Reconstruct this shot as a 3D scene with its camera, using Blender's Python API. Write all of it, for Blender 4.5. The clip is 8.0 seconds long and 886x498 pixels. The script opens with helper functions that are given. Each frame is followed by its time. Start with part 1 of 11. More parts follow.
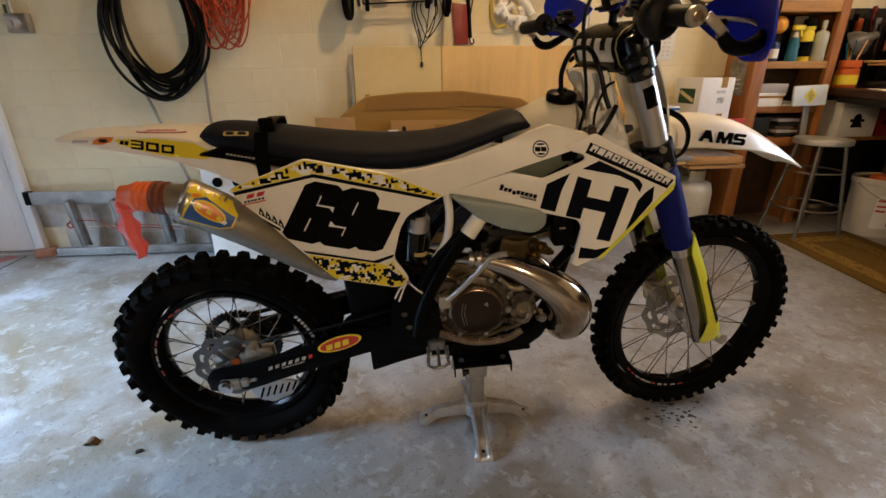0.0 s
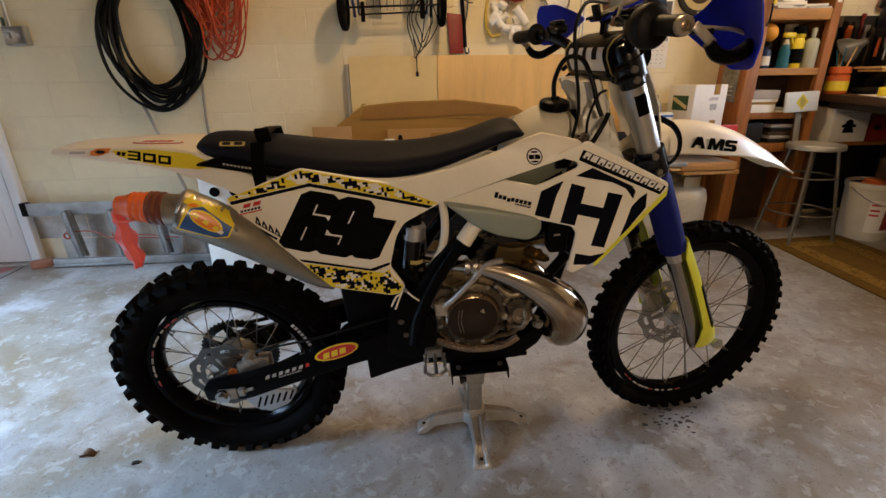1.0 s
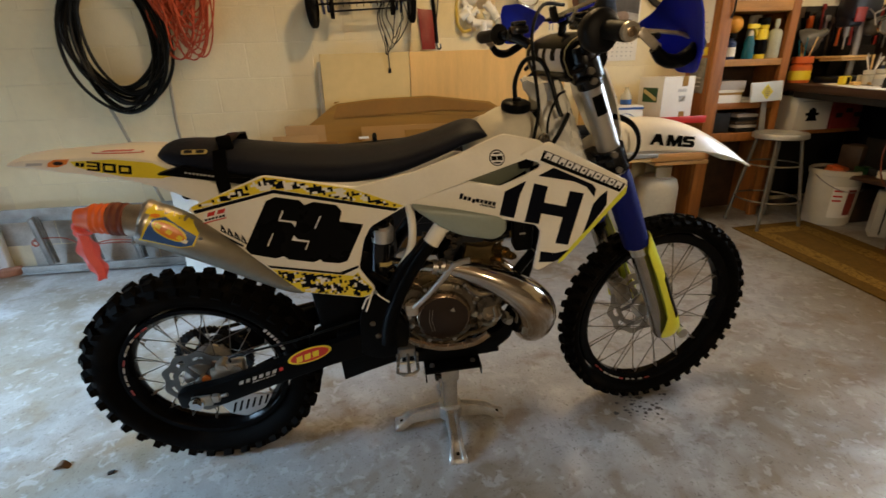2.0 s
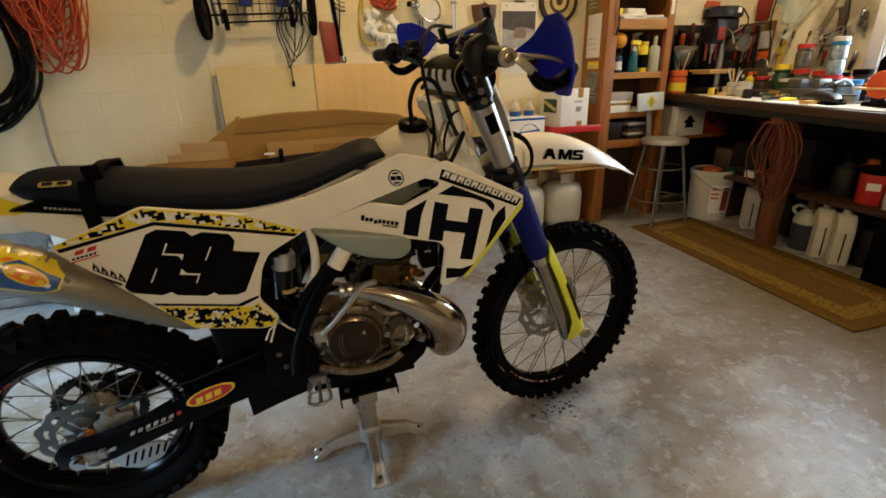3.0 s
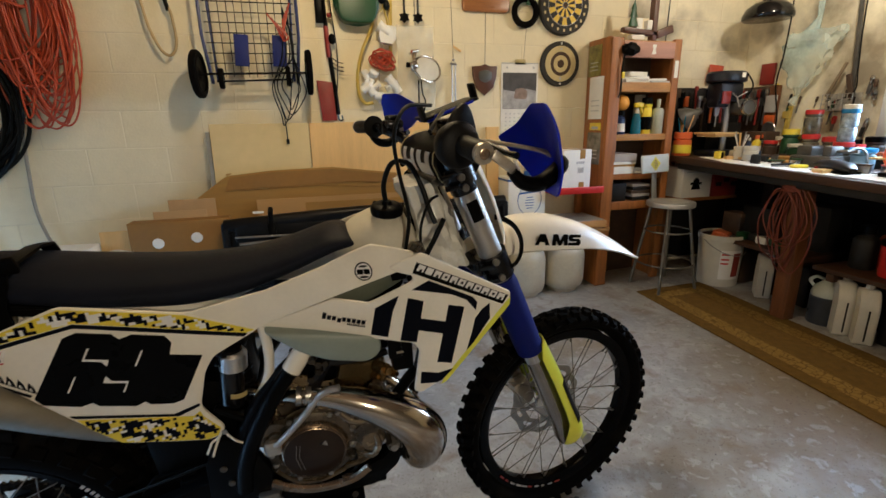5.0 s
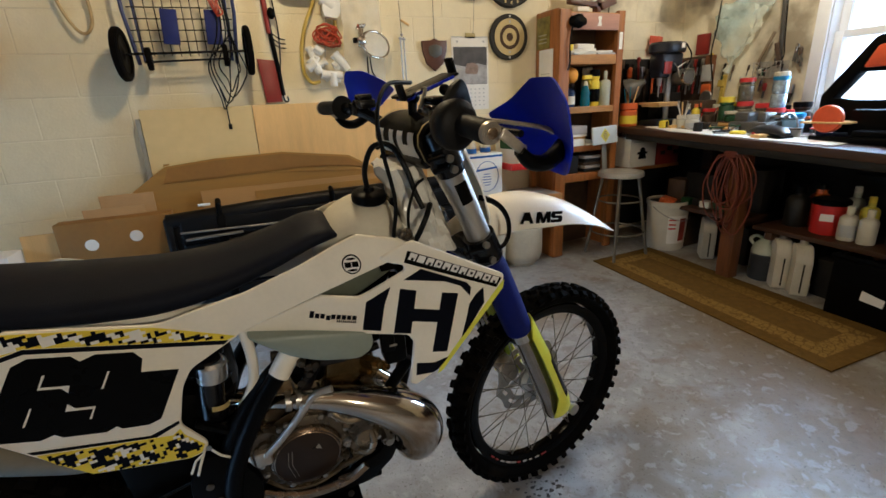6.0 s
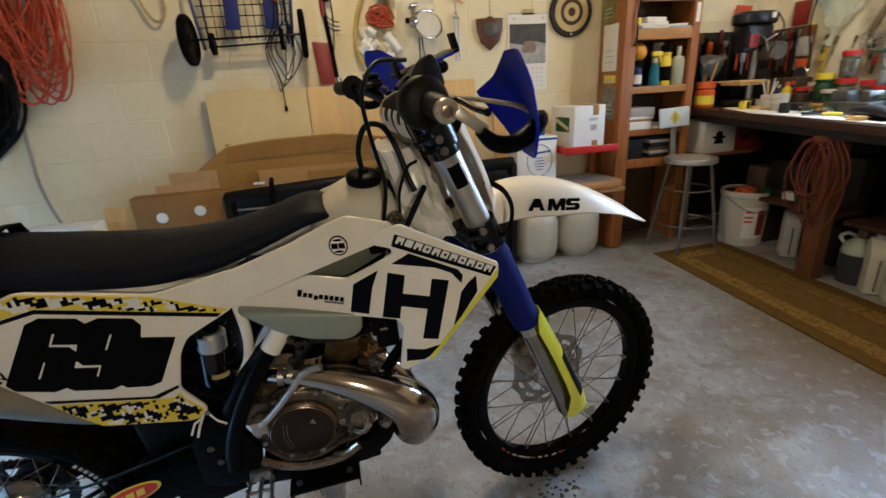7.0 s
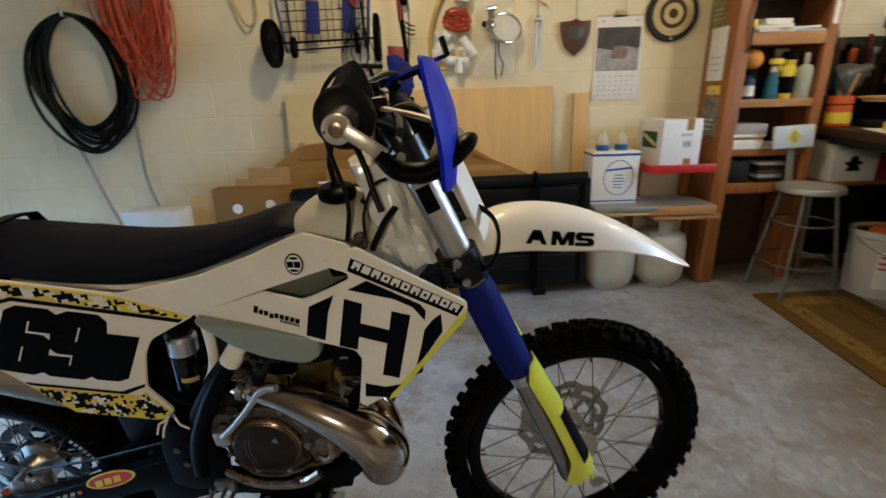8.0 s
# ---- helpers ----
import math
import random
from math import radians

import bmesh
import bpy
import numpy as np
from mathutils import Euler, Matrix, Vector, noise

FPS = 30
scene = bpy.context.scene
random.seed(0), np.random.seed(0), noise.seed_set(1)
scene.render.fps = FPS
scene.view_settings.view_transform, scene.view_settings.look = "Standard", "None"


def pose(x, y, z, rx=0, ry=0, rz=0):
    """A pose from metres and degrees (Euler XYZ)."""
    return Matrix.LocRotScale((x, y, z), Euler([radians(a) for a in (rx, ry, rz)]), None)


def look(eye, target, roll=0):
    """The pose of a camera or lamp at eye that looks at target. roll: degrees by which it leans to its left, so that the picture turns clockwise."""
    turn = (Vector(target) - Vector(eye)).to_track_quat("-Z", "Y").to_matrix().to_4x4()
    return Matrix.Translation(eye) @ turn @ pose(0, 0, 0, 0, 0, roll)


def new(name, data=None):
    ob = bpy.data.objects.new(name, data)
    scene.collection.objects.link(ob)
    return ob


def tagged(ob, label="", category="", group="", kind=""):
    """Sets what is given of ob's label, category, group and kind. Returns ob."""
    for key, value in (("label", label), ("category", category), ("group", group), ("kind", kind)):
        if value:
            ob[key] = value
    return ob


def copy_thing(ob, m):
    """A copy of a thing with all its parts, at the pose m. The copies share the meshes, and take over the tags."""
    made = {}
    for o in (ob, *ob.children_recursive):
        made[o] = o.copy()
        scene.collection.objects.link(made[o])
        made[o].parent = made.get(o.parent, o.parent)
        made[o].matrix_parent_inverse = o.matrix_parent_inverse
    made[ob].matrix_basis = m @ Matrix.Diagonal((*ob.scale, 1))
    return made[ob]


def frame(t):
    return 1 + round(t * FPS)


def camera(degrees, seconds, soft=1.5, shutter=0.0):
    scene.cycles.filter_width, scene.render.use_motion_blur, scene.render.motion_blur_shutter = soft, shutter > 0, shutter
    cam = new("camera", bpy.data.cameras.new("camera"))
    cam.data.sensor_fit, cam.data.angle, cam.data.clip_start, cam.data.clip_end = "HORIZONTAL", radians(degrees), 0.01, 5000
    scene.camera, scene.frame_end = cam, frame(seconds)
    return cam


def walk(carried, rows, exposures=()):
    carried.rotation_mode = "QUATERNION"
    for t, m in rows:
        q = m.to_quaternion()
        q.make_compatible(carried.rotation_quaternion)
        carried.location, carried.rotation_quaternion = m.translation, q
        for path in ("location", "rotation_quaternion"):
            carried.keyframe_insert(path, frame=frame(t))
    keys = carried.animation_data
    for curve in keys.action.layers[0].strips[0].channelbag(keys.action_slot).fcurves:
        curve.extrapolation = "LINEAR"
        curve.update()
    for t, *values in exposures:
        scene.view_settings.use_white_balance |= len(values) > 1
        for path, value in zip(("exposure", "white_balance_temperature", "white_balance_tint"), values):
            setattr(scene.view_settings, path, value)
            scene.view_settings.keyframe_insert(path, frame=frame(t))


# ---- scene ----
from mathutils import geometry
from mathutils.bvhtree import BVHTree
# camera and walk
cam = camera(87.7, 8.0, shutter=0.4)
PATH = [
    (0, (-0.155, -1.289, 1.143), (-0.025, 0.57, 0.419), -0.5),
    (0.5, (-0.146, -1.293, 1.145), (0.003, 0.573, 0.441), -1.2),
    (1, (-0.15, -1.296, 1.145), (-0.01, 0.574, 0.452), -0.9),
    (1.2, (-0.15, -1.297, 1.148), (-0.025, 0.575, 0.456), -1.1),
    (2.3, (-0.084, -1.309, 1.179), (0.21, 0.529, 0.446), -1.9),
    (2.5, (-0.072, -1.308, 1.184), (0.318, 0.515, 0.459), -1.2),
    (3, (-0.05, -1.3, 1.195), (0.47, 0.499, 0.491), -1.9),
    (3.5, (-0.027, -1.275, 1.231), (0.556, 0.536, 0.613), -2.2),
    (4, (-0.02, -1.246, 1.242), (0.583, 0.558, 0.624), 0.0),
    (4.5, (0.009, -1.2, 1.252), (0.498, 0.648, 0.663), -1.3),
    (5, (0.068, -1.148, 1.265), (0.583, 0.712, 0.741), -0.9),
    (5.2, (0.072, -1.13, 1.269), (0.626, 0.721, 0.752), -1.1),
    (6.3, (-0.02, -1.068, 1.269), (0.717, 0.678, 0.63), -2.8),
    (6.5, (0.011, -1.076, 1.267), (0.732, 0.68, 0.64), -3.4),
    (7, (0.164, -1.096, 1.253), (0.578, 0.743, 0.585), -3.3),
    (7.5, (0.328, -1.103, 1.248), (0.574, 0.772, 0.597), -4.6),
    (8, (0.428, -1.004, 1.254), (0.423, 0.892, 0.618), -1.8),
]
TINTS = [(0, -0.06, 6800, 24), (1.0, -0.06, 6750, 24), (2.4, -0.06, 6850, 14), (3.3, -0.04, 6700, 13), (4, -0.02, 5700, 12), (5, -0.02, 5600, 14), (6.5, -0.02, 5350, 13), (7, -0.04, 5400, 14), (8, -0.12, 5450, 13)]
walk(cam, [(t, look(eye, target, roll)) for t, eye, target, roll in PATH], TINTS)

# world, lamps and exposure
world = bpy.data.worlds.new("sky")
scene.world = world
world.use_nodes = True
sky = world.node_tree.nodes.new("ShaderNodeTexSky")
sky.sky_type, sky.sun_disc = "NISHITA", False
sky.sun_elevation, sky.sun_rotation = radians(35), radians(200)
world.node_tree.links.new(sky.outputs[0], world.node_tree.nodes["Background"].inputs[0])
world.node_tree.nodes["Background"].inputs[1].default_value = 0.12


def lamp(name, kind, power, colour, m, size=0.1, size_y=None, spread=180):
    data = bpy.data.lights.new(name, kind)
    data.energy, data.color = power, colour
    if kind == "AREA":
        data.shape, data.size, data.size_y = "RECTANGLE", size, size_y or size
        data.spread = radians(spread)
    else:
        data.shadow_soft_size = size
    ob = new(name, data)
    ob.matrix_world = m
    return ob


# warm bulb under the ceiling and added fills, daylight in the side garage opening and in the window
BULB = (1.0, 0.74, 0.37)
lamp("ceiling_bulb", "POINT", 54, BULB, pose(0.3, 0.55, 2.45), 0.05)
# unseen fill lamp behind the camera, added to brighten the bike's side
lamp("front_fill", "POINT", 68, (1.0, 0.79, 0.48), pose(0.35, -2.6, 1.6), 0.06)
# fill lamp added over the bench to brighten the end wall
lamp("bench_fill", "POINT", 38, (1.0, 0.83, 0.54), pose(2.72, 0.65, 2.35), 0.06)
lamp("garage_daylight", "AREA", 106, (0.42, 0.71, 1.0), look((-4.15, -0.3, 1.25), (-2.65, 0.08, 0.0)), 2.0, 1.5, 56)
lamp("window_daylight", "AREA", 52, (0.62, 0.83, 1.0), look((3.38, 0.3, 1.55), (0.9, -0.7, 0.0)), 0.9, 0.85, 140)


# materials
def mat(name, col, rough=0.5, metal=0.0, var=0.12, scale=14.0, bump=0.0, bscale=300.0, spec=0.5, coat=0.0, stain=None, stain_amt=0.5, aniso=None, trans=0.0, world=False):
    """A surface with colour variation at two scales, uneven gloss and fine relief, in metres."""
    m = bpy.data.materials.new(name)
    m.use_nodes = True
    n, l = m.node_tree.nodes, m.node_tree.links
    b = n["Principled BSDF"]
    co = n.new("ShaderNodeTexCoord")
    src = n.new("ShaderNodeNewGeometry").outputs["Position"] if world else co.outputs["Object"]
    if aniso:
        mp = n.new("ShaderNodeMapping")
        mp.inputs["Scale"].default_value = aniso
        l.new(src, mp.inputs[0])
        src = mp.outputs[0]
    big, small = n.new("ShaderNodeTexNoise"), n.new("ShaderNodeTexNoise")
    big.inputs["Scale"].default_value, small.inputs["Scale"].default_value = scale, scale * 9
    big.inputs["Detail"].default_value = small.inputs["Detail"].default_value = 5
    for x in (big, small):
        l.new(src, x.inputs["Vector"])
    add = n.new("ShaderNodeMath")
    add.operation = "MULTIPLY_ADD"
    l.new(small.outputs[0], add.inputs[0])
    add.inputs[1].default_value = 0.5
    l.new(big.outputs[0], add.inputs[2])
    ramp = n.new("ShaderNodeValToRGB")
    ramp.color_ramp.elements[0].position, ramp.color_ramp.elements[1].position = 0.45, 1.05
    ramp.color_ramp.elements[0].color = (*[c * (1 - var) for c in col], 1)
    ramp.color_ramp.elements[1].color = (*[min(1, c * (1 + var)) for c in col], 1)
    l.new(add.outputs[0], ramp.inputs[0])
    out = ramp.outputs[0]
    if stain:
        st = n.new("ShaderNodeTexNoise")
        st.inputs["Scale"].default_value, st.inputs["Detail"].default_value = scale * 0.35, 8
        l.new(src, st.inputs["Vector"])
        sr = n.new("ShaderNodeValToRGB")
        sr.color_ramp.elements[0].position, sr.color_ramp.elements[1].position = 0.5, 0.68
        l.new(st.outputs[0], sr.inputs[0])
        am = n.new("ShaderNodeMath")
        am.operation = "MULTIPLY"
        am.inputs[1].default_value = stain_amt
        l.new(sr.outputs[0], am.inputs[0])
        mx = n.new("ShaderNodeMix")
        mx.data_type = "RGBA"
        l.new(am.outputs[0], mx.inputs[0])
        l.new(out, mx.inputs[6])
        mx.inputs[7].default_value = (*stain, 1)
        out = mx.outputs[2]
    l.new(out, b.inputs["Base Color"])
    rr = n.new("ShaderNodeMapRange")
    rr.inputs[3].default_value, rr.inputs[4].default_value = max(0.02, rough * 0.75), min(1, rough * 1.25)
    l.new(big.outputs[0], rr.inputs[0])
    l.new(rr.outputs[0], b.inputs["Roughness"])
    b.inputs["Metallic"].default_value = metal
    b.inputs["Specular IOR Level"].default_value = spec
    b.inputs["Coat Weight"].default_value = coat
    b.inputs["Coat Roughness"].default_value = 0.12
    b.inputs["Transmission Weight"].default_value = trans
    if bump:
        fine = n.new("ShaderNodeTexNoise")
        fine.inputs["Scale"].default_value, fine.inputs["Detail"].default_value = bscale, 4
        l.new(src, fine.inputs["Vector"])
        bp = n.new("ShaderNodeBump")
        bp.inputs["Strength"].default_value, bp.inputs["Distance"].default_value = bump, 0.004
        l.new(fine.outputs[0], bp.inputs["Height"])
        l.new(bp.outputs[0], b.inputs["Normal"])
    return m


def by_object(m, amount=0.12):
    """Lets a material's brightness differ from object to object."""
    n, l = m.node_tree.nodes, m.node_tree.links
    b = n["Principled BSDF"]
    link = b.inputs["Base Color"].links[0]
    src = link.from_socket
    info, mr, hsv = n.new("ShaderNodeObjectInfo"), n.new("ShaderNodeMapRange"), n.new("ShaderNodeHueSaturation")
    mr.inputs[3].default_value, mr.inputs[4].default_value = 1 - amount, 1 + amount
    l.new(info.outputs["Random"], mr.inputs[0])
    l.new(mr.outputs[0], hsv.inputs["Value"])
    l.new(src, hsv.inputs["Color"])
    l.new(hsv.outputs[0], b.inputs["Base Color"])
    return m


WHITE_PL = mat("white_plastic", (0.82, 0.775, 0.66), 0.34, var=0.05, coat=0.2, bump=0.02, bscale=500)
TANK_PL = mat("natural_tank_plastic", (0.62, 0.58, 0.46), 0.5, var=0.08, bump=0.04)
# shaded copy of the grey-green tank plastic, for the flank in the gap
TANK_SHADED = mat("shaded_tank_plastic", (0.12, 0.135, 0.10), 0.4, var=0.1, bump=0.03)
TANK_GREY = mat("grey_green_tank_plastic", (0.25, 0.29, 0.25), 0.4, var=0.08, bump=0.03)
NAVY = mat("navy_vinyl", (0.0028, 0.0036, 0.0075), 0.3, var=0.1, spec=0.06)
BLACK_VINYL = mat("black_vinyl", (0.002, 0.002, 0.002), 0.28, var=0.1, spec=0.06)
YELLOW = mat("yellow_vinyl", (0.78, 0.62, 0.03), 0.35, var=0.06, coat=0.2)
FLUO = mat("fluorescent_yellow_plastic", (0.68, 0.68, 0.045), 0.38, var=0.08, coat=0.15)
WHITE_VINYL = mat("white_vinyl", (0.8, 0.79, 0.76), 0.3, var=0.04, coat=0.2)
RED_VINYL = mat("red_vinyl", (0.55, 0.03, 0.02), 0.32, var=0.05, coat=0.2)
ORANGE_VINYL = mat("orange_vinyl", (0.75, 0.22, 0.02), 0.35, var=0.06, coat=0.2)
BLUE_VINYL = mat("blue_vinyl", (0.02, 0.09, 0.32), 0.32, var=0.06, coat=0.2)
GREY_VINYL = mat("grey_vinyl", (0.45, 0.45, 0.44), 0.4, var=0.06)
SEAT = mat("dark_seat_cover", (0.0075, 0.0092, 0.0165), 0.5, var=0.2, bump=0.25, bscale=420, spec=0.10)
RUBBER = mat("tyre_rubber", (0.0020, 0.0018, 0.0017), 0.75, var=0.35, scale=20, bump=0.3, bscale=160, stain=(0.011, 0.009, 0.007), stain_amt=0.6, spec=0.04)
BLACK_PL = mat("black_plastic", (0.0018, 0.0018, 0.0019), 0.36, var=0.2, bump=0.1, bscale=350, spec=0.06)
BLACK_MET = mat("black_anodised_metal", (0.004, 0.004, 0.005), 0.24, metal=0.0, var=0.15, spec=0.35)
BLUE_PL = mat("blue_plastic", (0.003, 0.012, 0.36), 0.42, var=0.1, bump=0.04, spec=0.15)
BLUE_CLOTH = mat("blue_neoprene", (0.003, 0.008, 0.12), 0.75, var=0.15, bump=0.3, bscale=600, spec=0.2)
ALU = mat("bare_aluminium", (0.62, 0.61, 0.59), 0.32, metal=0.9, var=0.1, bump=0.05)
CAST = mat("cast_alloy", (0.11, 0.092, 0.07), 0.28, metal=0.8, var=0.4, scale=30, bump=0.35, bscale=240, stain=(0.018, 0.014, 0.010), stain_amt=0.85)
STEEL = mat("dull_steel", (0.34, 0.33, 0.31), 0.34, metal=0.9, var=0.2, scale=25)
PIPE_MET = mat("burnt_nickel_pipe", (0.56, 0.51, 0.45), 0.15, metal=1.0, var=0.12, scale=9, stain=(0.36, 0.22, 0.09), stain_amt=0.8)
COVER_RIM = mat("worn_brown_rim", (0.30, 0.22, 0.15), 0.26, metal=0.9, var=0.25, scale=30)
SPOKE_MET = mat("dull_bright_spoke", (0.20, 0.19, 0.17), 0.3, metal=0.85, var=0.15)
OLD_BRASS = mat("oily_brass", (0.34, 0.22, 0.08), 0.25, metal=0.9, var=0.3, scale=30)
CAN_MET = mat("brushed_titanium_can", (0.30, 0.275, 0.225), 0.40, metal=0.9, var=0.1, scale=8, bump=0.08, bscale=500, aniso=(1, 6, 6))
CHROME = mat("chrome", (0.58, 0.56, 0.53), 0.12, metal=1.0, var=0.04)
BRONZE = mat("brown_painted_cover", (0.020, 0.0115, 0.0075), 0.3, metal=0.25, var=0.3, scale=20, stain=(0.022, 0.014, 0.009), stain_amt=0.5, spec=0.35)
ORANGE_RUB = mat("orange_silicone", (0.75, 0.13, 0.015), 0.5, var=0.08, bump=0.05)
PINK_TAPE = mat("pink_ribbon", (0.85, 0.16, 0.15), 0.5, var=0.08, bump=0.08)
FORK_MET = mat("satin_fork_tube", (0.50, 0.48, 0.45), 0.40, metal=0.85, var=0.03, scale=3)
GOLD = mat("gold_trim", (0.45, 0.36, 0.14), 0.4, var=0.1)
DISC_BRIGHT = mat("bright_disc_steel", (0.46, 0.45, 0.42), 0.36, metal=1.0, var=0.2, scale=25)
DISC_MET = mat("ground_disc_steel", (0.155, 0.145, 0.13), 0.36, metal=1.0, var=0.2, scale=25)
WORN_RED = mat("worn_red_print", (0.30, 0.03, 0.025), 0.4, var=0.3)
WORN_WHITE = mat("worn_white_print", (0.42, 0.41, 0.38), 0.4, var=0.4, scale=40)
WORN_ALU = mat("worn_aluminium", (0.42, 0.38, 0.32), 0.35, metal=0.85, var=0.25, scale=40)
OILY = mat("oily_alloy", (0.20, 0.155, 0.10), 0.26, metal=0.7, var=0.4, scale=26, bump=0.3, bscale=220, stain=(0.02, 0.016, 0.012), stain_amt=0.85)
DARK_RUB = mat("dark_grip_rubber", (0.007, 0.0065, 0.006), 0.5, var=0.2, bump=0.2, bscale=300, spec=0.14)
RIM_BLACK = mat("glossy_black_rim", (0.0022, 0.0022, 0.0026), 0.16, var=0.15, spec=0.06)
SLIDER = mat("dark_fork_slider", (0.34, 0.31, 0.27), 0.2, metal=0.95, var=0.15, scale=15)
LEVER_MET = mat("dull_kick_lever_alloy", (0.50, 0.46, 0.40), 0.34, metal=0.75, var=0.25, scale=40)
CAST_BRIGHT = mat("sand_cast_aluminium", (0.42, 0.405, 0.375), 0.42, metal=0.75, var=0.3, scale=22, bump=0.3, bscale=160, stain=(0.24, 0.21, 0.17), stain_amt=0.5)
HEAD_ALLOY = mat("golden_cylinder_alloy", (0.15, 0.105, 0.045), 0.26, metal=0.7, var=0.3, scale=20, bump=0.3, bscale=200, stain=(0.06, 0.045, 0.03), stain_amt=0.7)
RUSTY = mat("burnt_orange_metal", (0.50, 0.13, 0.025), 0.35, metal=0.4, var=0.2)

WALL_PAINT = mat("cream_painted_block", (0.76, 0.675, 0.455), 0.6, var=0.06, scale=2.5, bump=0.35, bscale=90, stain=(0.64, 0.56, 0.38), stain_amt=0.4, world=True)
by_object(WALL_PAINT, 0.015)
MORTAR = mat("painted_mortar", (0.73, 0.645, 0.45), 0.7, var=0.1, scale=6, bump=0.5, bscale=150)
BARE_BLOCK = mat("bare_flaking_block", (0.50, 0.49, 0.46), 0.85, var=0.3, scale=9, bump=0.8, bscale=70, stain=(0.24, 0.22, 0.19), stain_amt=0.8, world=True)
# ceiling and walls out of view, kept dark to cut glare
CEIL = mat("dark_unseen_ceiling", (0.16, 0.11, 0.07), 0.8, var=0.08, scale=2)
UNSEEN_WALL = mat("dark_unseen_wall", (0.16, 0.135, 0.10), 0.8, var=0.2, scale=2)
WOOD = mat("shelf_wood", (0.29, 0.105, 0.022), 0.5, var=0.35, scale=5, bump=0.15, bscale=60, aniso=(8, 8, 0.8))
WOOD_H = mat("shelf_board_wood", (0.42, 0.21, 0.065), 0.55, var=0.3, scale=5, bump=0.15, bscale=60, aniso=(0.8, 8, 8))
PINE = mat("pale_plywood", (0.68, 0.44, 0.17), 0.6, var=0.12, scale=3, bump=0.08, bscale=80, aniso=(7, 7, 0.7))
PINE_B = mat("yellowed_board", (0.62, 0.48, 0.23), 0.65, var=0.1, scale=2, bump=0.08)
CARD = mat("brown_cardboard", (0.31, 0.165, 0.030), 0.75, var=0.12, scale=4, bump=0.12, bscale=40, aniso=(1, 1, 9), stain=(0.26, 0.135, 0.034), stain_amt=0.4)
CARD_B = mat("darker_cardboard", (0.25, 0.122, 0.022), 0.75, var=0.12, scale=4, bump=0.12, bscale=40)
PAPER = mat("white_paper", (0.78, 0.76, 0.70), 0.7, var=0.06)
CARTON = mat("white_carton", (0.74, 0.72, 0.66), 0.6, var=0.06, scale=5)
BENCH_WOOD = mat("dark_bench_wood", (0.046, 0.019, 0.007), 0.55, var=0.5, scale=4, bump=0.2, bscale=70, aniso=(8, 0.8, 8))
POST_WOOD = mat("dark_post_wood", (0.15, 0.055, 0.016), 0.55, var=0.4, scale=5, bump=0.2, bscale=70, aniso=(8, 8, 0.8))
EAST_PAINT = mat("grimy_cream_paint", (0.80, 0.73, 0.54), 0.65, var=0.10, scale=7, bump=0.3, bscale=90, stain=(0.17, 0.13, 0.075), stain_amt=0.8, world=True)
GALV = mat("worn_galvanised_metal", (0.42, 0.41, 0.37), 0.45, metal=0.7, var=0.2, scale=12, stain=(0.25, 0.18, 0.11), stain_amt=0.4)
BLACK_HOSE = mat("black_hose_rubber", (0.0035, 0.004, 0.004), 0.4, var=0.2, spec=0.16)
ORANGE_CORD = mat("orange_cord", (0.40, 0.050, 0.010), 0.5, var=0.3)
TAN_HOSE = mat("tan_hose", (0.42, 0.30, 0.13), 0.5, var=0.15)
YELLOW_HOSE = mat("yellow_hose", (0.50, 0.36, 0.06), 0.45, var=0.15)


# shapes
def join(*parts):
    """One bmesh from several."""
    out = bmesh.new()
    for p in parts:
        me = bpy.data.meshes.new("tmp")
        p.to_mesh(me)
        p.free()
        out.from_mesh(me)
        bpy.data.meshes.remove(me)
    return out


def moved(bm, m):
    bm.transform(m)
    return bm


def box(sx, sy, sz, at=(0, 0, 0), bevel=0.003, rot=(0, 0, 0), seg=2):
    bm = bmesh.new()
    bmesh.ops.create_cube(bm, size=1.0)
    bm.transform(Matrix.Diagonal((sx, sy, sz, 1)))
    if bevel:
        bmesh.ops.bevel(bm, geom=bm.edges[:], offset=min(bevel, 0.45 * min(sx, sy, sz)), segments=seg, affect="EDGES", profile=0.5)
    bm.transform(pose(*at, *rot))
    return bm


def span(x0, x1, y0, y1, z0, z1, bevel=0.003, seg=2):
    return box(abs(x1 - x0), abs(y1 - y0), abs(z1 - z0), ((x0 + x1) / 2, (y0 + y1) / 2, (z0 + z1) / 2), bevel, seg=seg)


def smooth_path(points, steps=6):
    """A Catmull-Rom curve through the points (of any dimension)."""
    p = [np.array(q, float) for q in points]
    p = [2 * p[0] - p[1]] + p + [2 * p[-1] - p[-2]]
    out = []
    for i in range(1, len(p) - 2):
        for s in range(steps):
            t = s / steps
            a, b, c, d = p[i - 1], p[i], p[i + 1], p[i + 2]
            out.append(0.5 * (2 * b + (c - a) * t + (2 * a - 5 * b + 4 * c - d) * t**2 + (3 * b - a - 3 * c + d) * t**3))
    out.append(p[-2])
    return out


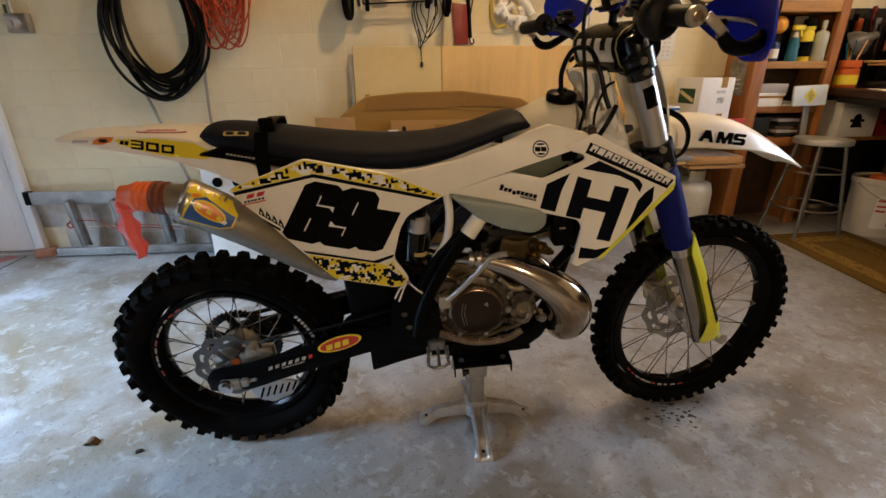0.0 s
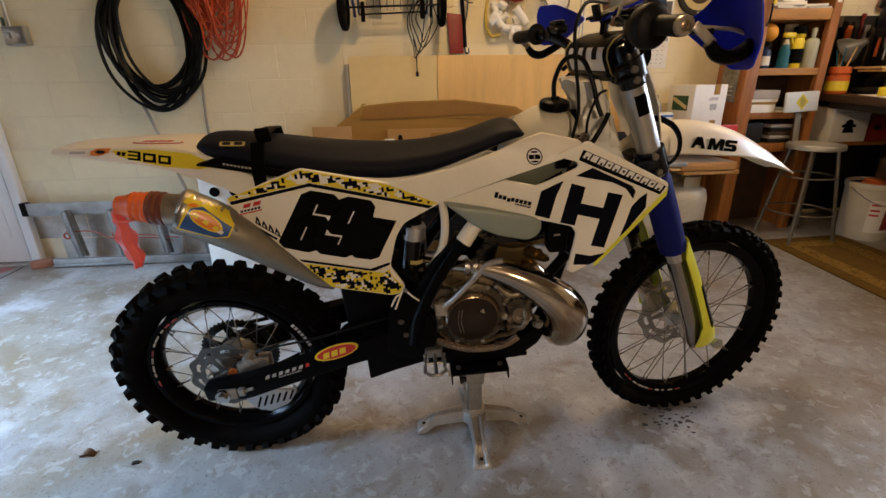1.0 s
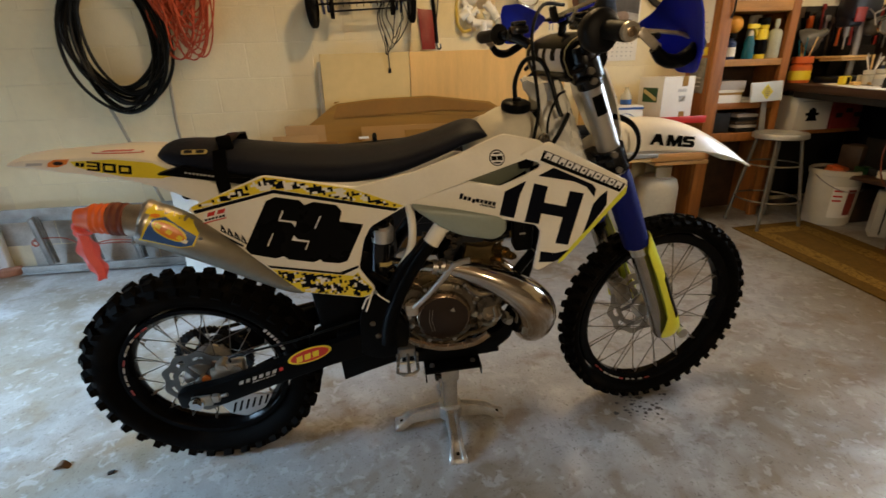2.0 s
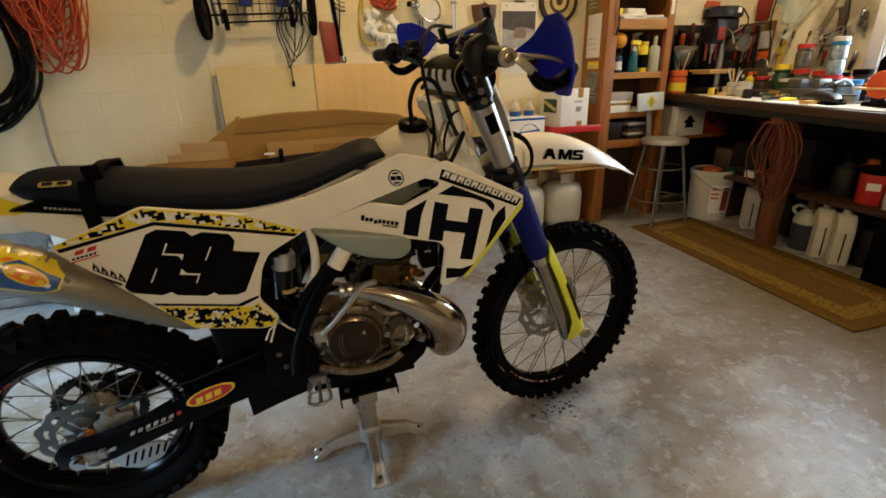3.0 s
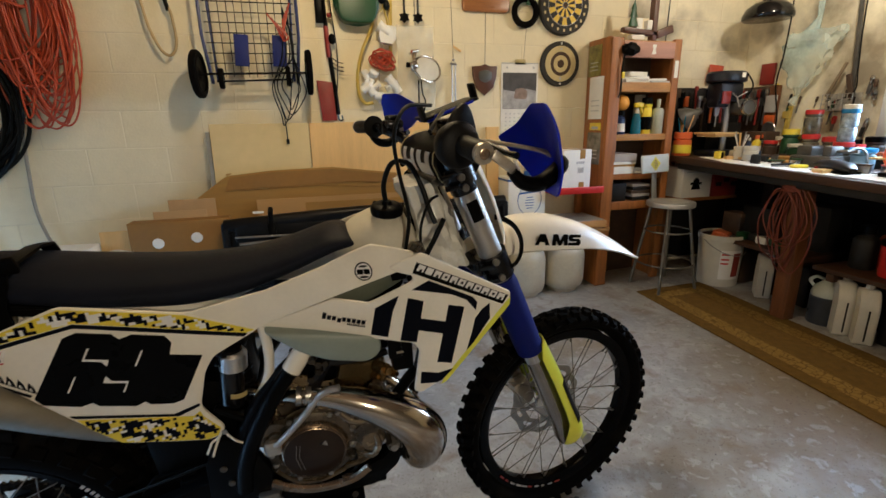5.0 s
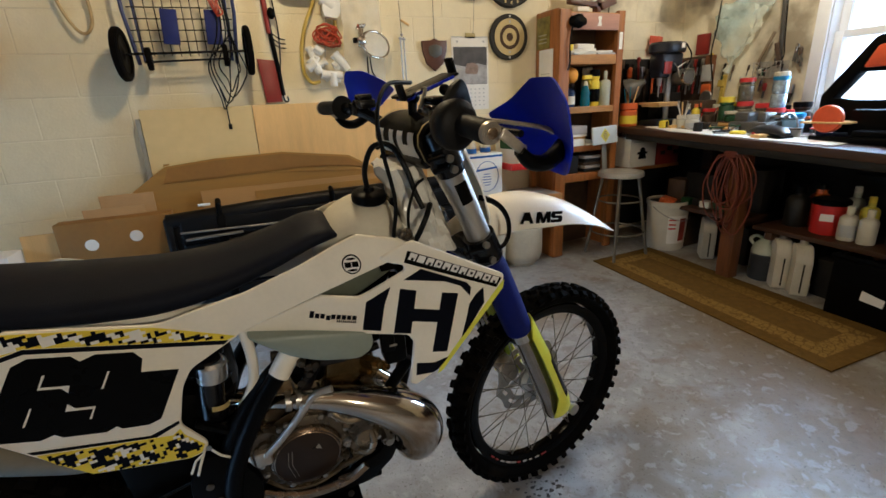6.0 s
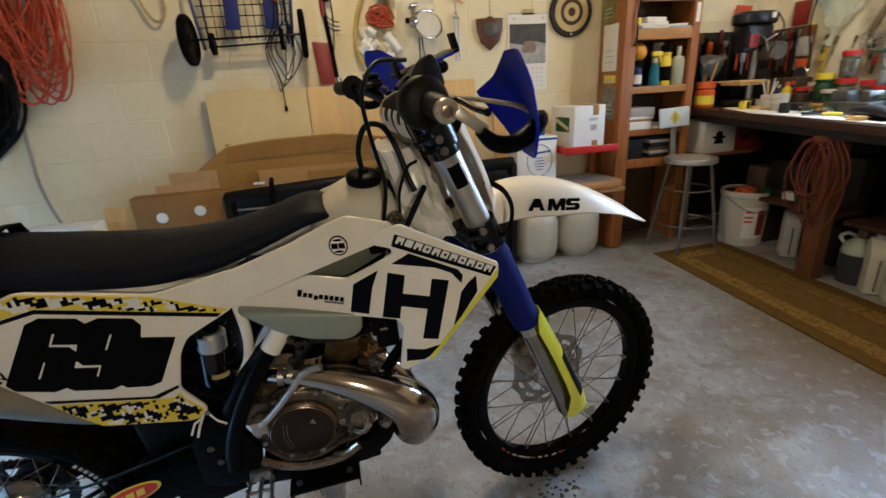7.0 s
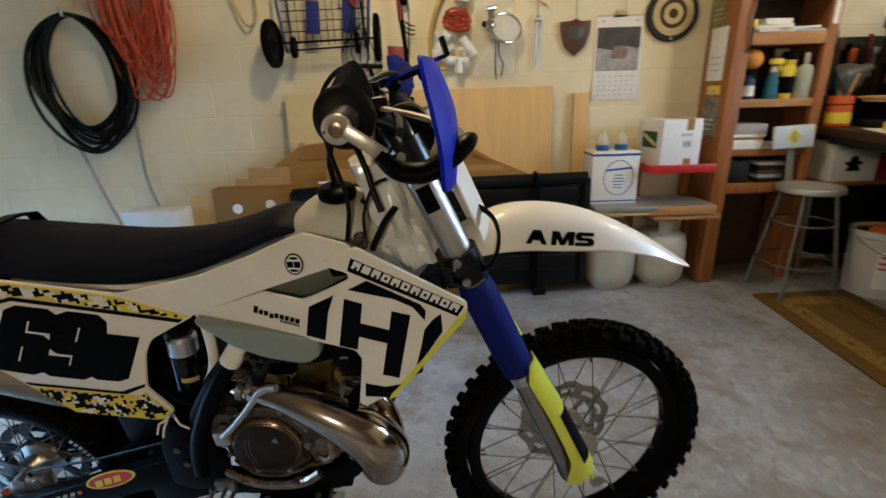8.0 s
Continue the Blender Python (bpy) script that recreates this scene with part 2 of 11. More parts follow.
def tube(points, r, seg=10, cap=True, closed=False, flat=1.0):
    """A tube along points; r a number or one per point; flat squeezes its second axis."""
    pts = [Vector([float(c) for c in p[:3]]) for p in points]
    rad = [float(r)] * len(pts) if isinstance(r, (int, float)) else [float(q) for q in r]
    bm = bmesh.new()
    n = len(pts)
    side = None
    rings = []
    for i, p in enumerate(pts):
        a = pts[(i - 1) % n] if closed or i else p
        b = pts[(i + 1) % n] if closed or i < n - 1 else p
        d = (b - a).normalized()
        if side is None:
            side = d.cross(Vector((0, 0, 1)) if abs(d.z) < 0.9 else Vector((1, 0, 0))).normalized()
        side = (side - d * side.dot(d)).normalized()
        up = d.cross(side)
        rings.append([bm.verts.new(p + rad[i] * (math.cos(2 * math.pi * k / seg) * side + flat * math.sin(2 * math.pi * k / seg) * up)) for k in range(seg)])
    for i in range(n if closed else n - 1):
        u, v = rings[i], rings[(i + 1) % n]
        for k in range(seg):
            bm.faces.new((u[k], u[(k + 1) % seg], v[(k + 1) % seg], v[k]))
    if cap and not closed:
        bm.faces.new(rings[0][::-1])
        bm.faces.new(rings[-1])
    bmesh.ops.recalc_face_normals(bm, faces=bm.faces[:])
    return bm


def curve_tube(points, r, seg=8, steps=6, **kw):
    """A tube along a smooth curve; points may carry their radius as a fourth number."""
    q = smooth_path(points, steps)
    return tube(q, [p[3] for p in q] if len(points[0]) == 4 else r, seg, **kw)


def lathe(profile, seg=32, axis="z", close=False):
    """A turned shape from (radius, height) pairs."""
    bm = bmesh.new()
    rings = [[bm.verts.new((r * math.cos(2 * math.pi * k / seg), r * math.sin(2 * math.pi * k / seg), h)) for k in range(seg)] for r, h in profile]
    for u, v in zip(rings, rings[1:] + ([rings[0]] if close else [])):
        for k in range(seg):
            bm.faces.new((u[k], u[(k + 1) % seg], v[(k + 1) % seg], v[k]))
    if not close:
        bm.faces.new(rings[0][::-1])
        bm.faces.new(rings[-1])
    bmesh.ops.recalc_face_normals(bm, faces=bm.faces[:])
    bmesh.ops.remove_doubles(bm, verts=bm.verts[:], dist=1e-5)
    if axis == "y":
        bm.transform(pose(0, 0, 0, -90, 0, 0))
    if axis == "x":
        bm.transform(pose(0, 0, 0, 0, 90, 0))
    return bm


def cyl(p0, p1, r0, r1=None, seg=16, bevel=0.0):
    return tube([p0, p1], [r0, r0 if r1 is None else r1], seg)


def plate(outline, thick, bevel=0.002, seg=2):
    """A flat outline (u, v) in x and z, thick in y towards +y from y = 0."""
    bm = bmesh.new()
    front = [bm.verts.new((u, 0, v)) for u, v in outline]
    back = [bm.verts.new((u, thick, v)) for u, v in outline]
    n = len(outline)
    f = bm.faces.new(front)
    bm.faces.new(back[::-1])
    for i in range(n):
        bm.faces.new((front[i], back[i], back[(i + 1) % n], front[(i + 1) % n]))
    bmesh.ops.recalc_face_normals(bm, faces=bm.faces[:])
    if bevel:
        bmesh.ops.bevel(bm, geom=[e for e in f.edges], offset=bevel, segments=seg, affect="EDGES", profile=0.5)
    return bm


def rounded(outline, r=0.01, n=3):
    """An outline with its corners rounded."""
    out = []
    k = len(outline)
    for i in range(k):
        a, b, c = (np.array(outline[(i + j - 1) % k], float) for j in range(3))
        ra, rc = min(r, 0.45 * np.linalg.norm(a - b)), min(r, 0.45 * np.linalg.norm(c - b))
        s, e = b + (a - b) / np.linalg.norm(a - b) * ra, b + (c - b) / np.linalg.norm(c - b) * rc
        for t in np.linspace(0, 1, n + 1):
            out.append(tuple((1 - t) ** 2 * s + 2 * t * (1 - t) * b + t**2 * e))
    return out


def lean_y(bm, fn):
    """Shifts every vertex in y by fn(x, z)."""
    for v in bm.verts:
        v.co.y += fn(v.co.x, v.co.z)
    return bm


def loft(sections, cap=True):
    """Skins rings of equal count."""
    bm = bmesh.new()
    rings = [[bm.verts.new(p) for p in s] for s in sections]
    n = len(rings[0])
    for u, v in zip(rings, rings[1:]):
        for k in range(n):
            bm.faces.new((u[k], u[(k + 1) % n], v[(k + 1) % n], v[k]))
    if cap:
        bm.faces.new(rings[0][::-1])
        bm.faces.new(rings[-1])
    bmesh.ops.recalc_face_normals(bm, faces=bm.faces[:])
    return bm


def blob(rx, ry, rz, at=(0, 0, 0), seg=20):
    prof = [(max(1e-4, math.sin(a)), -math.cos(a)) for a in np.linspace(0, math.pi, 12)]
    bm = lathe(prof, seg)
    bm.transform(Matrix.Translation(at) @ Matrix.Diagonal((rx, ry, rz, 1)))
    return bm


def squircle(w, h, n=20, p=3.0, cx=0.0, cz=0.0):
    out = []
    for k in range(n):
        a = 2 * math.pi * k / n
        c, s = math.cos(a), math.sin(a)
        out.append((cx + w * math.copysign(abs(c) ** (2 / p), c), cz + h * math.copysign(abs(s) ** (2 / p), s)))
    return out


def part(name, bm, material, parent=None, label="", angle=38, m=None):
    """Links a bmesh as one mesh object under a thing or a part."""
    if m is not None:
        bm.transform(m)
    me = bpy.data.meshes.new(name)
    bm.to_mesh(me)
    bm.free()
    me.materials.append(material)
    me.shade_smooth()
    me.set_sharp_from_angle(angle=radians(angle))
    ob = new(name, me)
    ob.parent = parent
    if label:
        ob["label"] = label
    return ob


def thing(name, label, category, m=None, group=""):
    ob = new(name)
    ob.empty_display_size = 0.05
    if m is not None:
        ob.matrix_world = m
    return tagged(ob, label, category, group)


def solid(name, bm, material, label, category, m=None, group="", kind=""):
    """A thing that is one mesh."""
    ob = part(name, bm, material)
    if m is not None:
        ob.matrix_world = m
    return tagged(ob, label, category, group, kind)


def floor_z(x):
    return 0.042 * max(x, -0.6)


# ---- the room ----
def concrete():
    """Worn grey slab: cloudy patches, rusty stains, dark specks, polished and dull areas."""
    m = mat("worn_concrete", (0.300, 0.302, 0.300), 0.38, var=0.3, scale=2.2, bump=0.28, bscale=100)
    n, l = m.node_tree.nodes, m.node_tree.links
    b = n["Principled BSDF"]
    out = b.inputs["Base Color"].links[0].from_socket
    co = n.new("ShaderNodeTexCoord")

    def layer(out, scale, lo, hi, colour, amount, detail=8.0, warp=0.0):
        t = n.new("ShaderNodeTexNoise")
        t.inputs["Scale"].default_value, t.inputs["Detail"].default_value, t.inputs["Distortion"].default_value = scale, detail, warp
        l.new(co.outputs["Object"], t.inputs["Vector"])
        r = n.new("ShaderNodeMapRange")
        r.inputs[1].default_value, r.inputs[2].default_value, r.inputs[3].default_value, r.inputs[4].default_value = lo, hi, 0, amount
        l.new(t.outputs[0], r.inputs[0])
        x = n.new("ShaderNodeMix")
        x.data_type = "RGBA"
        l.new(r.outputs[0], x.inputs[0])
        l.new(out, x.inputs[6])
        x.inputs[7].default_value = (*colour, 1)
        return x.outputs[2]

    out = layer(out, 0.8, 0.46, 0.64, (0.20, 0.145, 0.08), 0.75, 7, 0.5)
    out = layer(out, 2.4, 0.53, 0.64, (0.17, 0.125, 0.075), 0.7, 11, 0.8)
    out = layer(out, 5.5, 0.585, 0.66, (0.20, 0.14, 0.075), 0.5, 6, 0.2)
    out = layer(out, 3.6, 0.53, 0.70, (0.45, 0.455, 0.465), 0.65, 12, 0.3)
    out = layer(out, 11.0, 0.56, 0.66, (0.17, 0.13, 0.085), 0.45, 10, 0.6)
    out = layer(out, 22.0, 0.58, 0.64, (0.46, 0.46, 0.46), 0.4, 8, 0.5)
    out = layer(out, 40.0, 0.59, 0.67, (0.13, 0.10, 0.07), 0.34, 6)
    out = layer(out, 90.0, 0.665, 0.69, (0.05, 0.038, 0.025), 0.45, 2)
    out = layer(out, 180.0, 0.63, 0.70, (0.10, 0.08, 0.055), 0.55, 3)
    l.new(out, b.inputs["Base Color"])
    return m


FLOOR = concrete()
WALL_Y, X0, X1, Y0, TOP = 1.94, -4.2, 3.42, -3.6, 2.75


def build_floor():
    bm = bmesh.new()
    xs = [X0 - 0.2, -2.5, -1.2, -0.6, -0.2, 0.4, 1.5, 2.5, X1 + 0.2]
    ys = [Y0 - 0.2, -1.5, 0.0, 1.0, WALL_Y + 0.25]
    g = [[bm.verts.new((x, y, floor_z(x))) for y in ys] for x in xs]
    for i in range(len(xs) - 1):
        for j in range(len(ys) - 1):
            bm.faces.new((g[i][j], g[i + 1][j], g[i + 1][j + 1], g[i][j + 1]))
    solid("floor", bm, FLOOR, "stained grey concrete garage floor, smooth and worn", "floor", kind="structure")


def build_walls():
    back = part("wall_north", span(X0, X1, WALL_Y, WALL_Y + 0.2, -0.12, TOP, 0), MORTAR)
    tagged(back, "cream painted concrete block wall", "wall", kind="structure")
    # added out of view; its dark colour holds down bounced light
    south = part("wall_south", span(X0 - 0.2, X1 + 0.2, Y0 - 0.2, Y0, -0.12, TOP, 0), UNSEEN_WALL)
    tagged(south, "unseen wall, dark to cut bounced light", "wall", kind="structure")
    # left wall with the wide garage opening
    a = span(X0 - 0.2, X0, Y0, -1.5, -0.12, TOP, 0)
    b = span(X0 - 0.2, X0, 0.9, WALL_Y + 0.2, -0.12, TOP, 0)
    c = span(X0 - 0.2, X0, -1.5, 0.9, 2.1, TOP, 0)
    west = part("wall_west", join(a, b, c), UNSEEN_WALL)
    tagged(west, "unseen wall with a wide garage opening, dark to cut bounced light", "wall", kind="structure")
    # right wall with the window
    wy0, wy1, wz0, wz1 = WIN
    p = [span(X1, X1 + 0.2, Y0, wy0, -0.12, TOP, 0), span(X1, X1 + 0.2, wy1, WALL_Y + 0.2, -0.12, TOP, 0)]
    p += [span(X1, X1 + 0.2, wy0, wy1, -0.12, wz0, 0), span(X1, X1 + 0.2, wy0, wy1, wz1, TOP, 0)]
    east = part("wall_east", join(*p), EAST_PAINT)
    tagged(east, "cream painted wall with a window over the bench", "wall", kind="structure")
    # ceiling out of view, coloured dark against bounced light
    top = part("ceiling", span(X0 - 0.2, X1 + 0.2, Y0 - 0.2, WALL_Y + 0.2, TOP, TOP + 0.1, 0), CEIL)
    tagged(top, "unseen ceiling, dark to cut bounced light", "ceiling", kind="structure")
    return back


WIN = (-0.25, 0.86, 1.08, 2.05)
build_floor()
NORTH = build_walls()


# ---- the motorcycle: x ahead from the rear axle, y to its left, z up from the axle ----
RAKE = radians(24.5)
AXIS_P, AXIS_D = Vector((1.415, 0, 0)), Vector((-math.sin(RAKE), 0, math.cos(RAKE)))
STEER = Matrix.Translation(AXIS_P) @ Matrix.Rotation(radians(8.9), 4, AXIS_D) @ Matrix.Translation(-AXIS_P)
FORK_X, FORK_RAKE = 1.4185, radians(21.2)


def fork_pt(z, y=0.0, ahead=0.0):
    """A point of the fork legs' plane at the height z, ahead of the leg's middle."""
    return Vector((FORK_X - math.tan(FORK_RAKE) * z + ahead * math.cos(FORK_RAKE), y, z + ahead * math.sin(FORK_RAKE)))


def shroud_y(x, z):
    return -(0.122 + 0.15 * (x - 0.66) - 0.1 * (z - 0.53))


def panel_y(x, z):
    return -(0.122 + 0.09 * (0.658 - x))


def cover_y(x, z):
    """The cover's face: flush with the shroud along their seam, drawn in towards the seat."""
    seam = 0.540 + 0.331 * (x - 0.675)
    k = min(1.0, max(0.0, (z - seam) / 0.11))
    inner = -0.122 + 0.08 * (x - 0.658)
    return inner if x < 0.66 else (1 - k) * shroud_y(x, seam) + k * inner


def inside(p, poly):
    c = False
    for i in range(len(poly)):
        (x1, z1), (x2, z2) = poly[i], poly[i - 1]
        if (z1 > p[1]) != (z2 > p[1]) and p[0] < (x2 - x1) * (p[1] - z1) / (z2 - z1) + x1:
            c = not c
    return c


def panel_sheet(outline, thick, edge=0.003, cell=0.02):
    """A thin moulded panel of any outline, cut fine enough to follow a curved surface, with a rounded front edge."""
    o = np.array(outline, float)
    if np.sum(o[:, 0] * np.roll(o[:, 1], -1) - np.roll(o[:, 0], -1) * o[:, 1]) < 0:
        o = o[::-1]
    fine = []
    for a, b in zip(o, np.roll(o, -1, 0)):
        k = max(1, int(np.linalg.norm(b - a) / cell))
        fine += [a + (b - a) * i / k for i in range(k)]
    o = np.array(fine)
    d = np.roll(o, -1, 0) - np.roll(o, 1, 0)
    inner = o + edge * np.stack([-d[:, 1], d[:, 0]], 1) / (np.linalg.norm(d, axis=1)[:, None] + 1e-9)
    n = len(o)
    xs, zs = np.arange(o[:, 0].min(), o[:, 0].max(), cell), np.arange(o[:, 1].min(), o[:, 1].max(), cell)
    pts = [Vector(p) for p in inner] + [Vector((x, z)) for x in xs for z in zs if inside((x, z), outline)]
    flat, _, faces, *_ = geometry.delaunay_2d_cdt(pts, [(i, (i + 1) % n) for i in range(n)], [list(range(n))], 1, 1e-6)
    bm = bmesh.new()
    front = [bm.verts.new((p[0], 0, p[1])) for p in flat]
    back = [bm.verts.new((p[0], thick, p[1])) for p in flat]
    for f in faces:
        bm.faces.new([front[i] for i in f])
        bm.faces.new([back[i] for i in f][::-1])
    rim = [[bm.verts.new((p[0], y, p[1])) for p in o] for y in (edge * 0.9, thick)]
    mid = [bm.verts.new((p[0], edge * 0.25, p[1])) for p in inner * 0.35 + o * 0.65]
    rings = (front[:n], mid, rim[0], rim[1], back[:n])
    for u, v in zip(rings, rings[1:]):
        for k in range(n):
            bm.faces.new((u[k], u[(k + 1) % n], v[(k + 1) % n], v[k]))
    bmesh.ops.recalc_face_normals(bm, faces=bm.faces[:])
    return bm


def decal(outline, fn, lift=0.0012, round_r=0.0):
    """A thin sticker on the right-hand surface y = fn(x, z)."""
    o = rounded(outline, round_r) if round_r else outline
    bm = plate(o, 0.0012, 0)
    return lean_y(bm, lambda x, z: fn(x, z) - lift)


def bars(fn, a, b, height, count, slant=0.25, gap=0.3, lift=0.0016):
    """A row of plain bars along the line a to b, in place of lettering."""
    a, b = np.array(a), np.array(b)
    d = (b - a) / count
    u = np.array([-(b - a)[1], (b - a)[0]]) / np.linalg.norm(b - a) * height
    out = []
    for i in range(count):
        p, q = a + d * i, a + d * (i + 1 - gap)
        s = d * slant
        out.append(decal([p, q, q + u + s, p + u + s], fn, lift))
    return join(*out)


def wrap_decal(outline, tree, lift=0.0012, cell=0.007, guess=-0.2):
    """A sticker laid on a curved surface from its right-hand side."""
    bm = bmesh.new()
    bm.faces.new([bm.verts.new((u, guess, v)) for u, v in outline])
    for _ in range(6):
        bmesh.ops.triangulate(bm, faces=bm.faces[:], ngon_method="EAR_CLIP")
        long = [e for e in bm.edges if e.calc_length() > cell]
        if not long:
            break
        bmesh.ops.subdivide_edges(bm, edges=long, cuts=1)
    bmesh.ops.triangulate(bm, faces=bm.faces[:])
    for v in bm.verts:
        hit, normal, _, _ = tree.ray_cast(Vector((v.co.x, -1.0, v.co.z)), Vector((0, 1, 0)))
        if hit is None:
            hit, normal, _, _ = tree.find_nearest(Vector((v.co.x, guess, v.co.z)))
        v.co = hit + normal * (lift if normal.y < 0.2 else -lift)
    return bm


def ellipse(cx, cz, a, b, turn=0.0, n=28):
    t = radians(turn)
    return [(cx + a * math.cos(q) * math.cos(t) - b * math.sin(q) * math.sin(t), cz + a * math.cos(q) * math.sin(t) + b * math.sin(q) * math.cos(t)) for q in np.linspace(0, 2 * math.pi, n, endpoint=False).tolist()]


def pillow(outline, depth, edge=0.01, dome=0.0):
    """A thick outline in x and z with a rounded rim and a gently domed face towards -y."""
    o = [np.array(q, float) for q in outline]
    c = sum(o) / len(o)
    size = max(np.linalg.norm(q - c) for q in o)
    rings = [[(q[0], depth, q[1]) for q in o], [(q[0], edge, q[1]) for q in o]]
    for a in (30, 60, 90):
        k = edge * (1 - math.cos(radians(a))) / size
        rings.append([(*(q + (c - q) * k)[:1], edge - edge * math.sin(radians(a)), (q + (c - q) * k)[1]) for q in o])
    for g in (0.75, 0.5, 0.25, 0.02):
        rings.append([((c + (q - c) * g)[0], -dome * (1 - g * g), (c + (q - c) * g)[1]) for q in o])
    return loft(rings)


def skin(outline, fn, thick):
    """A curved sheet over an outline (u, v); fn gives the point of a (u, v) and a depth."""
    o = [np.array(q, float) for q in outline]
    c = sum(o) / len(o)
    rings = [[fn(*(c + (q - c) * g), thick) for q in o] for g in (0.02, 0.3, 0.6, 0.85, 0.985)]
    rings += [[fn(*(c + (q - c) * g), 0.0) for q in o] for g in (1.0, 0.85, 0.6, 0.3, 0.02)]
    return loft(rings)


def tyre_mesh(R, half, rim):
    h = R - rim
    prof = []
    for a in np.linspace(-0.93, 0.93, 19):
        ang = a * math.pi
        prof.append((rim + h * 0.5 + (h * 0.5 - 0.012) * math.cos(ang), half * 0.92 * math.sin(ang)))
    body = lathe(prof, 72, "y", close=True)
    return body


def tread(wheel, at, R, half, rim, n_knob, rng, rows):
    """The tyre's knobs, each one a piece, two meshes to a row."""
    h = R - rim
    for row_y, tilt, w, l, hgt, ph in rows:
        r0 = rim + h * 0.5 + (h * 0.5 - 0.012) * math.cos(math.asin(min(0.99, abs(row_y) / (half * 0.92))))
        kinds = []
        for jl in (l * 0.94, l * 1.06):
            v = [(-jl / 2, -w / 2, -0.006), (jl / 2, -w / 2, -0.006), (jl / 2, w / 2, -0.006), (-jl / 2, w / 2, -0.006),
                 (-jl * 0.40, -w * 0.42, hgt), (jl * 0.40, -w * 0.42, hgt), (jl * 0.40, w * 0.42, hgt), (-jl * 0.40, w * 0.42, hgt)]
            me = bpy.data.meshes.new("tread_knob")
            me.from_pydata(v, [], [(3, 2, 1, 0), (4, 5, 6, 7), (0, 1, 5, 4), (1, 2, 6, 5), (2, 3, 7, 6), (3, 0, 4, 7)])
            me.materials.append(RUBBER)
            kinds.append(me)
        for k in range(n_knob):
            o = new("tread_knob", kinds[rng.randrange(2)])
            o.parent = wheel
            o.matrix_basis = at @ Matrix.Rotation(2 * math.pi * (k + ph) / n_knob, 4, "Y") @ Matrix.Translation((0, row_y, r0)) @ Matrix.Rotation(tilt, 4, "X") @ Matrix.Rotation(rng.uniform(-0.05, 0.05), 4, "Z")


def ring_sticker(r0, r1, a0, a1, y, n=10, th=0.0012):
    """An arc-shaped sticker round the wheel's axis."""
    sec = []
    for a in np.linspace(a0, a1, n):
        c, s = math.cos(a), math.sin(a)
        sec.append([Vector((r * c, yy, r * s)) for r, yy in ((r0, y), (r1, y), (r1, y + th), (r0, y + th))])
    return loft(sec)


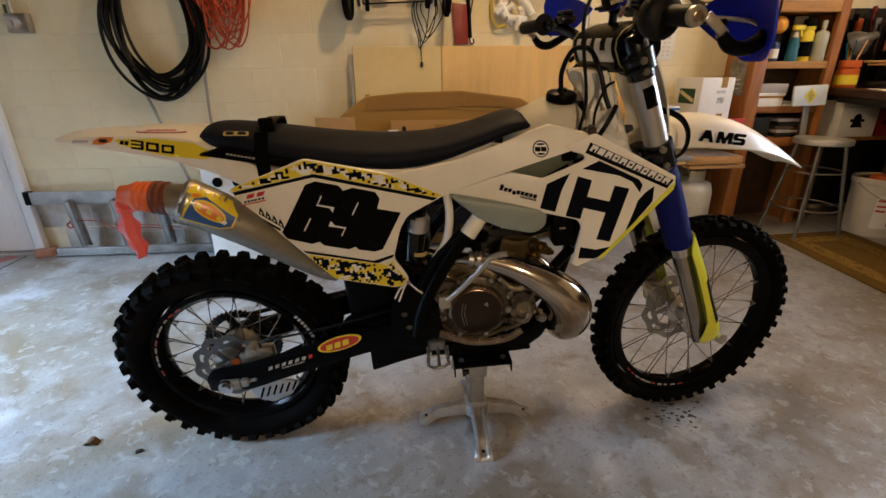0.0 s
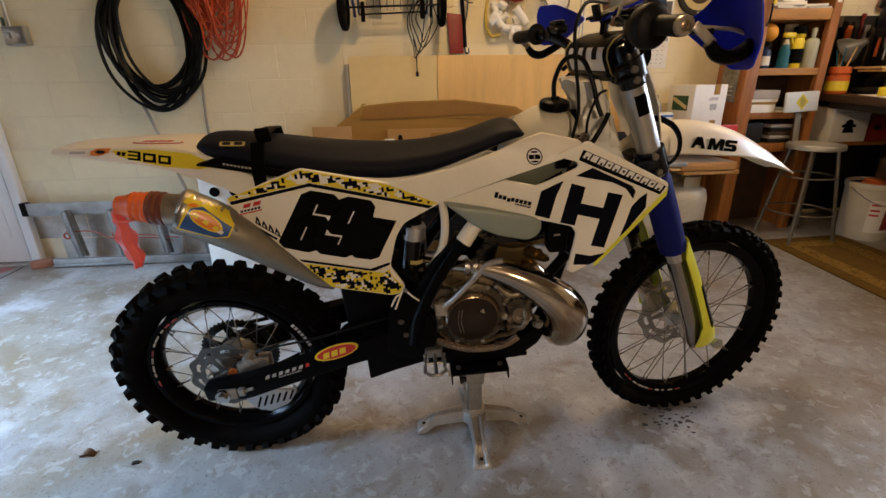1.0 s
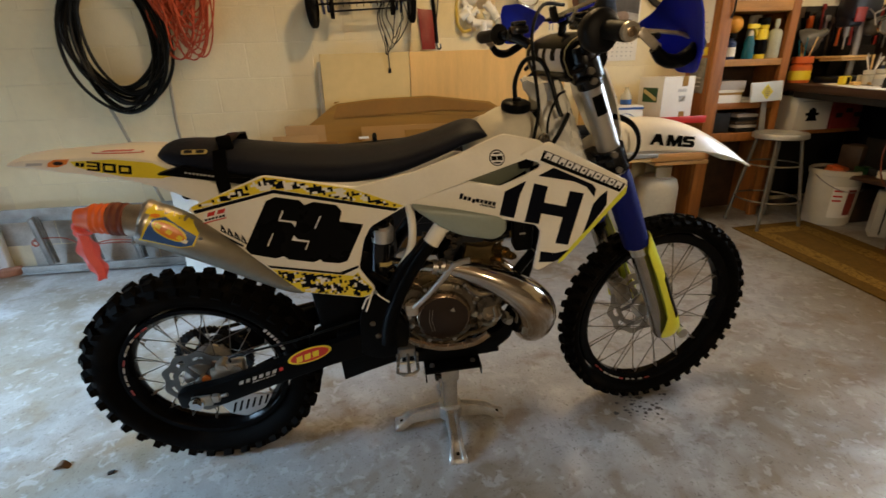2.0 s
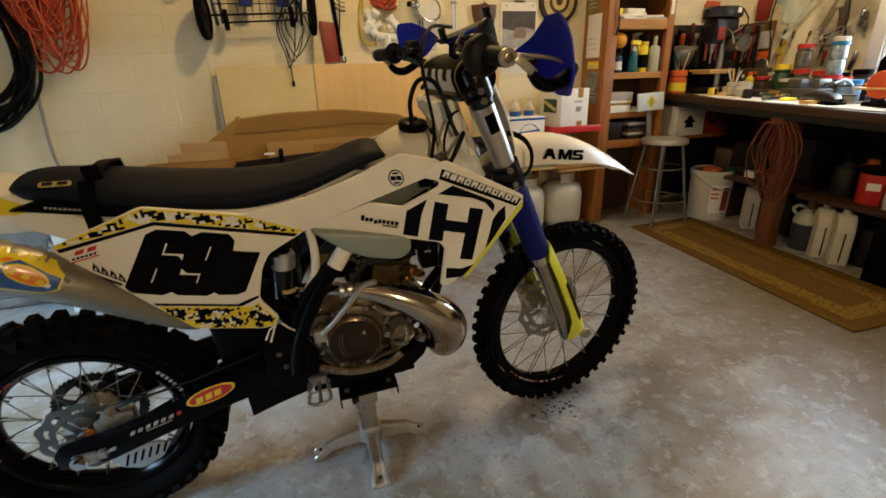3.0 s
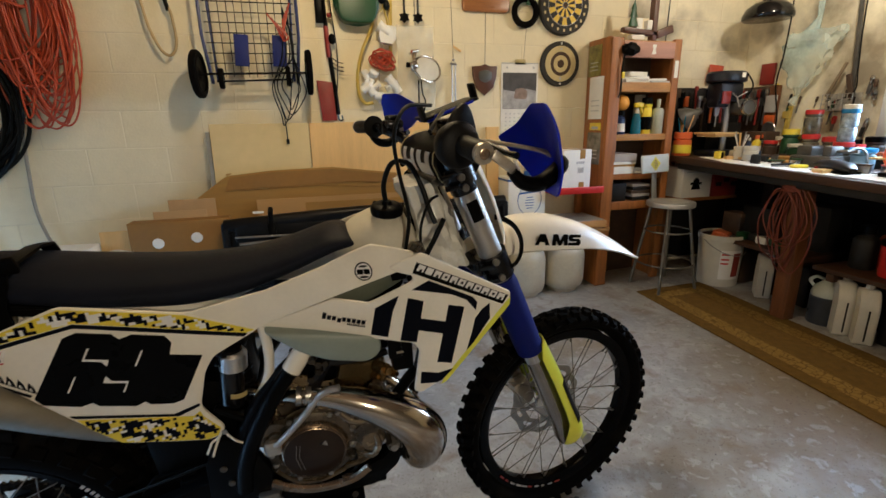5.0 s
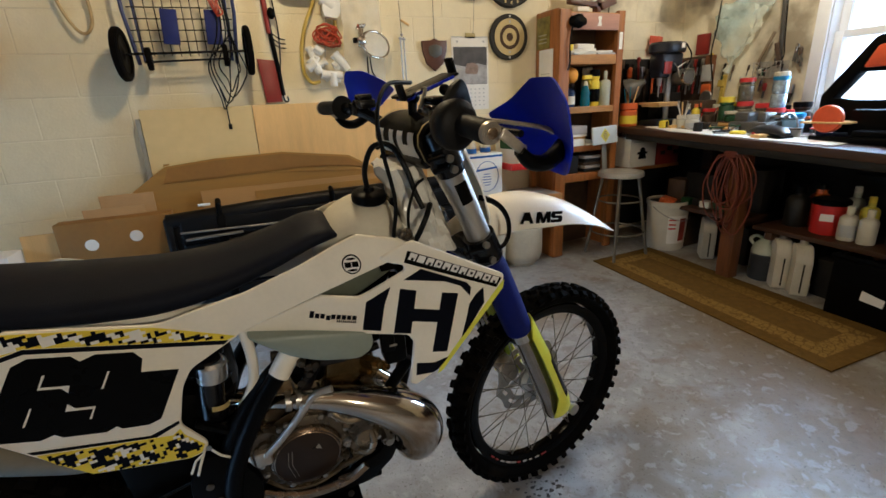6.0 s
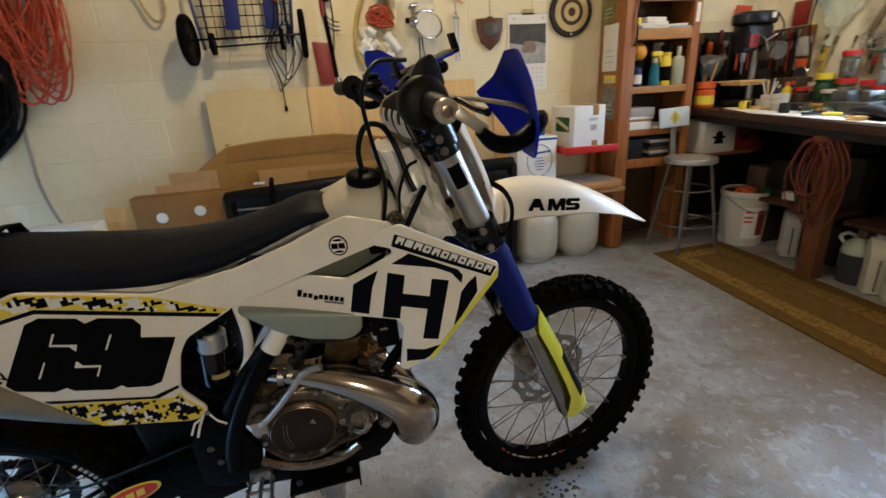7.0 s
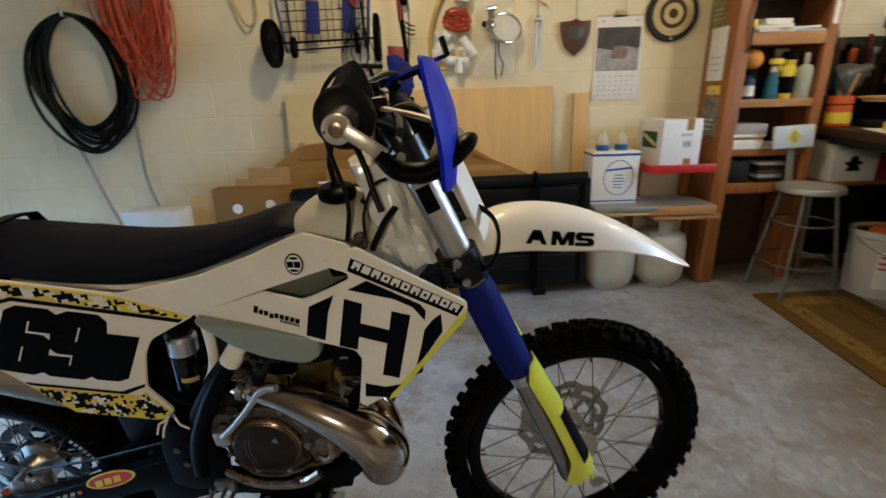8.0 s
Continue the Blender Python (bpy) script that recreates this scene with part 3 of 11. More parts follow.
def build_wheel(bike, name, centre, R, half, rim, n_knob, rows, m, label, rng, hub_r, drive):
    at = m @ Matrix.Translation(centre)
    prof = [(rim - 0.022, -0.014), (rim - 0.024, 0), (rim - 0.022, 0.014), (rim - 0.004, half * 0.5), (rim + 0.010, half * 0.52), (rim + 0.010, half * 0.46),
            (rim, half * 0.40), (rim, -half * 0.40), (rim + 0.010, -half * 0.46), (rim + 0.010, -half * 0.52), (rim - 0.004, -half * 0.5)]
    wheel = part(name, lathe(prof, 72, "y", close=True), RIM_BLACK, bike, label, m=at)
    part("tyre", tyre_mesh(R, half, rim), RUBBER, wheel, "black knobbly off-road tyre", m=at)
    tread(wheel, at, R, half, rim, n_knob, rng, rows)
    hub = lathe([(0.012, -0.075), (0.020, -0.075), (0.022, -0.05), (hub_r, -0.046), (hub_r, -0.036), (hub_r * 0.62, -0.028), (hub_r * 0.55, 0), (hub_r * 0.62, 0.028),
                 (hub_r, 0.036), (hub_r, 0.046), (0.022, 0.05), (0.020, 0.075), (0.012, 0.075)], 28, "y")
    part("hub", hub, mat("dull_polished_hub", (0.66, 0.63, 0.58), 0.3, metal=1.0, var=0.2, scale=30), wheel, "bright polished hub", m=at)
    # spokes, each one a piece, crossing in pairs
    r0, r1 = hub_r * 0.92, rim - 0.02
    for flip in (-1, 1):
        b = join(cyl((r0 * math.sin(flip * 0.9), -0.041, r0 * math.cos(flip * 0.9)), (0, -0.006, r1), 0.0015, seg=6), cyl((0, -0.007, r1 - 0.018), (0, -0.005, r1 + 0.002), 0.0028, seg=6))
        me = bpy.data.meshes.new("spoke")
        b.to_mesh(me)
        b.free()
        me.materials.append(SPOKE_MET)
        me.shade_smooth()
        for k in range(9):
            for side in (0, 1):
                o = new("spoke", me)
                o.parent = wheel
                ang = 2 * math.pi * (k + 0.25 * flip + 0.5 * side) / 9
                o.matrix_basis = at @ Matrix.Rotation(ang, 4, "Y") @ (Matrix.Diagonal((1, -1, 1, 1)) if side else Matrix.Identity(4))
    # rim stickers
    lo, hi = (2.05, 3.35) if drive else (3.75, 4.75)
    for k in range(10):
        a0 = lo + (hi - lo) * k / 10
        part("rim_sticker", ring_sticker(rim - 0.009, rim - 0.004, a0, a0 + (hi - lo) * rng.uniform(0.04, 0.085), -half * 0.5 - 0.004, 4, th=0.0015), WORN_RED if k in (0, 1, 5, 9) else WORN_WHITE, wheel, m=at)
    # pale lettering bars on the tyre wall
    part("sidewall_mark", join(*[ring_sticker(rim + 0.030, rim + 0.039, 0.30 + 0.05 * i, 0.33 + 0.05 * i, -half * 0.86, 3) for i in range(7)]), GREY_VINYL, wheel, m=at)
    # disc: an outer and an inner ring joined by webs, with slots between, and arms to the hub
    def ring(ra, rb, y, th, wave=0.0, lobes=10, n=120):
        rows_ = []
        for k in range(n):
            a = 2 * math.pi * k / n
            u = ra + wave * math.sin(a * lobes)
            v = rb + 0.6 * wave * math.sin(a * lobes)
            rows_.append([Vector((q * math.cos(a), yy, q * math.sin(a))) for q, yy in ((u, y), (u, y + th), (v, y + th), (v, y))])
        return loft(rows_ + [rows_[0]], cap=False)

    def arm(r_in, r_out, w_in, w_out, y, th, a):
        return moved(lean_y(plate([(r_in, -w_in), (r_out, -w_out), (r_out, w_out), (r_in, w_in)], th, 0), lambda x, z: y), Matrix.Rotation(a, 4, "Y"))
    rad, y = (0.112, -0.062) if drive else (0.128, 0.060)
    steel = DISC_MET if drive else DISC_BRIGHT
    part("brake_disc", ring(rad, rad * 0.84, y, 0.003, 0.005), steel, wheel, "wavy slotted steel brake disc", m=at)
    part("disc_ring", ring(rad * 0.745, rad * 0.62, y, 0.003, 0.003), steel, wheel, m=at)
    for k in range(10):
        part("disc_web", arm(rad * 0.72, rad * 0.86, 0.012, 0.015, y, 0.0028, 2 * math.pi * k / 10 + 0.1), steel, wheel, m=at)
    for k in range(5):
        part("disc_arm", arm(0.020, rad * 0.64, 0.010, 0.007, y, 0.0034, 2 * math.pi * k / 5 + 0.4), steel, wheel, m=at)
    if drive:
        N = 50
        rows_ = []
        for k in range(N * 2):
            a = 2 * math.pi * k / (N * 2)
            r = 0.124 if k % 2 else 0.117
            rows_.append([Vector((q * math.cos(a), yy, q * math.sin(a))) for q, yy in ((r, 0.052), (r, 0.058), (0.096, 0.058), (0.096, 0.052))])
        part("sprocket", loft(rows_ + [rows_[0]], cap=False), BLACK_MET, wheel, "black toothed rear sprocket", m=at)
        part("sprocket_ring", ring(0.066, 0.034, 0.052, 0.006, 0.0), BLACK_MET, wheel, m=at)
        for k in range(7):
            part("sprocket_arm", arm(0.060, 0.099, 0.010, 0.014, 0.052, 0.005, 2 * math.pi * k / 7), BLACK_MET, wheel, m=at)
        for k in range(7):
            part("sprocket_bolt", moved(lathe([(0.002, -0.004), (0.006, -0.003), (0.006, 0.002)], 8, "y"), Matrix.Rotation(2 * math.pi * k / 7, 4, "Y") @ Matrix.Translation((0.056, 0.052, 0))), STEEL, wheel, m=at)
    return wheel


def seat_sections():
    rows = [(0.083, 0.700, 0.690, 0.040), (0.098, 0.716, 0.680, 0.066), (0.135, 0.721, 0.668, 0.088), (0.222, 0.709, 0.650, 0.106), (0.365, 0.682, 0.622, 0.116), (0.48, 0.668, 0.600, 0.114),
            (0.56, 0.663, 0.592, 0.109), (0.66, 0.665, 0.602, 0.100), (0.75, 0.680, 0.628, 0.092), (0.83, 0.702, 0.655, 0.084), (0.868, 0.700, 0.664, 0.078), (0.888, 0.684, 0.668, 0.070)]
    q = smooth_path(rows, 4)
    out = []
    for x, top, bot, w in q:
        sec = []
        for k in range(24):
            a = 2 * math.pi * k / 24
            c, s = math.cos(a), math.sin(a)
            y = w * math.copysign(abs(c) ** 0.6, c) * (1.0 if s < 0 else 1 - 0.56 * s**2)
            z = (top + bot) / 2 + (top - bot) / 2 * math.copysign(abs(s) ** (0.6 if s < 0 else 0.8), s)
            sec.append((x, y, z))
        out.append(sec)
    return out


def shell(stations, th=0.004, n=14, curl=1.0):
    """An arched mudguard shell; stations of x, top z, half width, side drop."""
    out = []
    for x, top, w, drop in smooth_path(stations, 5):
        outer, inner = [], []
        for k in range(n + 1):
            s = -1 + 2 * k / n
            y = w * s
            z = top - drop * abs(s) ** 3.2
            outer.append((x, y, z))
            inner.append((x, y * (1 - th / max(w, 0.01)), z - th))
        out.append(outer + inner[::-1])
    return loft(out)


def build_bike(m):
    rng = random.Random(4)
    bike = thing("motorcycle", "white and yellow off-road motorcycle with knobbly tyres on a lift stand", "motorcycle", m)
    P = lambda name, bm, material, parent=bike, label="", **kw: part(name, bm, material, parent, label, **kw)

    # wheels
    rear_rows = [(-0.024, 0.0, 0.034, 0.030, 0.014, 0.0), (0.024, 0.0, 0.034, 0.030, 0.014, 0.5), (-0.054, 0.75, 0.026, 0.028, 0.015, 0.25), (0.054, -0.75, 0.026, 0.028, 0.015, 0.25)]
    front_rows = [(-0.014, 0.1, 0.020, 0.024, 0.012, 0.0), (0.014, -0.1, 0.020, 0.024, 0.012, 0.5), (-0.033, 0.7, 0.018, 0.022, 0.012, 0.25), (0.033, -0.7, 0.018, 0.022, 0.012, 0.25)]
    rear = build_wheel(bike, "rear_wheel", (-0.008, 0, 0.006), 0.350, 0.068, 0.236, 36, rear_rows, Matrix.Identity(4), "spoked rear wheel with a black rim", rng, 0.060, True)
    front = build_wheel(bike, "front_wheel", (1.466, 0, 0), 0.345, 0.044, 0.276, 46, front_rows, STEER, "spoked front wheel with a black rim", rng, 0.050, False)

    # swingarm
    arm = [(-0.058, -0.028), (-0.058, 0.026), (-0.03, 0.036), (0.07, 0.048), (0.40, 0.135), (0.57, 0.180), (0.585, 0.14), (0.57, 0.095), (0.40, 0.062), (0.20, 0.008), (0.06, -0.034)]
    sw = P("swingarm", join(lean_y(plate(rounded(arm, 0.012), 0.028, 0.006), lambda x, z: -0.132), lean_y(plate(rounded(arm, 0.012), 0.028, 0.006), lambda x, z: 0.104), span(0.42, 0.56, -0.11, 0.11, 0.09, 0.16, 0.02)), BLACK_PL, label="black swingarm with a red oval sticker")
    oval = [(0.342 + 0.066 * math.cos(a) * 0.966 - 0.023 * math.sin(a) * 0.26, 0.112 + 0.066 * math.cos(a) * 0.26 + 0.023 * math.sin(a)) for a in np.linspace(0, 2 * math.pi, 32, endpoint=False)]
    side = lambda x, z: -0.132
    P("oval_sticker", decal(oval, side), YELLOW, sw, "yellow-rimmed red oval sticker")
    P("oval_sticker_field", decal([(0.342 + (x - 0.342) * 0.88, 0.112 + (z - 0.112) * 0.82) for x, z in oval], side, 0.0022), RED_VINYL, sw)
    P("oval_mark", bars(side, (0.302, 0.090), (0.374, 0.110), 0.018, 3, 0.3, 0.25, 0.0032), YELLOW, sw)
    for k in range(6):
        P("swingarm_mark", bars(side, (0.125 + 0.02 * k, 0.036 + 0.00517 * k), (0.145 + 0.02 * k, 0.04117 + 0.00517 * k), 0.0105, 1, 0.35, 0.42), WORN_WHITE, sw)
    P("swingarm_small_mark", bars(side, (0.165, 0.038), (0.235, 0.056), 0.003, 9, 0.2, 0.35), WORN_WHITE, sw)
    P("swingarm_mark_end", bars(side, (0.247, 0.0675), (0.259, 0.0706), 0.0105, 1, 0.35, 0.1), RED_VINYL, sw)
    ax = P("rear_axle", join(cyl((0, -0.150, 0), (0, 0.145, 0), 0.011), lathe([(0.010, -0.006), (0.018, -0.006), (0.018, 0.006), (0.010, 0.006)], 6, "y")), STEEL)
    P("axle_nut", moved(join(lathe([(0.009, 0), (0.021, 0), (0.021, 0.010), (0.009, 0.010)], 20, "y"), lathe([(0.007, -0.008), (0.014, -0.008), (0.014, 0), (0.007, 0)], 6, "y")), Matrix.Translation((0, -0.152, 0))), CHROME, ax)
    P("axle_block", join(box(0.055, 0.012, 0.036, (0.012, -0.139, 0.0), 0.004), box(0.020, 0.02, 0.024, (0.052, -0.136, 0.004), 0.003), cyl((0.05, -0.136, 0.004), (0.085, -0.136, 0.01), 0.005)), WORN_ALU, sw)
    P("rear_caliper", join(box(0.085, 0.036, 0.050, (0.095, -0.078, 0.062), 0.012), box(0.05, 0.02, 0.06, (0.06, -0.086, 0.04), 0.008), cyl((0.075, -0.10, 0.075), (0.075, -0.06, 0.075), 0.016), cyl((0.115, -0.10, 0.065), (0.115, -0.06, 0.065), 0.016)), WORN_ALU, label="worn alloy rear brake caliper")
    P("rear_brake_hose", curve_tube([(0.10, -0.085, 0.085), (0.12, -0.09, 0.11), (0.30, -0.10, 0.145), (0.5, -0.10, 0.19)], 0.0035, 8), BLACK_HOSE)
    fin = [(0.03, -0.045), (0.055, -0.10), (0.10, -0.120), (0.16, -0.095), (0.195, -0.045), (0.12, -0.03)]
    guard = P("disc_guard", lean_y(plate(rounded(fin, 0.01), 0.006, 0.0015), lambda x, z: -0.100), ALU, label="finned aluminium disc guard")
    P("guard_slot", join(*[lean_y(plate([(0.062 + 0.020 * i, -0.098 + 0.004 * i), (0.069 + 0.020 * i, -0.098 + 0.004 * i), (0.086 + 0.020 * i, -0.058 + 0.003 * i), (0.079 + 0.020 * i, -0.058 + 0.003 * i)], 0.002, 0), lambda x, z: -0.1012) for i in range(6)]), BLACK_PL, guard)
    P("axle_orange_spacer", moved(lathe([(0.008, -0.004), (0.013, -0.004), (0.013, 0.004), (0.008, 0.004)], 18, "y"), Matrix.Translation((0.02, -0.09, 0.038))), RUSTY)
    # chain
    P("chain", tube([(0.0, 0.055, 0.105), (0.30, 0.06, 0.155), (0.60, 0.06, 0.205), (0.63, 0.06, 0.18), (0.60, 0.06, 0.155), (0.3, 0.055, 0.02), (0.0, 0.055, -0.105)], 0.0065, 6), BLACK_MET, label="dark drive chain")
    P("chain_guide", lean_y(plate(rounded([(0.424, -0.004), (0.424, 0.07), (0.50, 0.095), (0.60, 0.09), (0.60, 0.045), (0.50, 0.02)], 0.008), 0.03, 0.004), lambda x, z: -0.13), BLACK_PL)

    # seat, tail and strap
    seat = P("seat", loft(seat_sections()), SEAT, label="long dark blue-black seat with a textured cover", angle=60)
    P("seat_badge", moved(plate(rounded([(-0.028, -0.009), (0.028, -0.009), (0.028, 0.009), (-0.028, 0.009)], 0.006), 0.001, 0), pose(0.185, -0.077, 0.7075, -70, 6, 8)), GOLD, seat)
    for dx in (-0.013, 0.013):
        P("seat_badge_core", moved(plate(rounded([(dx - 0.009, -0.0055), (dx + 0.009, -0.0055), (dx + 0.009, 0.0055), (dx - 0.009, 0.0055)], 0.003), 0.001, 0), pose(0.185, -0.0774, 0.7087, -70, 6, 8)), SEAT, seat)
    strap = []
    for x in (0.232, 0.262):
        strap.append([(x + 0.10 * (0.73 - z) * -0.4, y, z) for y, z in ((-0.118, 0.60), (-0.121, 0.655), (-0.091, 0.709), (-0.044, 0.719), (0.044, 0.719), (0.091, 0.709), (0.121, 0.655), (0.118, 0.60),
                                    (0.114, 0.60), (0.116, 0.654), (0.088, 0.704), (0.043, 0.713), (-0.043, 0.713), (-0.088, 0.704), (-0.116, 0.654), (-0.114, 0.60))])
    P("seat_strap", loft(strap), BLACK_PL, seat, "black webbing strap round the seat")
    P("strap_tail", box(0.034, 0.012, 0.035, (0.262, -0.086, 0.724), 0.004, (20, 0, 10)), BLACK_PL, seat)
    tail = []
    for x, top, bot, w in smooth_path([(-0.244, 0.716, 0.708, 0.050), (-0.20, 0.719, 0.701, 0.056), (-0.11, 0.719, 0.683, 0.066), (0.0, 0.716, 0.663, 0.080), (0.08, 0.706, 0.637, 0.090), (0.15, 0.680, 0.605, 0.102), (0.215, 0.640, 0.572, 0.112), (0.27, 0.60, 0.545, 0.115)], 4):
        tail.append([(x, -w, bot), (x, -w * 1.0, bot + 0.3 * (top - bot)), (x, -w * 0.86, bot + 0.88 * (top - bot)), (x, -w * 0.72, top - 0.002), (x, 0, top), (x, w * 0.72, top - 0.002), (x, w * 0.86, bot + 0.88 * (top - bot)), (x, w, bot + 0.3 * (top - bot)), (x, w, bot), (x, w * 0.9, bot + 0.004), (x, 0, top - 0.016), (x, -w * 0.9, bot + 0.004)])
    tail_bm = loft(tail)
    tail_tree = BVHTree.FromBMesh(tail_bm)
    fen = P("rear_mudguard", tail_bm, WHITE_PL, label="white rear mudguard with yellow and white stickers", angle=30)
    # stickers on the tail's side
    P("tail_sticker", wrap_decal([(-0.100, 0.708), (0.0, 0.706), (0.085, 0.692), (0.145, 0.662), (0.10, 0.656), (0.022, 0.666), (-0.05, 0.684), (-0.088, 0.696)], tail_tree, 0.0014), YELLOW, fen, "yellow sticker with dark bars")
    for k, (x, z, w, hh) in enumerate(((-0.082, 0.7005, 0.009, 0.008), (-0.071, 0.699, 0.009, 0.008), (-0.046, 0.6945, 0.030, 0.019), (-0.011, 0.688, 0.030, 0.019), (0.024, 0.682, 0.029, 0.018))):
        def slab(u0, u1, v0, v1):
            return [(x + u * w + 0.003 * v, z + v * hh - 0.15 * u * w) for u, v in ((u0, v0), (u1, v0), (u1, v1), (u0, v1))]

        P("tail_mark", wrap_decal(slab(-0.5, 0.5, -0.5, 0.5), tail_tree, 0.0026), NAVY, fen)
        if k == 2:
            for v in (0.09, -0.31):
                P("tail_mark_gap", wrap_decal(slab(-0.5, 0.28, v, v + 0.20), tail_tree, 0.0036), YELLOW, fen)
        elif k > 2:
            P("tail_mark_gap", wrap_decal(slab(-0.28, 0.28, -0.24, 0.24), tail_tree, 0.0036), YELLOW, fen)
    P("tail_badge", wrap_decal([(-0.150, 0.708), (-0.135, 0.714), (-0.100, 0.713), (-0.108, 0.703), (-0.13, 0.698), (-0.152, 0.700)], tail_tree, 0.0014), ORANGE_VINYL, fen, "orange and brown badge")
    P("tail_badge_core", wrap_decal(ellipse(-0.126, 0.706, 0.012, 0.004, -3, 14), tail_tree, 0.0024), BRONZE, fen)
    P("tail_end_mark", wrap_decal([(-0.200, 0.706), (-0.162, 0.704), (-0.162, 0.709), (-0.198, 0.711)], tail_tree, 0.0014), GREY_VINYL, fen)
    def top_decal(outline, lift):
        bm = plate(outline, 0.0008, 0)
        bmesh.ops.triangulate(bm, faces=bm.faces[:])
        for v in bm.verts:
            hit = tail_tree.ray_cast(Vector((v.co.x, v.co.z, 1.0)), Vector((0, 0, -1)))[0]
            v.co = (v.co.x, v.co.z, (hit.z if hit else 0.71) + lift + v.co.y)
        bmesh.ops.recalc_face_normals(bm, faces=bm.faces[:])
        return bm

    P("tail_top_sticker", top_decal(ellipse(-0.002, -0.036, 0.060, 0.0165, -3), 0.0006), RED_VINYL, fen, "red-rimmed oval sticker")
    P("tail_top_field", top_decal(ellipse(-0.002, -0.036, 0.055, 0.0130, -3), 0.0018), WHITE_VINYL, fen)
    for k in range(4):
        x = -0.036 + 0.018 * k
        P("tail_top_mark", top_decal([(x, -0.042), (x + 0.013, -0.042), (x + 0.016, -0.031), (x + 0.003, -0.031)], 0.0030), RED_VINYL, fen)
    P("subframe_cover", lean_y(plate(rounded([(0.10, 0.672), (0.16, 0.684), (0.33, 0.640), (0.31, 0.622), (0.20, 0.648)], 0.006), 0.02, 0.003), lambda x, z: -0.112), BLACK_PL)
    for k in range(9):
        P("cover_mark", lean_y(plate([(0.165 + 0.008 * k, 0.668 - 0.002 * k), (0.170 + 0.008 * k, 0.667 - 0.002 * k), (0.170 + 0.008 * k, 0.671 - 0.002 * k), (0.165 + 0.008 * k, 0.672 - 0.002 * k)], 0.001, 0), lambda x, z: -0.1134), GREY_VINYL)

    # number panel with its stickers
    outline = [(0.166, 0.600), (0.345, 0.657), (0.445, 0.628), (0.540, 0.600), (0.668, 0.534), (0.569, 0.490), (0.547, 0.456), (0.523, 0.374), (0.558, 0.308), (0.548, 0.288), (0.520, 0.284), (0.368, 0.333), (0.178, 0.582)]
    for sgn in (1, -1):
        bm = lean_y(plate(rounded(outline, 0.012), 0.006, 0.003), panel_y)
        if sgn < 0:
            bm.transform(Matrix.Diagonal((1, -1, 1, 1)))
            bmesh.ops.reverse_faces(bm, faces=bm.faces[:])
        pan = P("number_panel", bm, WHITE_PL, label="white side panel with digital camouflage stickers" if sgn > 0 else "white side panel")
        if sgn > 0:
            right_panel = pan
    number = [(0.338, 0.595), (0.361, 0.602), (0.413, 0.586), (0.422, 0.572), (0.445, 0.577), (0.496, 0.561), (0.505, 0.543), (0.496, 0.517), (0.552, 0.500), (0.498, 0.405), (0.477, 0.401), (0.438, 0.412), (0.431, 0.421), (0.414, 0.416), (0.356, 0.435), (0.347, 0.446), (0.327, 0.443), (0.272, 0.465), (0.264, 0.482)]
    P("number_sticker", decal(number, panel_y, 0.0014), BLACK_VINYL, right_panel, "large black race number 69")
    for o in ([(0.369, 0.566), (0.3725, 0.565), (0.3595, 0.5445), (0.396, 0.533), (0.390, 0.520), (0.384, 0.5325), (0.355, 0.542)], [(0.335, 0.512), (0.3375, 0.5115), (0.318, 0.480), (0.315, 0.481)],
              [(0.4515, 0.539), (0.4545, 0.538), (0.4365, 0.508), (0.4335, 0.509)], [(0.382, 0.499), (0.389, 0.486), (0.416, 0.4775), (0.4035, 0.455), (0.4005, 0.456), (0.4115, 0.4745), (0.375, 0.486)]):
        P("number_slit", decal(o, panel_y, 0.0026), WHITE_VINYL, right_panel)

    def camo(poly):
        P("camo_base", decal(poly, panel_y, 0.0012), YELLOW, right_panel, "yellow sticker with digital camouflage")
        s = 0.0060
        for mt, thresh, seed_off in ((WHITE_VINYL, 0.12, 7.3), (NAVY, 0.02, 0.0)):
            x0, x1 = min(p[0] for p in poly), max(p[0] for p in poly)
            z0, z1 = min(p[1] for p in poly), max(p[1] for p in poly)
            bm = bmesh.new()
            for i in range(int((x1 - x0) / s)):
                for j in range(int((z1 - z0) / s)):
                    cx, cz = x0 + (i + 0.5) * s, z0 + (j + 0.5) * s
                    v = noise.noise(Vector((cx * 42 + seed_off, cz * 55, seed_off))) + 0.35 * rng.uniform(-1, 1)
                    if v > thresh and all(inside((cx + a * s * 0.5, cz + b * s * 0.5), poly) for a in (-1, 1) for b in (-1, 1)):
                        o = [(cx - s / 2, cz - s / 2), (cx + s / 2, cz - s / 2), (cx + s / 2, cz + s / 2), (cx - s / 2, cz + s / 2)]
                        y = 0.0026 if mt is NAVY else 0.0022
                        vs = [bm.verts.new((u, panel_y(u, w) - y, w)) for u, w in o]
                        bm.faces.new(vs)
            bmesh.ops.remove_doubles(bm, verts=bm.verts[:], dist=1e-5)
            P("camo_pattern", bm, mt, right_panel)["kind"] = "stuff"

    camo([(0.176, 0.604), (0.347, 0.653), (0.445, 0.625), (0.538, 0.597), (0.658, 0.534), (0.640, 0.531), (0.362, 0.6215), (0.345, 0.619), (0.178, 0.5965)])
    camo([(0.312, 0.414), (0.505, 0.357), (0.520, 0.366), (0.523, 0.350), (0.550, 0.309), (0.542, 0.292), (0.520, 0.288), (0.369, 0.336), (0.330, 0.384)])
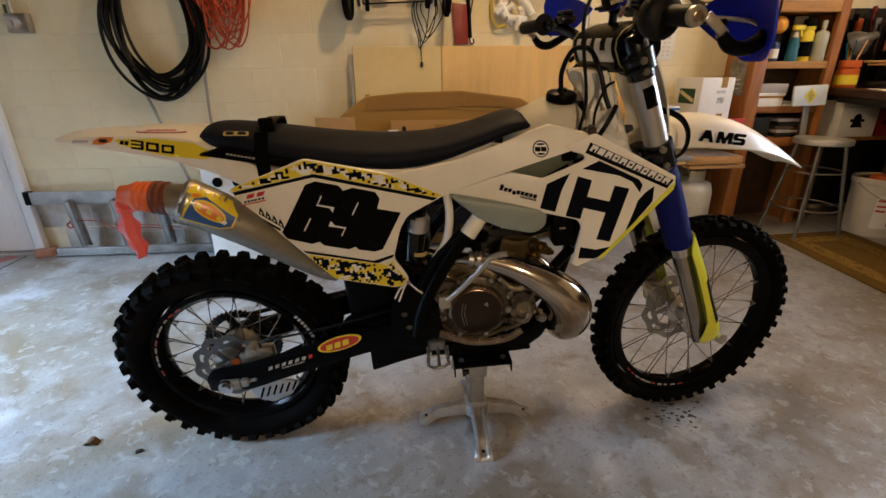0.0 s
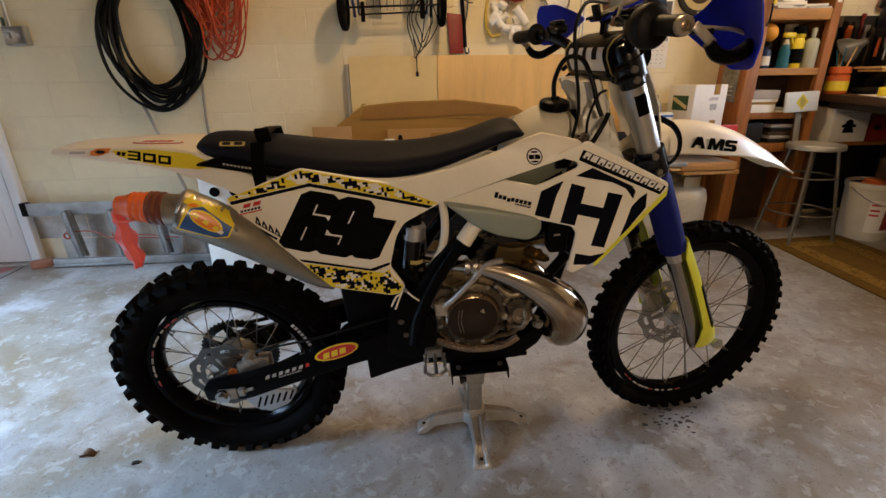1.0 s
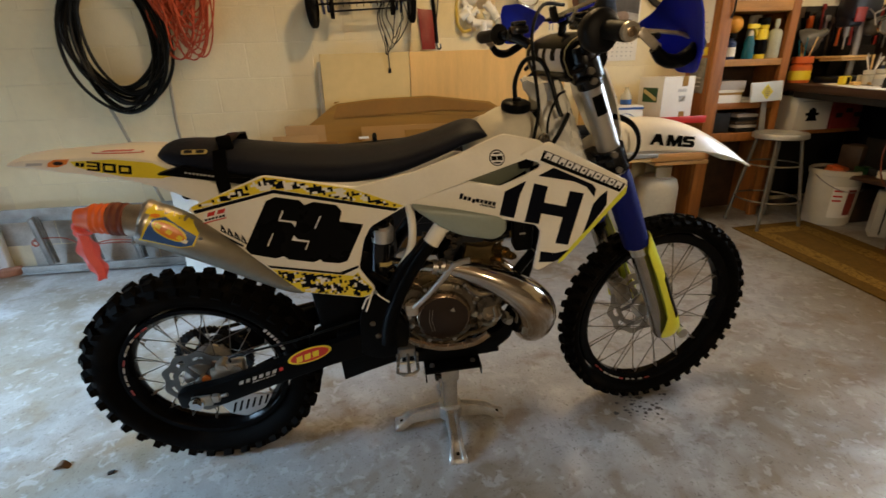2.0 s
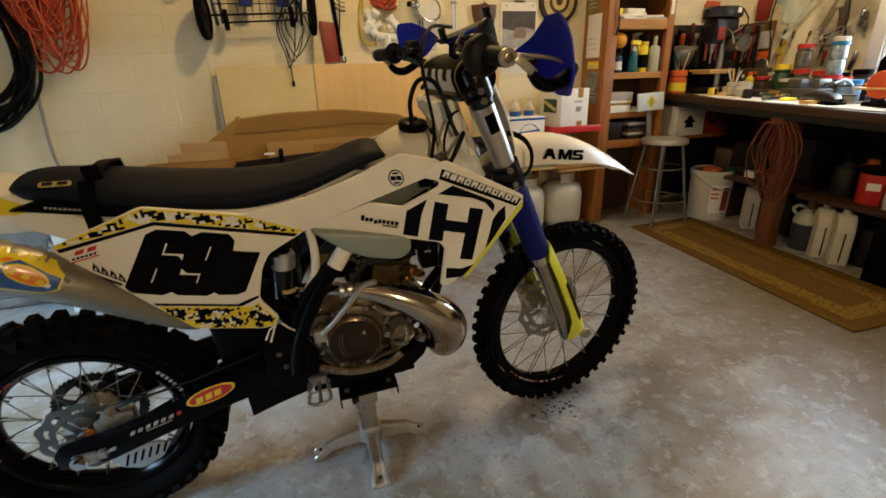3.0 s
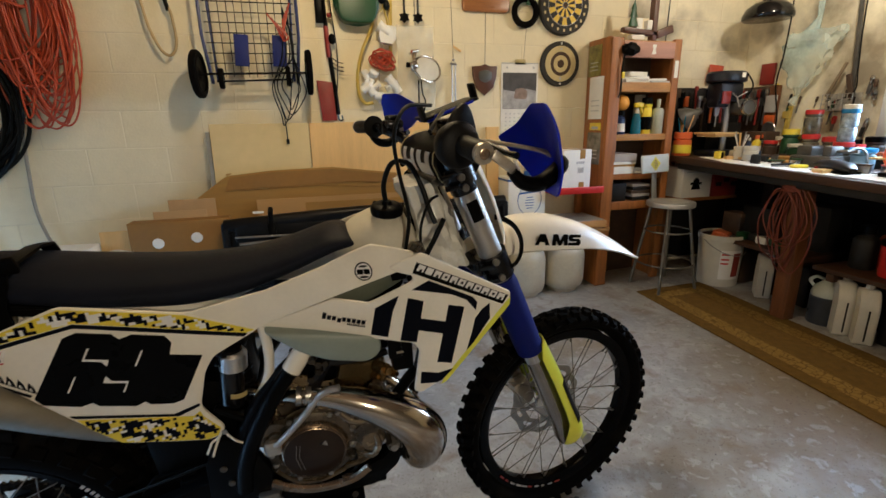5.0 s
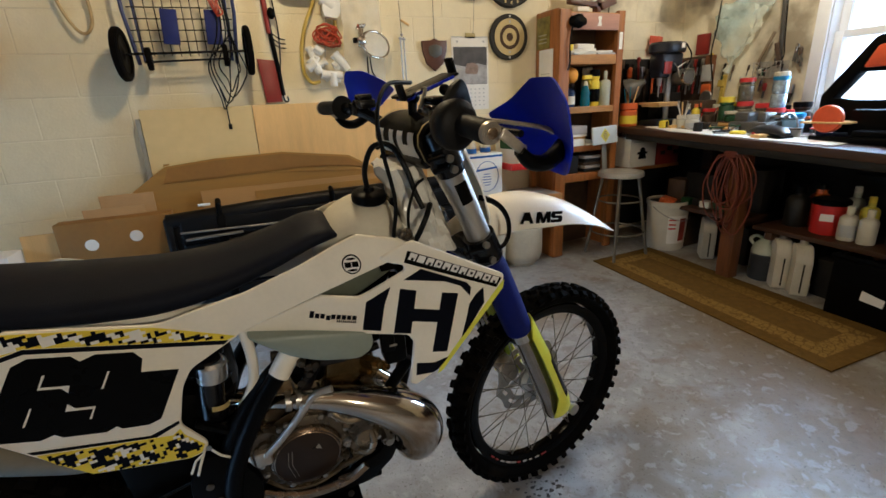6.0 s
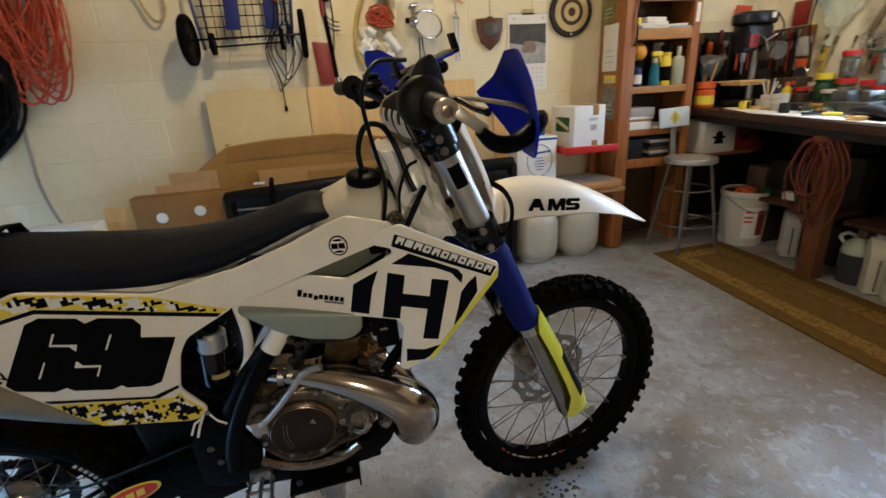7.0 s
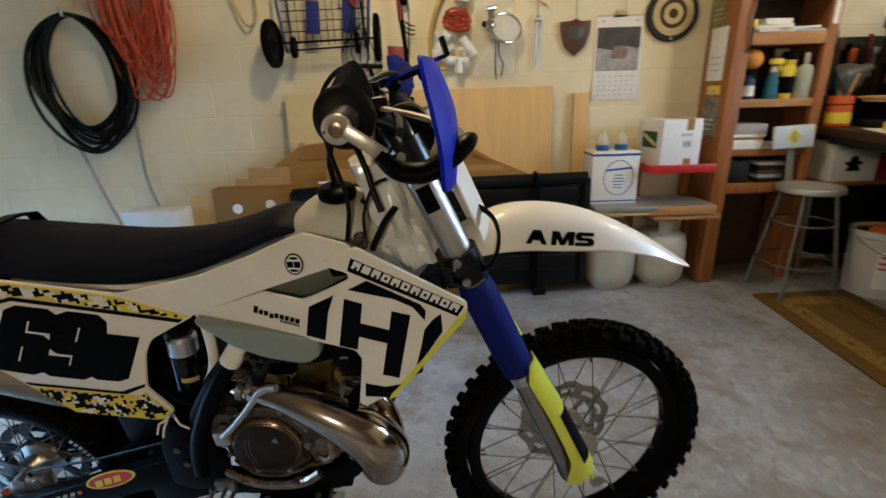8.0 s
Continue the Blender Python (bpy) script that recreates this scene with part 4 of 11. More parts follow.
    P("panel_line", decal([(0.178, 0.595), (0.346, 0.6175), (0.361, 0.620), (0.644, 0.529), (0.635, 0.523), (0.360, 0.6115), (0.346, 0.610), (0.181, 0.587)], panel_y), NAVY, right_panel)
    P("panel_line", decal([(0.303, 0.427), (0.472, 0.374), (0.523, 0.386), (0.522, 0.379), (0.480, 0.366), (0.309, 0.419)], panel_y), NAVY, right_panel)
    P("sponsor_sticker", decal([(0.199, 0.585), (0.255, 0.594), (0.245, 0.570), (0.190, 0.563)], panel_y), WHITE_VINYL, right_panel)
    P("sponsor_border", decal([(0.190, 0.563), (0.245, 0.570), (0.244, 0.567), (0.189, 0.560)], panel_y, 0.0020), RED_VINYL, right_panel)
    for k in range(2):
        P("sponsor_mark", bars(panel_y, (0.203 + 0.023 * k, 0.576 + 0.003 * k), (0.224 + 0.023 * k, 0.579 + 0.003 * k), 0.009, 1, 0.3, 0.2, 0.0022), RED_VINYL, right_panel)
    for k in range(6):
        P("sponsor_mark", bars(panel_y, (0.196 + 0.008 * k, 0.566 + 0.001 * k), (0.204 + 0.008 * k, 0.567 + 0.001 * k), 0.005, 1, 0.2, 0.3, 0.0022), NAVY, right_panel)
    for k in range(4):
        u, v = 0.222 + 0.0125 * k, 0.537 - 0.0115 * k
        P("club_mark", decal([(u, v), (u + 0.012, v - 0.011), (u + 0.0105, v + 0.004), (u + 0.006, v + 0.016)], panel_y, 0.0016), NAVY, right_panel)
        P("club_mark_gap", decal([(u + 0.004, v + 0.001), (u + 0.008, v - 0.003), (u + 0.0065, v + 0.006)], panel_y, 0.0026), WHITE_VINYL, right_panel)
    P("club_line", decal([(0.219, 0.531), (0.263, 0.491), (0.260, 0.487), (0.216, 0.527)], panel_y, 0.0016), NAVY, right_panel)
    P("panel_badge", moved(lathe([(0.003, 0), (0.006, 0), (0.006, 0.002), (0.003, 0.002)], 12, "y"), Matrix.Translation((0.555, -0.137, 0.298))), STEEL, right_panel)

    # upper side cover and radiator shrouds, both sides
    cover = [(0.44, 0.613), (0.548, 0.600), (0.69, 0.618), (0.80, 0.650), (0.874, 0.678), (0.915, 0.690), (1.0, 0.672), (1.01, 0.655), (0.965, 0.634), (0.82, 0.588), (0.675, 0.540), (0.655, 0.530)]
    shroud = [(0.664, 0.538), (0.824, 0.587), (0.897, 0.57), (0.919, 0.578), (0.977, 0.603), (0.994, 0.612), (0.993, 0.623), (0.965, 0.632), (0.946, 0.644), (0.99, 0.663), (1.016, 0.672), (1.204, 0.568), (1.203, 0.552), (1.05, 0.372), (0.992, 0.338), (0.977, 0.345), (0.996, 0.446), (0.985, 0.465), (0.899, 0.485), (0.775, 0.517)]
    for sgn in (1, -1):
        for name, o, fn in (("side_cover", cover, cover_y), ("radiator_shroud", shroud, shroud_y)):
            bm = lean_y(panel_sheet(rounded(o, 0.006), 0.006), fn)
            if sgn > 0 and name == "side_cover":
                cover_tree = BVHTree.FromBMesh(bm)
            if sgn < 0:
                bm.transform(Matrix.Diagonal((1, -1, 1, 1)))
                bmesh.ops.reverse_faces(bm, faces=bm.faces[:])
            ob = P(name, bm, WHITE_PL, label="white plastic " + name.replace("_", " "))
            if sgn > 0 and name == "radiator_shroud":
                shr = ob
            if sgn > 0 and name == "side_cover":
                cov = ob
    H = [(0.98, 0.574), (1.013, 0.564), (1.004, 0.524), (1.057, 0.511), (1.066, 0.550), (1.1, 0.542), (1.065, 0.408), (1.033, 0.414), (1.050, 0.483), (0.9975, 0.496), (0.991, 0.468), (0.956, 0.476)]
    P("logo_middle", decal(H, shroud_y), NAVY, shr, "navy block logo")
    P("logo_left", decal([(0.909, 0.557), (0.961, 0.581), (0.945, 0.545), (0.930, 0.487), (0.894, 0.497)], shroud_y), NAVY, shr)
    P("logo_top", decal([(0.990, 0.592), (1.027, 0.610), (1.120, 0.564), (1.129, 0.551), (1.125, 0.532), (1.106, 0.558), (1.074, 0.574)], shroud_y), NAVY, shr)
    P("logo_right", decal([(1.156, 0.546), (1.156, 0.510), (1.116, 0.453), (1.101, 0.437), (1.115, 0.482), (1.123, 0.513), (1.139, 0.533)], shroud_y), NAVY, shr)
    P("logo_bottom", decal([(0.996, 0.393), (1.034, 0.386), (1.068, 0.394), (1.043, 0.369), (1.03, 0.362), (0.992, 0.363)], shroud_y), NAVY, shr)
    P("shroud_edge", decal([(1.203, 0.556), (1.2, 0.538), (1.052, 0.364), (1.04, 0.357), (1.044, 0.368), (1.188, 0.540)], shroud_y), FLUO, shr, "yellow stripe along the shroud")
    P("brand_strip", decal([(1.004, 0.653), (1.198, 0.561), (1.185, 0.541), (0.994, 0.629)], shroud_y), BLACK_VINYL, shr)
    for k in range(11):
        e0, e1 = np.array((1.001, 0.6325)), np.array((1.186, 0.5455))
        u0, u1 = e0 + (e1 - e0) * k / 11, e0 + (e1 - e0) * (k + 1) / 11
        P("brand_mark", bars(shroud_y, u0 + np.array((0.0014, 0.0030)), u1 + np.array((0.0014, 0.0030)), 0.0150, 1, 0.10, 0.22, 0.0024), WHITE_VINYL, shr)
        if k != 1:
            lift_ = np.array((0.0035, 0.0075)) * (1.0 if k % 2 else 0.45)
            P("brand_mark_gap", bars(shroud_y, u0 + (u1 - u0) * 0.30 + lift_, u0 + (u1 - u0) * 0.60 + lift_, 0.0055, 1, 0.1, 0.1, 0.0034), BLACK_VINYL, shr)
    P("maker_mark", join(*[bars(shroud_y, (0.796 + 0.010 * k, 0.545 - 0.00267 * k - (0.003 if k == 3 else 0)), (0.806 + 0.010 * k, 0.54233 - 0.00267 * k - (0.003 if k == 3 else 0)), 0.0145 if k == 0 else 0.0095, 1, 0.05, 0.22) for k in range(9)]), NAVY, shr)
    P("maker_mark", bars(shroud_y, (0.846, 0.525), (0.884, 0.515), 0.004, 10, 0, 0.3), NAVY, shr)
    P("roundel", wrap_decal(ellipse(0.894, 0.639, 0.0185, 0.0185), cover_tree, 0.0010), BLACK_VINYL, cov)
    P("roundel_field", wrap_decal(ellipse(0.894, 0.639, 0.0158, 0.0158), cover_tree, 0.0020), WHITE_VINYL, cov)
    for k in range(2):
        x0 = 0.8805 + 0.0138 * k
        P("roundel_mark", wrap_decal([(x0, 0.634), (x0 + 0.0125, 0.6335), (x0 + 0.0125, 0.6435), (x0, 0.644)], cover_tree, 0.0030), BLACK_VINYL, cov)
    P("roundel_mark", wrap_decal(ellipse(0.894, 0.6495, 0.009, 0.0022), cover_tree, 0.0030), BLACK_VINYL, cov)
    P("roundel_mark", wrap_decal(ellipse(0.894, 0.6285, 0.009, 0.0022), cover_tree, 0.0030), BLACK_VINYL, cov)

    # tank
    tank = []
    for x, cz, w, h in smooth_path([(0.84, 0.60, 0.05, 0.04), (0.87, 0.625, 0.080, 0.066), (0.93, 0.642, 0.090, 0.084), (0.985, 0.640, 0.094, 0.090), (1.02, 0.625, 0.090, 0.080), (1.045, 0.60, 0.05, 0.04)], 3):
        tank.append([(x, y, z) for y, z in squircle(w, h, 24, 2.5, 0, cz)])
    tk = P("fuel_tank", loft(tank), TANK_PL, label="translucent cream fuel tank", angle=60)
    P("tank_cap", moved(lathe([(0.030, 0), (0.036, 0.004), (0.038, 0.014), (0.036, 0.022), (0.030, 0.026), (0.012, 0.027), (0.010, 0.034), (0.004, 0.034)], 28), pose(0.968, -0.030, 0.722, 4, 4, 0)), BLACK_PL, tk, "black fuel cap with a breather hose")
    low = [(0.672, 0.540), (0.78, 0.520), (0.912, 0.490), (0.916, 0.455), (0.905, 0.438), (0.880, 0.427), (0.80, 0.447), (0.745, 0.475)]
    P("lower_tank", lean_y(pillow(rounded(low, 0.016, 4), 0.10, 0.016, 0.004), lambda x, z: -0.155 - 0.04 * (x - 0.7)), TANK_GREY, tk, "grey-green lower lobe of the tank", angle=70)
    mid = [(0.70, 0.53), (0.82, 0.60), (0.97, 0.665), (1.0, 0.60), (0.90, 0.55)]
    # shade in the shroud's gap is put into the flank's darker colour
    P("tank_flank", lean_y(pillow(rounded(mid, 0.01), 0.06, 0.01, 0.004), lambda x, z: -0.110), TANK_SHADED, tk, "grey-green flank of the tank, coloured as shaded", angle=70)
    P("tank_strap_dark", lean_y(plate([(0.95, 0.625), (0.985, 0.655), (1.0, 0.64), (0.985, 0.60), (0.955, 0.60)], 0.01, 0), lambda x, z: -0.125), BLACK_PL, tk)

    # radiators
    for s in (1, -1):
        rad = P("radiator", box(0.036, 0.085, 0.24, (1.05, s * 0.103, 0.48), 0.006, (0, -20, 0)), BLACK_PL, label="black aluminium radiator")
        for i in range(6):
            P("radiator_fin", box(0.040, 0.089, 0.003, (1.05 + 0.36 * (0.05 - 0.03 * i), s * 0.103, 0.40 + 0.03 * i), 0, (0, -20, 0)), BLACK_MET, rad)
    P("radiator_bracket", join(box(0.05, 0.05, 0.10, (0.962, -0.128, 0.43), 0.008), box(0.03, 0.02, 0.05, (0.945, -0.148, 0.445), 0.004)), BLACK_PL)
    P("radiator_label", lean_y(plate([(0.947, 0.434), (0.964, 0.434), (0.962, 0.439), (0.947, 0.439)], 0.001, 0), lambda x, z: -0.1595), WORN_ALU)

    # frame
    fr = [curve_tube([(1.02, 0, 0.70), (1.0, -0.04, 0.62), (0.93, -0.075, 0.53), (0.80, -0.105, 0.47), (0.70, -0.112, 0.41), (0.61, -0.115, 0.30), (0.56, -0.115, 0.18)], 0.021, 12)]
    fr.append(moved(curve_tube([(1.02, 0, 0.70), (1.0, -0.04, 0.62), (0.93, -0.075, 0.53), (0.80, -0.105, 0.47), (0.70, -0.112, 0.41), (0.61, -0.115, 0.30), (0.56, -0.115, 0.18)], 0.021, 12), Matrix.Diagonal((1, -1, 1, 1))))
    fr.append(curve_tube([(1.06, 0, 0.62), (1.06, 0, 0.45), (1.03, 0, 0.28), (0.965, -0.03, 0.12), (0.90, -0.06, 0.06), (0.75, -0.075, 0.045), (0.60, -0.09, 0.06), (0.55, -0.10, 0.14)], 0.016, 10))
    fr.append(curve_tube([(1.03, 0, 0.28), (0.965, 0.03, 0.12), (0.90, 0.06, 0.06), (0.75, 0.075, 0.045), (0.60, 0.09, 0.06), (0.55, 0.10, 0.14)], 0.016, 10))
    fr.append(cyl((1.075, 0, 0.57), (1.012, 0, 0.715), 0.033))
    fr.append(lean_y(plate(rounded([(0.49, 0.09), (0.50, 0.22), (0.545, 0.285), (0.60, 0.25), (0.635, 0.16), (0.62, 0.08), (0.55, 0.065)], 0.02), 0.02, 0.004), lambda x, z: -0.14))
    frame_ob = P("frame", join(*fr), BLACK_PL, label="black tubular steel frame")
    P("frame_guard", curve_tube([(0.728, -0.134, 0.442, 0.018), (0.672, -0.138, 0.372, 0.0185), (0.617, -0.139, 0.280, 0.019), (0.582, -0.136, 0.195, 0.020), (0.567, -0.132, 0.12, 0.020)], 0, 14), BLACK_PL, frame_ob, "black plastic frame guard", angle=70)
    P("white_bracket", curve_tube([(0.775, -0.118, 0.490, 0.021), (0.742, -0.130, 0.460, 0.0215), (0.716, -0.138, 0.428, 0.0215)], 0, 14), WHITE_PL, frame_ob, "white painted frame tube", angle=70)
    for p in ((0.535, -0.141, 0.20), (0.545, -0.141, 0.155), (0.735, -0.155, 0.375), (0.755, -0.155, 0.405), (0.775, -0.155, 0.44)):
        P("frame_bolt", moved(lathe([(0.003, -0.004), (0.008, -0.003), (0.008, 0), (0.003, 0)], 12, "y"), Matrix.Translation(p)), CAST, frame_ob)
    P("engine_stay", join(lean_y(plate(rounded([(0.735, 0.36), (0.75, 0.385), (0.785, 0.45), (0.80, 0.445), (0.86, 0.43), (0.855, 0.415), (0.80, 0.42), (0.76, 0.35)], 0.004), 0.008, 0.001), lambda x, z: -0.14)), BLACK_MET, frame_ob)
    P("subframe", join(curve_tube([(0.668, -0.10, 0.55), (0.674, -0.108, 0.47), (0.662, -0.108, 0.40), (0.63, -0.108, 0.345)], 0.011, 10), curve_tube([(0.66, -0.08, 0.58), (0.45, -0.085, 0.60), (0.2, -0.07, 0.64)], 0.011)), WHITE_PL, label="white rear subframe tube")
    P("head_plate", join(lean_y(plate(rounded([(0.99, 0.57), (1.05, 0.72), (1.10, 0.60), (1.10, 0.54)], 0.02), 0.10, 0.01), lambda x, z: -0.05)), WHITE_PL)
    wrap = []
    for i in range(15):
        v = i / 14
        wrap.append([(1.112 - 0.070 * v + (0.058 - 0.012 * v) * kk * math.cos(a), (0.082 - 0.02 * v) * kk * math.sin(a), 0.585 + 0.205 * v + 0.012 * noise.noise(Vector((3 * a, 4 * v, 1)))) for a in np.linspace(0, 2 * math.pi, 30, endpoint=False).tolist() for kk in (1 + 0.28 * noise.noise(Vector((2.2 * math.cos(a), 2.2 * math.sin(a), 4.5 * v))) + 0.12 * noise.noise(Vector((6 * math.cos(a), 6 * math.sin(a), 9 * v))),)])
    P("head_shroud", loft(wrap), mat("creased_white_plastic", (0.76, 0.74, 0.67), 0.22, var=0.12, scale=20, bump=0.4, bscale=60, coat=0.4), label="creased white plastic round the steering head", angle=28)

    # shock
    sh = P("shock_body", join(cyl((0.600, -0.02, 0.55), (0.556, -0.02, 0.22), 0.020), moved(lathe([(0.020, 0), (0.029, 0.004), (0.029, 0.030), (0.022, 0.038)], 20), pose(0.586, -0.075, 0.435, 0, 8, 0)), moved(lathe([(0.026, -0.11), (0.027, 0.0)], 20), pose(0.586, -0.075, 0.435, 0, 8, 0))), BLACK_MET, label="rear shock absorber")
    P("shock_reservoir", moved(join(lathe([(0.010, 0.045), (0.024, 0.043), (0.030, 0.036), (0.030, 0.0), (0.024, -0.002)], 24)), pose(0.590, -0.078, 0.425, 0, 8, 0)), ALU, sh, "bright aluminium shock reservoir")
    P("shock_sticker", moved(loft([[Vector((0.0275 * math.cos(a), 0.0275 * math.sin(a), z)) for z in (0.0, 0.012)] + [Vector((0.0268 * math.cos(a), 0.0268 * math.sin(a), z)) for z in (0.012, 0.0)] for a in np.linspace(-2.6, -0.5, 10)]), pose(0.584, -0.0755, 0.355, 0, 8, 0)), GOLD, sh)
    P("shock_spring", tube([(0.578 + 0.038 * math.cos(a), -0.02 + 0.038 * math.sin(a), 0.26 + 0.0052 * a) for a in np.linspace(0, 2 * math.pi * 7, 100)], 0.006, 6), BLACK_MET, sh)
    P("air_boot", join(box(0.10, 0.11, 0.16, (0.575, 0.01, 0.40), 0.03), box(0.12, 0.12, 0.12, (0.48, 0.0, 0.36), 0.03)), BLACK_PL)
    P("inner_mudguard", lean_y(plate(rounded([(0.375, 0.14), (0.37, 0.30), (0.42, 0.42), (0.56, 0.40), (0.57, 0.18), (0.50, 0.10)], 0.02), 0.17, 0.02), lambda x, z: -0.085), BLACK_PL, label="black inner mudguard")
    P("chain_slider", lean_y(plate(rounded([(0.335, 0.05), (0.335, 0.13), (0.37, 0.17), (0.46, 0.18), (0.46, 0.05)], 0.012), 0.012, 0.003), lambda x, z: -0.092), BLACK_PL)
    P("rear_linkage", join(box(0.16, 0.10, 0.08, (0.50, 0, 0.22), 0.02), box(0.07, 0.02, 0.012, (0.57, -0.115, 0.33), 0.004, (0, 40, 0))), BLACK_PL)
    P("zip_tie", join(tube([(0.548, -0.14, 0.30), (0.535, -0.15, 0.275), (0.525, -0.15, 0.25)], 0.0028, 6), tube([(0.56, -0.14, 0.295), (0.575, -0.152, 0.285), (0.59, -0.15, 0.27)], 0.0026, 6), tube([(0.545, -0.146, 0.296), (0.53, -0.152, 0.290), (0.515, -0.15, 0.26)], 0.0026, 6)), WHITE_PL, label="white cable ties")

    # engine
    eng = P("engine_case", join(
        box(0.30, 0.20, 0.15, (0.76, 0, 0.17), 0.03), box(0.16, 0.17, 0.10, (0.66, 0, 0.22), 0.03),
        moved(lathe([(0.060, 0.0), (0.100, 0.0), (0.104, -0.012), (0.100, -0.026), (0.088, -0.032)], 40, "y"), Matrix.Translation((0.735, -0.098, 0.19))),
        box(0.12, 0.06, 0.10, (0.850, -0.085, 0.185), 0.02), box(0.10, 0.05, 0.05, (0.865, -0.105, 0.235), 0.015, (0, 25, 0)),
        cyl((0.835, -0.13, 0.165), (0.90, -0.115, 0.22), 0.017), cyl((0.86, -0.145, 0.215), (0.86, -0.09, 0.215), 0.028)), CAST, label="cast two-stroke engine case")
    P("clutch_cover", moved(lathe([(0.002, -0.050), (0.060, -0.050), (0.074, -0.046), (0.079, -0.038), (0.080, -0.026), (0.083, -0.022), (0.083, -0.016), (0.05, -0.016)], 48, "y"), Matrix.Translation((0.735, -0.098, 0.190))), BRONZE, eng, "dark brown clutch cover with scratches")
    P("clutch_cover_rim", moved(lathe([(0.0705, -0.0476), (0.0765, -0.0440), (0.0815, -0.0365), (0.0825, -0.027), (0.079, -0.027), (0.0785, -0.036), (0.0745, -0.0425), (0.0700, -0.0462)], 48, "y", close=True), Matrix.Translation((0.735, -0.098, 0.190))), COVER_RIM, eng, "worn bright rim of the clutch cover")
    P("clutch_cover_mark", lean_y(plate([(0.755, 0.215), (0.768, 0.208), (0.764, 0.224)], 0.001, 0), lambda x, z: -0.1494), WORN_ALU, eng)
    for i in range(2):
        P("clutch_cover_scratch", tube([(0.70 + 0.008 * i, -0.149, 0.15), (0.692 + 0.008 * i, -0.1492, 0.19), (0.698 + 0.008 * i, -0.149, 0.225)], 0.0006, 5), WORN_ALU, eng)
    for a in (np.arange(8) * math.pi / 4 + 0.3).tolist():
        P("cover_bolt", moved(lathe([(0.002, -0.007), (0.0065, -0.006), (0.0065, 0), (0.002, 0)], 10, "y"), Matrix.Translation((0.735 + 0.097 * math.cos(a), -0.122, 0.190 + 0.097 * math.sin(a)))), STEEL, eng)
    P("water_pump", join(moved(lathe([(0.006, -0.03), (0.026, -0.028), (0.034, -0.018), (0.036, 0.0)], 24, "y"), Matrix.Translation((0.872, -0.118, 0.185))), cyl((0.875, -0.13, 0.20), (0.905, -0.135, 0.245), 0.011), box(0.05, 0.02, 0.018, (0.845, -0.125, 0.225), 0.006, (0, 30, 0))), OILY, eng, "oily water pump cover")
    for px, pz in ((0.845, 0.165), (0.90, 0.17), (0.885, 0.215), (0.835, 0.245), (0.815, 0.262), (0.80, 0.285), (0.69, 0.285), (0.64, 0.20), (0.645, 0.17)):
        P("case_bolt", moved(lathe([(0.002, -0.008), (0.0055, -0.007), (0.006, 0), (0.002, 0)], 8, "y"), Matrix.Translation((px, -0.132, pz))), STEEL, eng)
    P("case_rib", curve_tube([(0.80, -0.118, 0.10), (0.85, -0.122, 0.115), (0.89, -0.12, 0.145)], 0.008, 8), OILY, eng)
    P("case_rib", curve_tube([(0.64, -0.115, 0.135), (0.68, -0.122, 0.095), (0.74, -0.124, 0.082), (0.80, -0.122, 0.098)], 0.007, 8), OILY, eng)
    P("case_boss", box(0.10, 0.03, 0.03, (0.80, -0.10, 0.275), 0.008, (0, 20, 0)), OILY, eng)
    P("power_valve", join(box(0.06, 0.035, 0.045, (0.905, -0.085, 0.275), 0.01, (0, 25, 0)), moved(lathe([(0.004, -0.02), (0.018, -0.018), (0.022, -0.006), (0.022, 0.012)], 20, "y"), Matrix.Translation((0.90, -0.10, 0.30)))), OILY, eng)
    P("spark_plug_cap", curve_tube([(0.90, -0.02, 0.425, 0.010), (0.885, -0.035, 0.45, 0.012), (0.86, -0.05, 0.462, 0.008), (0.82, -0.06, 0.47, 0.004)], 0, 10), BLACK_HOSE, eng)
    P("drain_hose", curve_tube([(0.79, -0.06, 0.32), (0.80, -0.11, 0.26), (0.815, -0.125, 0.20), (0.83, -0.118, 0.10), (0.80, -0.11, 0.06)], 0.0035, 7), BLACK_HOSE, eng)
    P("kick_gear", join(moved(lathe([(0.01, -0.022), (0.036, -0.022), (0.040, -0.016), (0.040, 0.0)], 30, "y"), Matrix.Translation((0.655, -0.112, 0.252))), moved(lathe([(0.004, -0.03), (0.014, -0.03), (0.016, -0.02)], 20, "y"), Matrix.Translation((0.655, -0.112, 0.252)))), CAST, eng, "cast kick-start boss")
    P("kick_lever", join(box(0.035, 0.02, 0.04, (0.648, -0.142, 0.232), 0.006), curve_tube([(0.655, -0.148, 0.24, 0.009), (0.69, -0.155, 0.275, 0.0075), (0.735, -0.160, 0.325, 0.008), (0.765, -0.162, 0.362, 0.008), (0.785, -0.165, 0.376, 0.008), (0.812, -0.172, 0.383, 0.008)], 0, 10)), LEVER_MET, eng, "folded aluminium kick-start lever")
    cyl_parts = [box(0.12, 0.13, 0.11, (0.865, 0.0, 0.315), 0.02, (0, 14, 0)), box(0.11, 0.12, 0.045, (0.885, 0, 0.385), 0.02, (0, 14, 0)), cyl((0.90, -0.02, 0.40), (0.905, -0.02, 0.425), 0.014), box(0.07, 0.05, 0.05, (0.835, -0.075, 0.30), 0.012)]
    P("cylinder", join(*cyl_parts), HEAD_ALLOY, eng, "oily brown-grey cylinder and head")
    P("cylinder_head", blob(0.078, 0.074, 0.040, (0.872, -0.010, 0.385)), HEAD_ALLOY, eng, "golden domed cylinder head", angle=70)
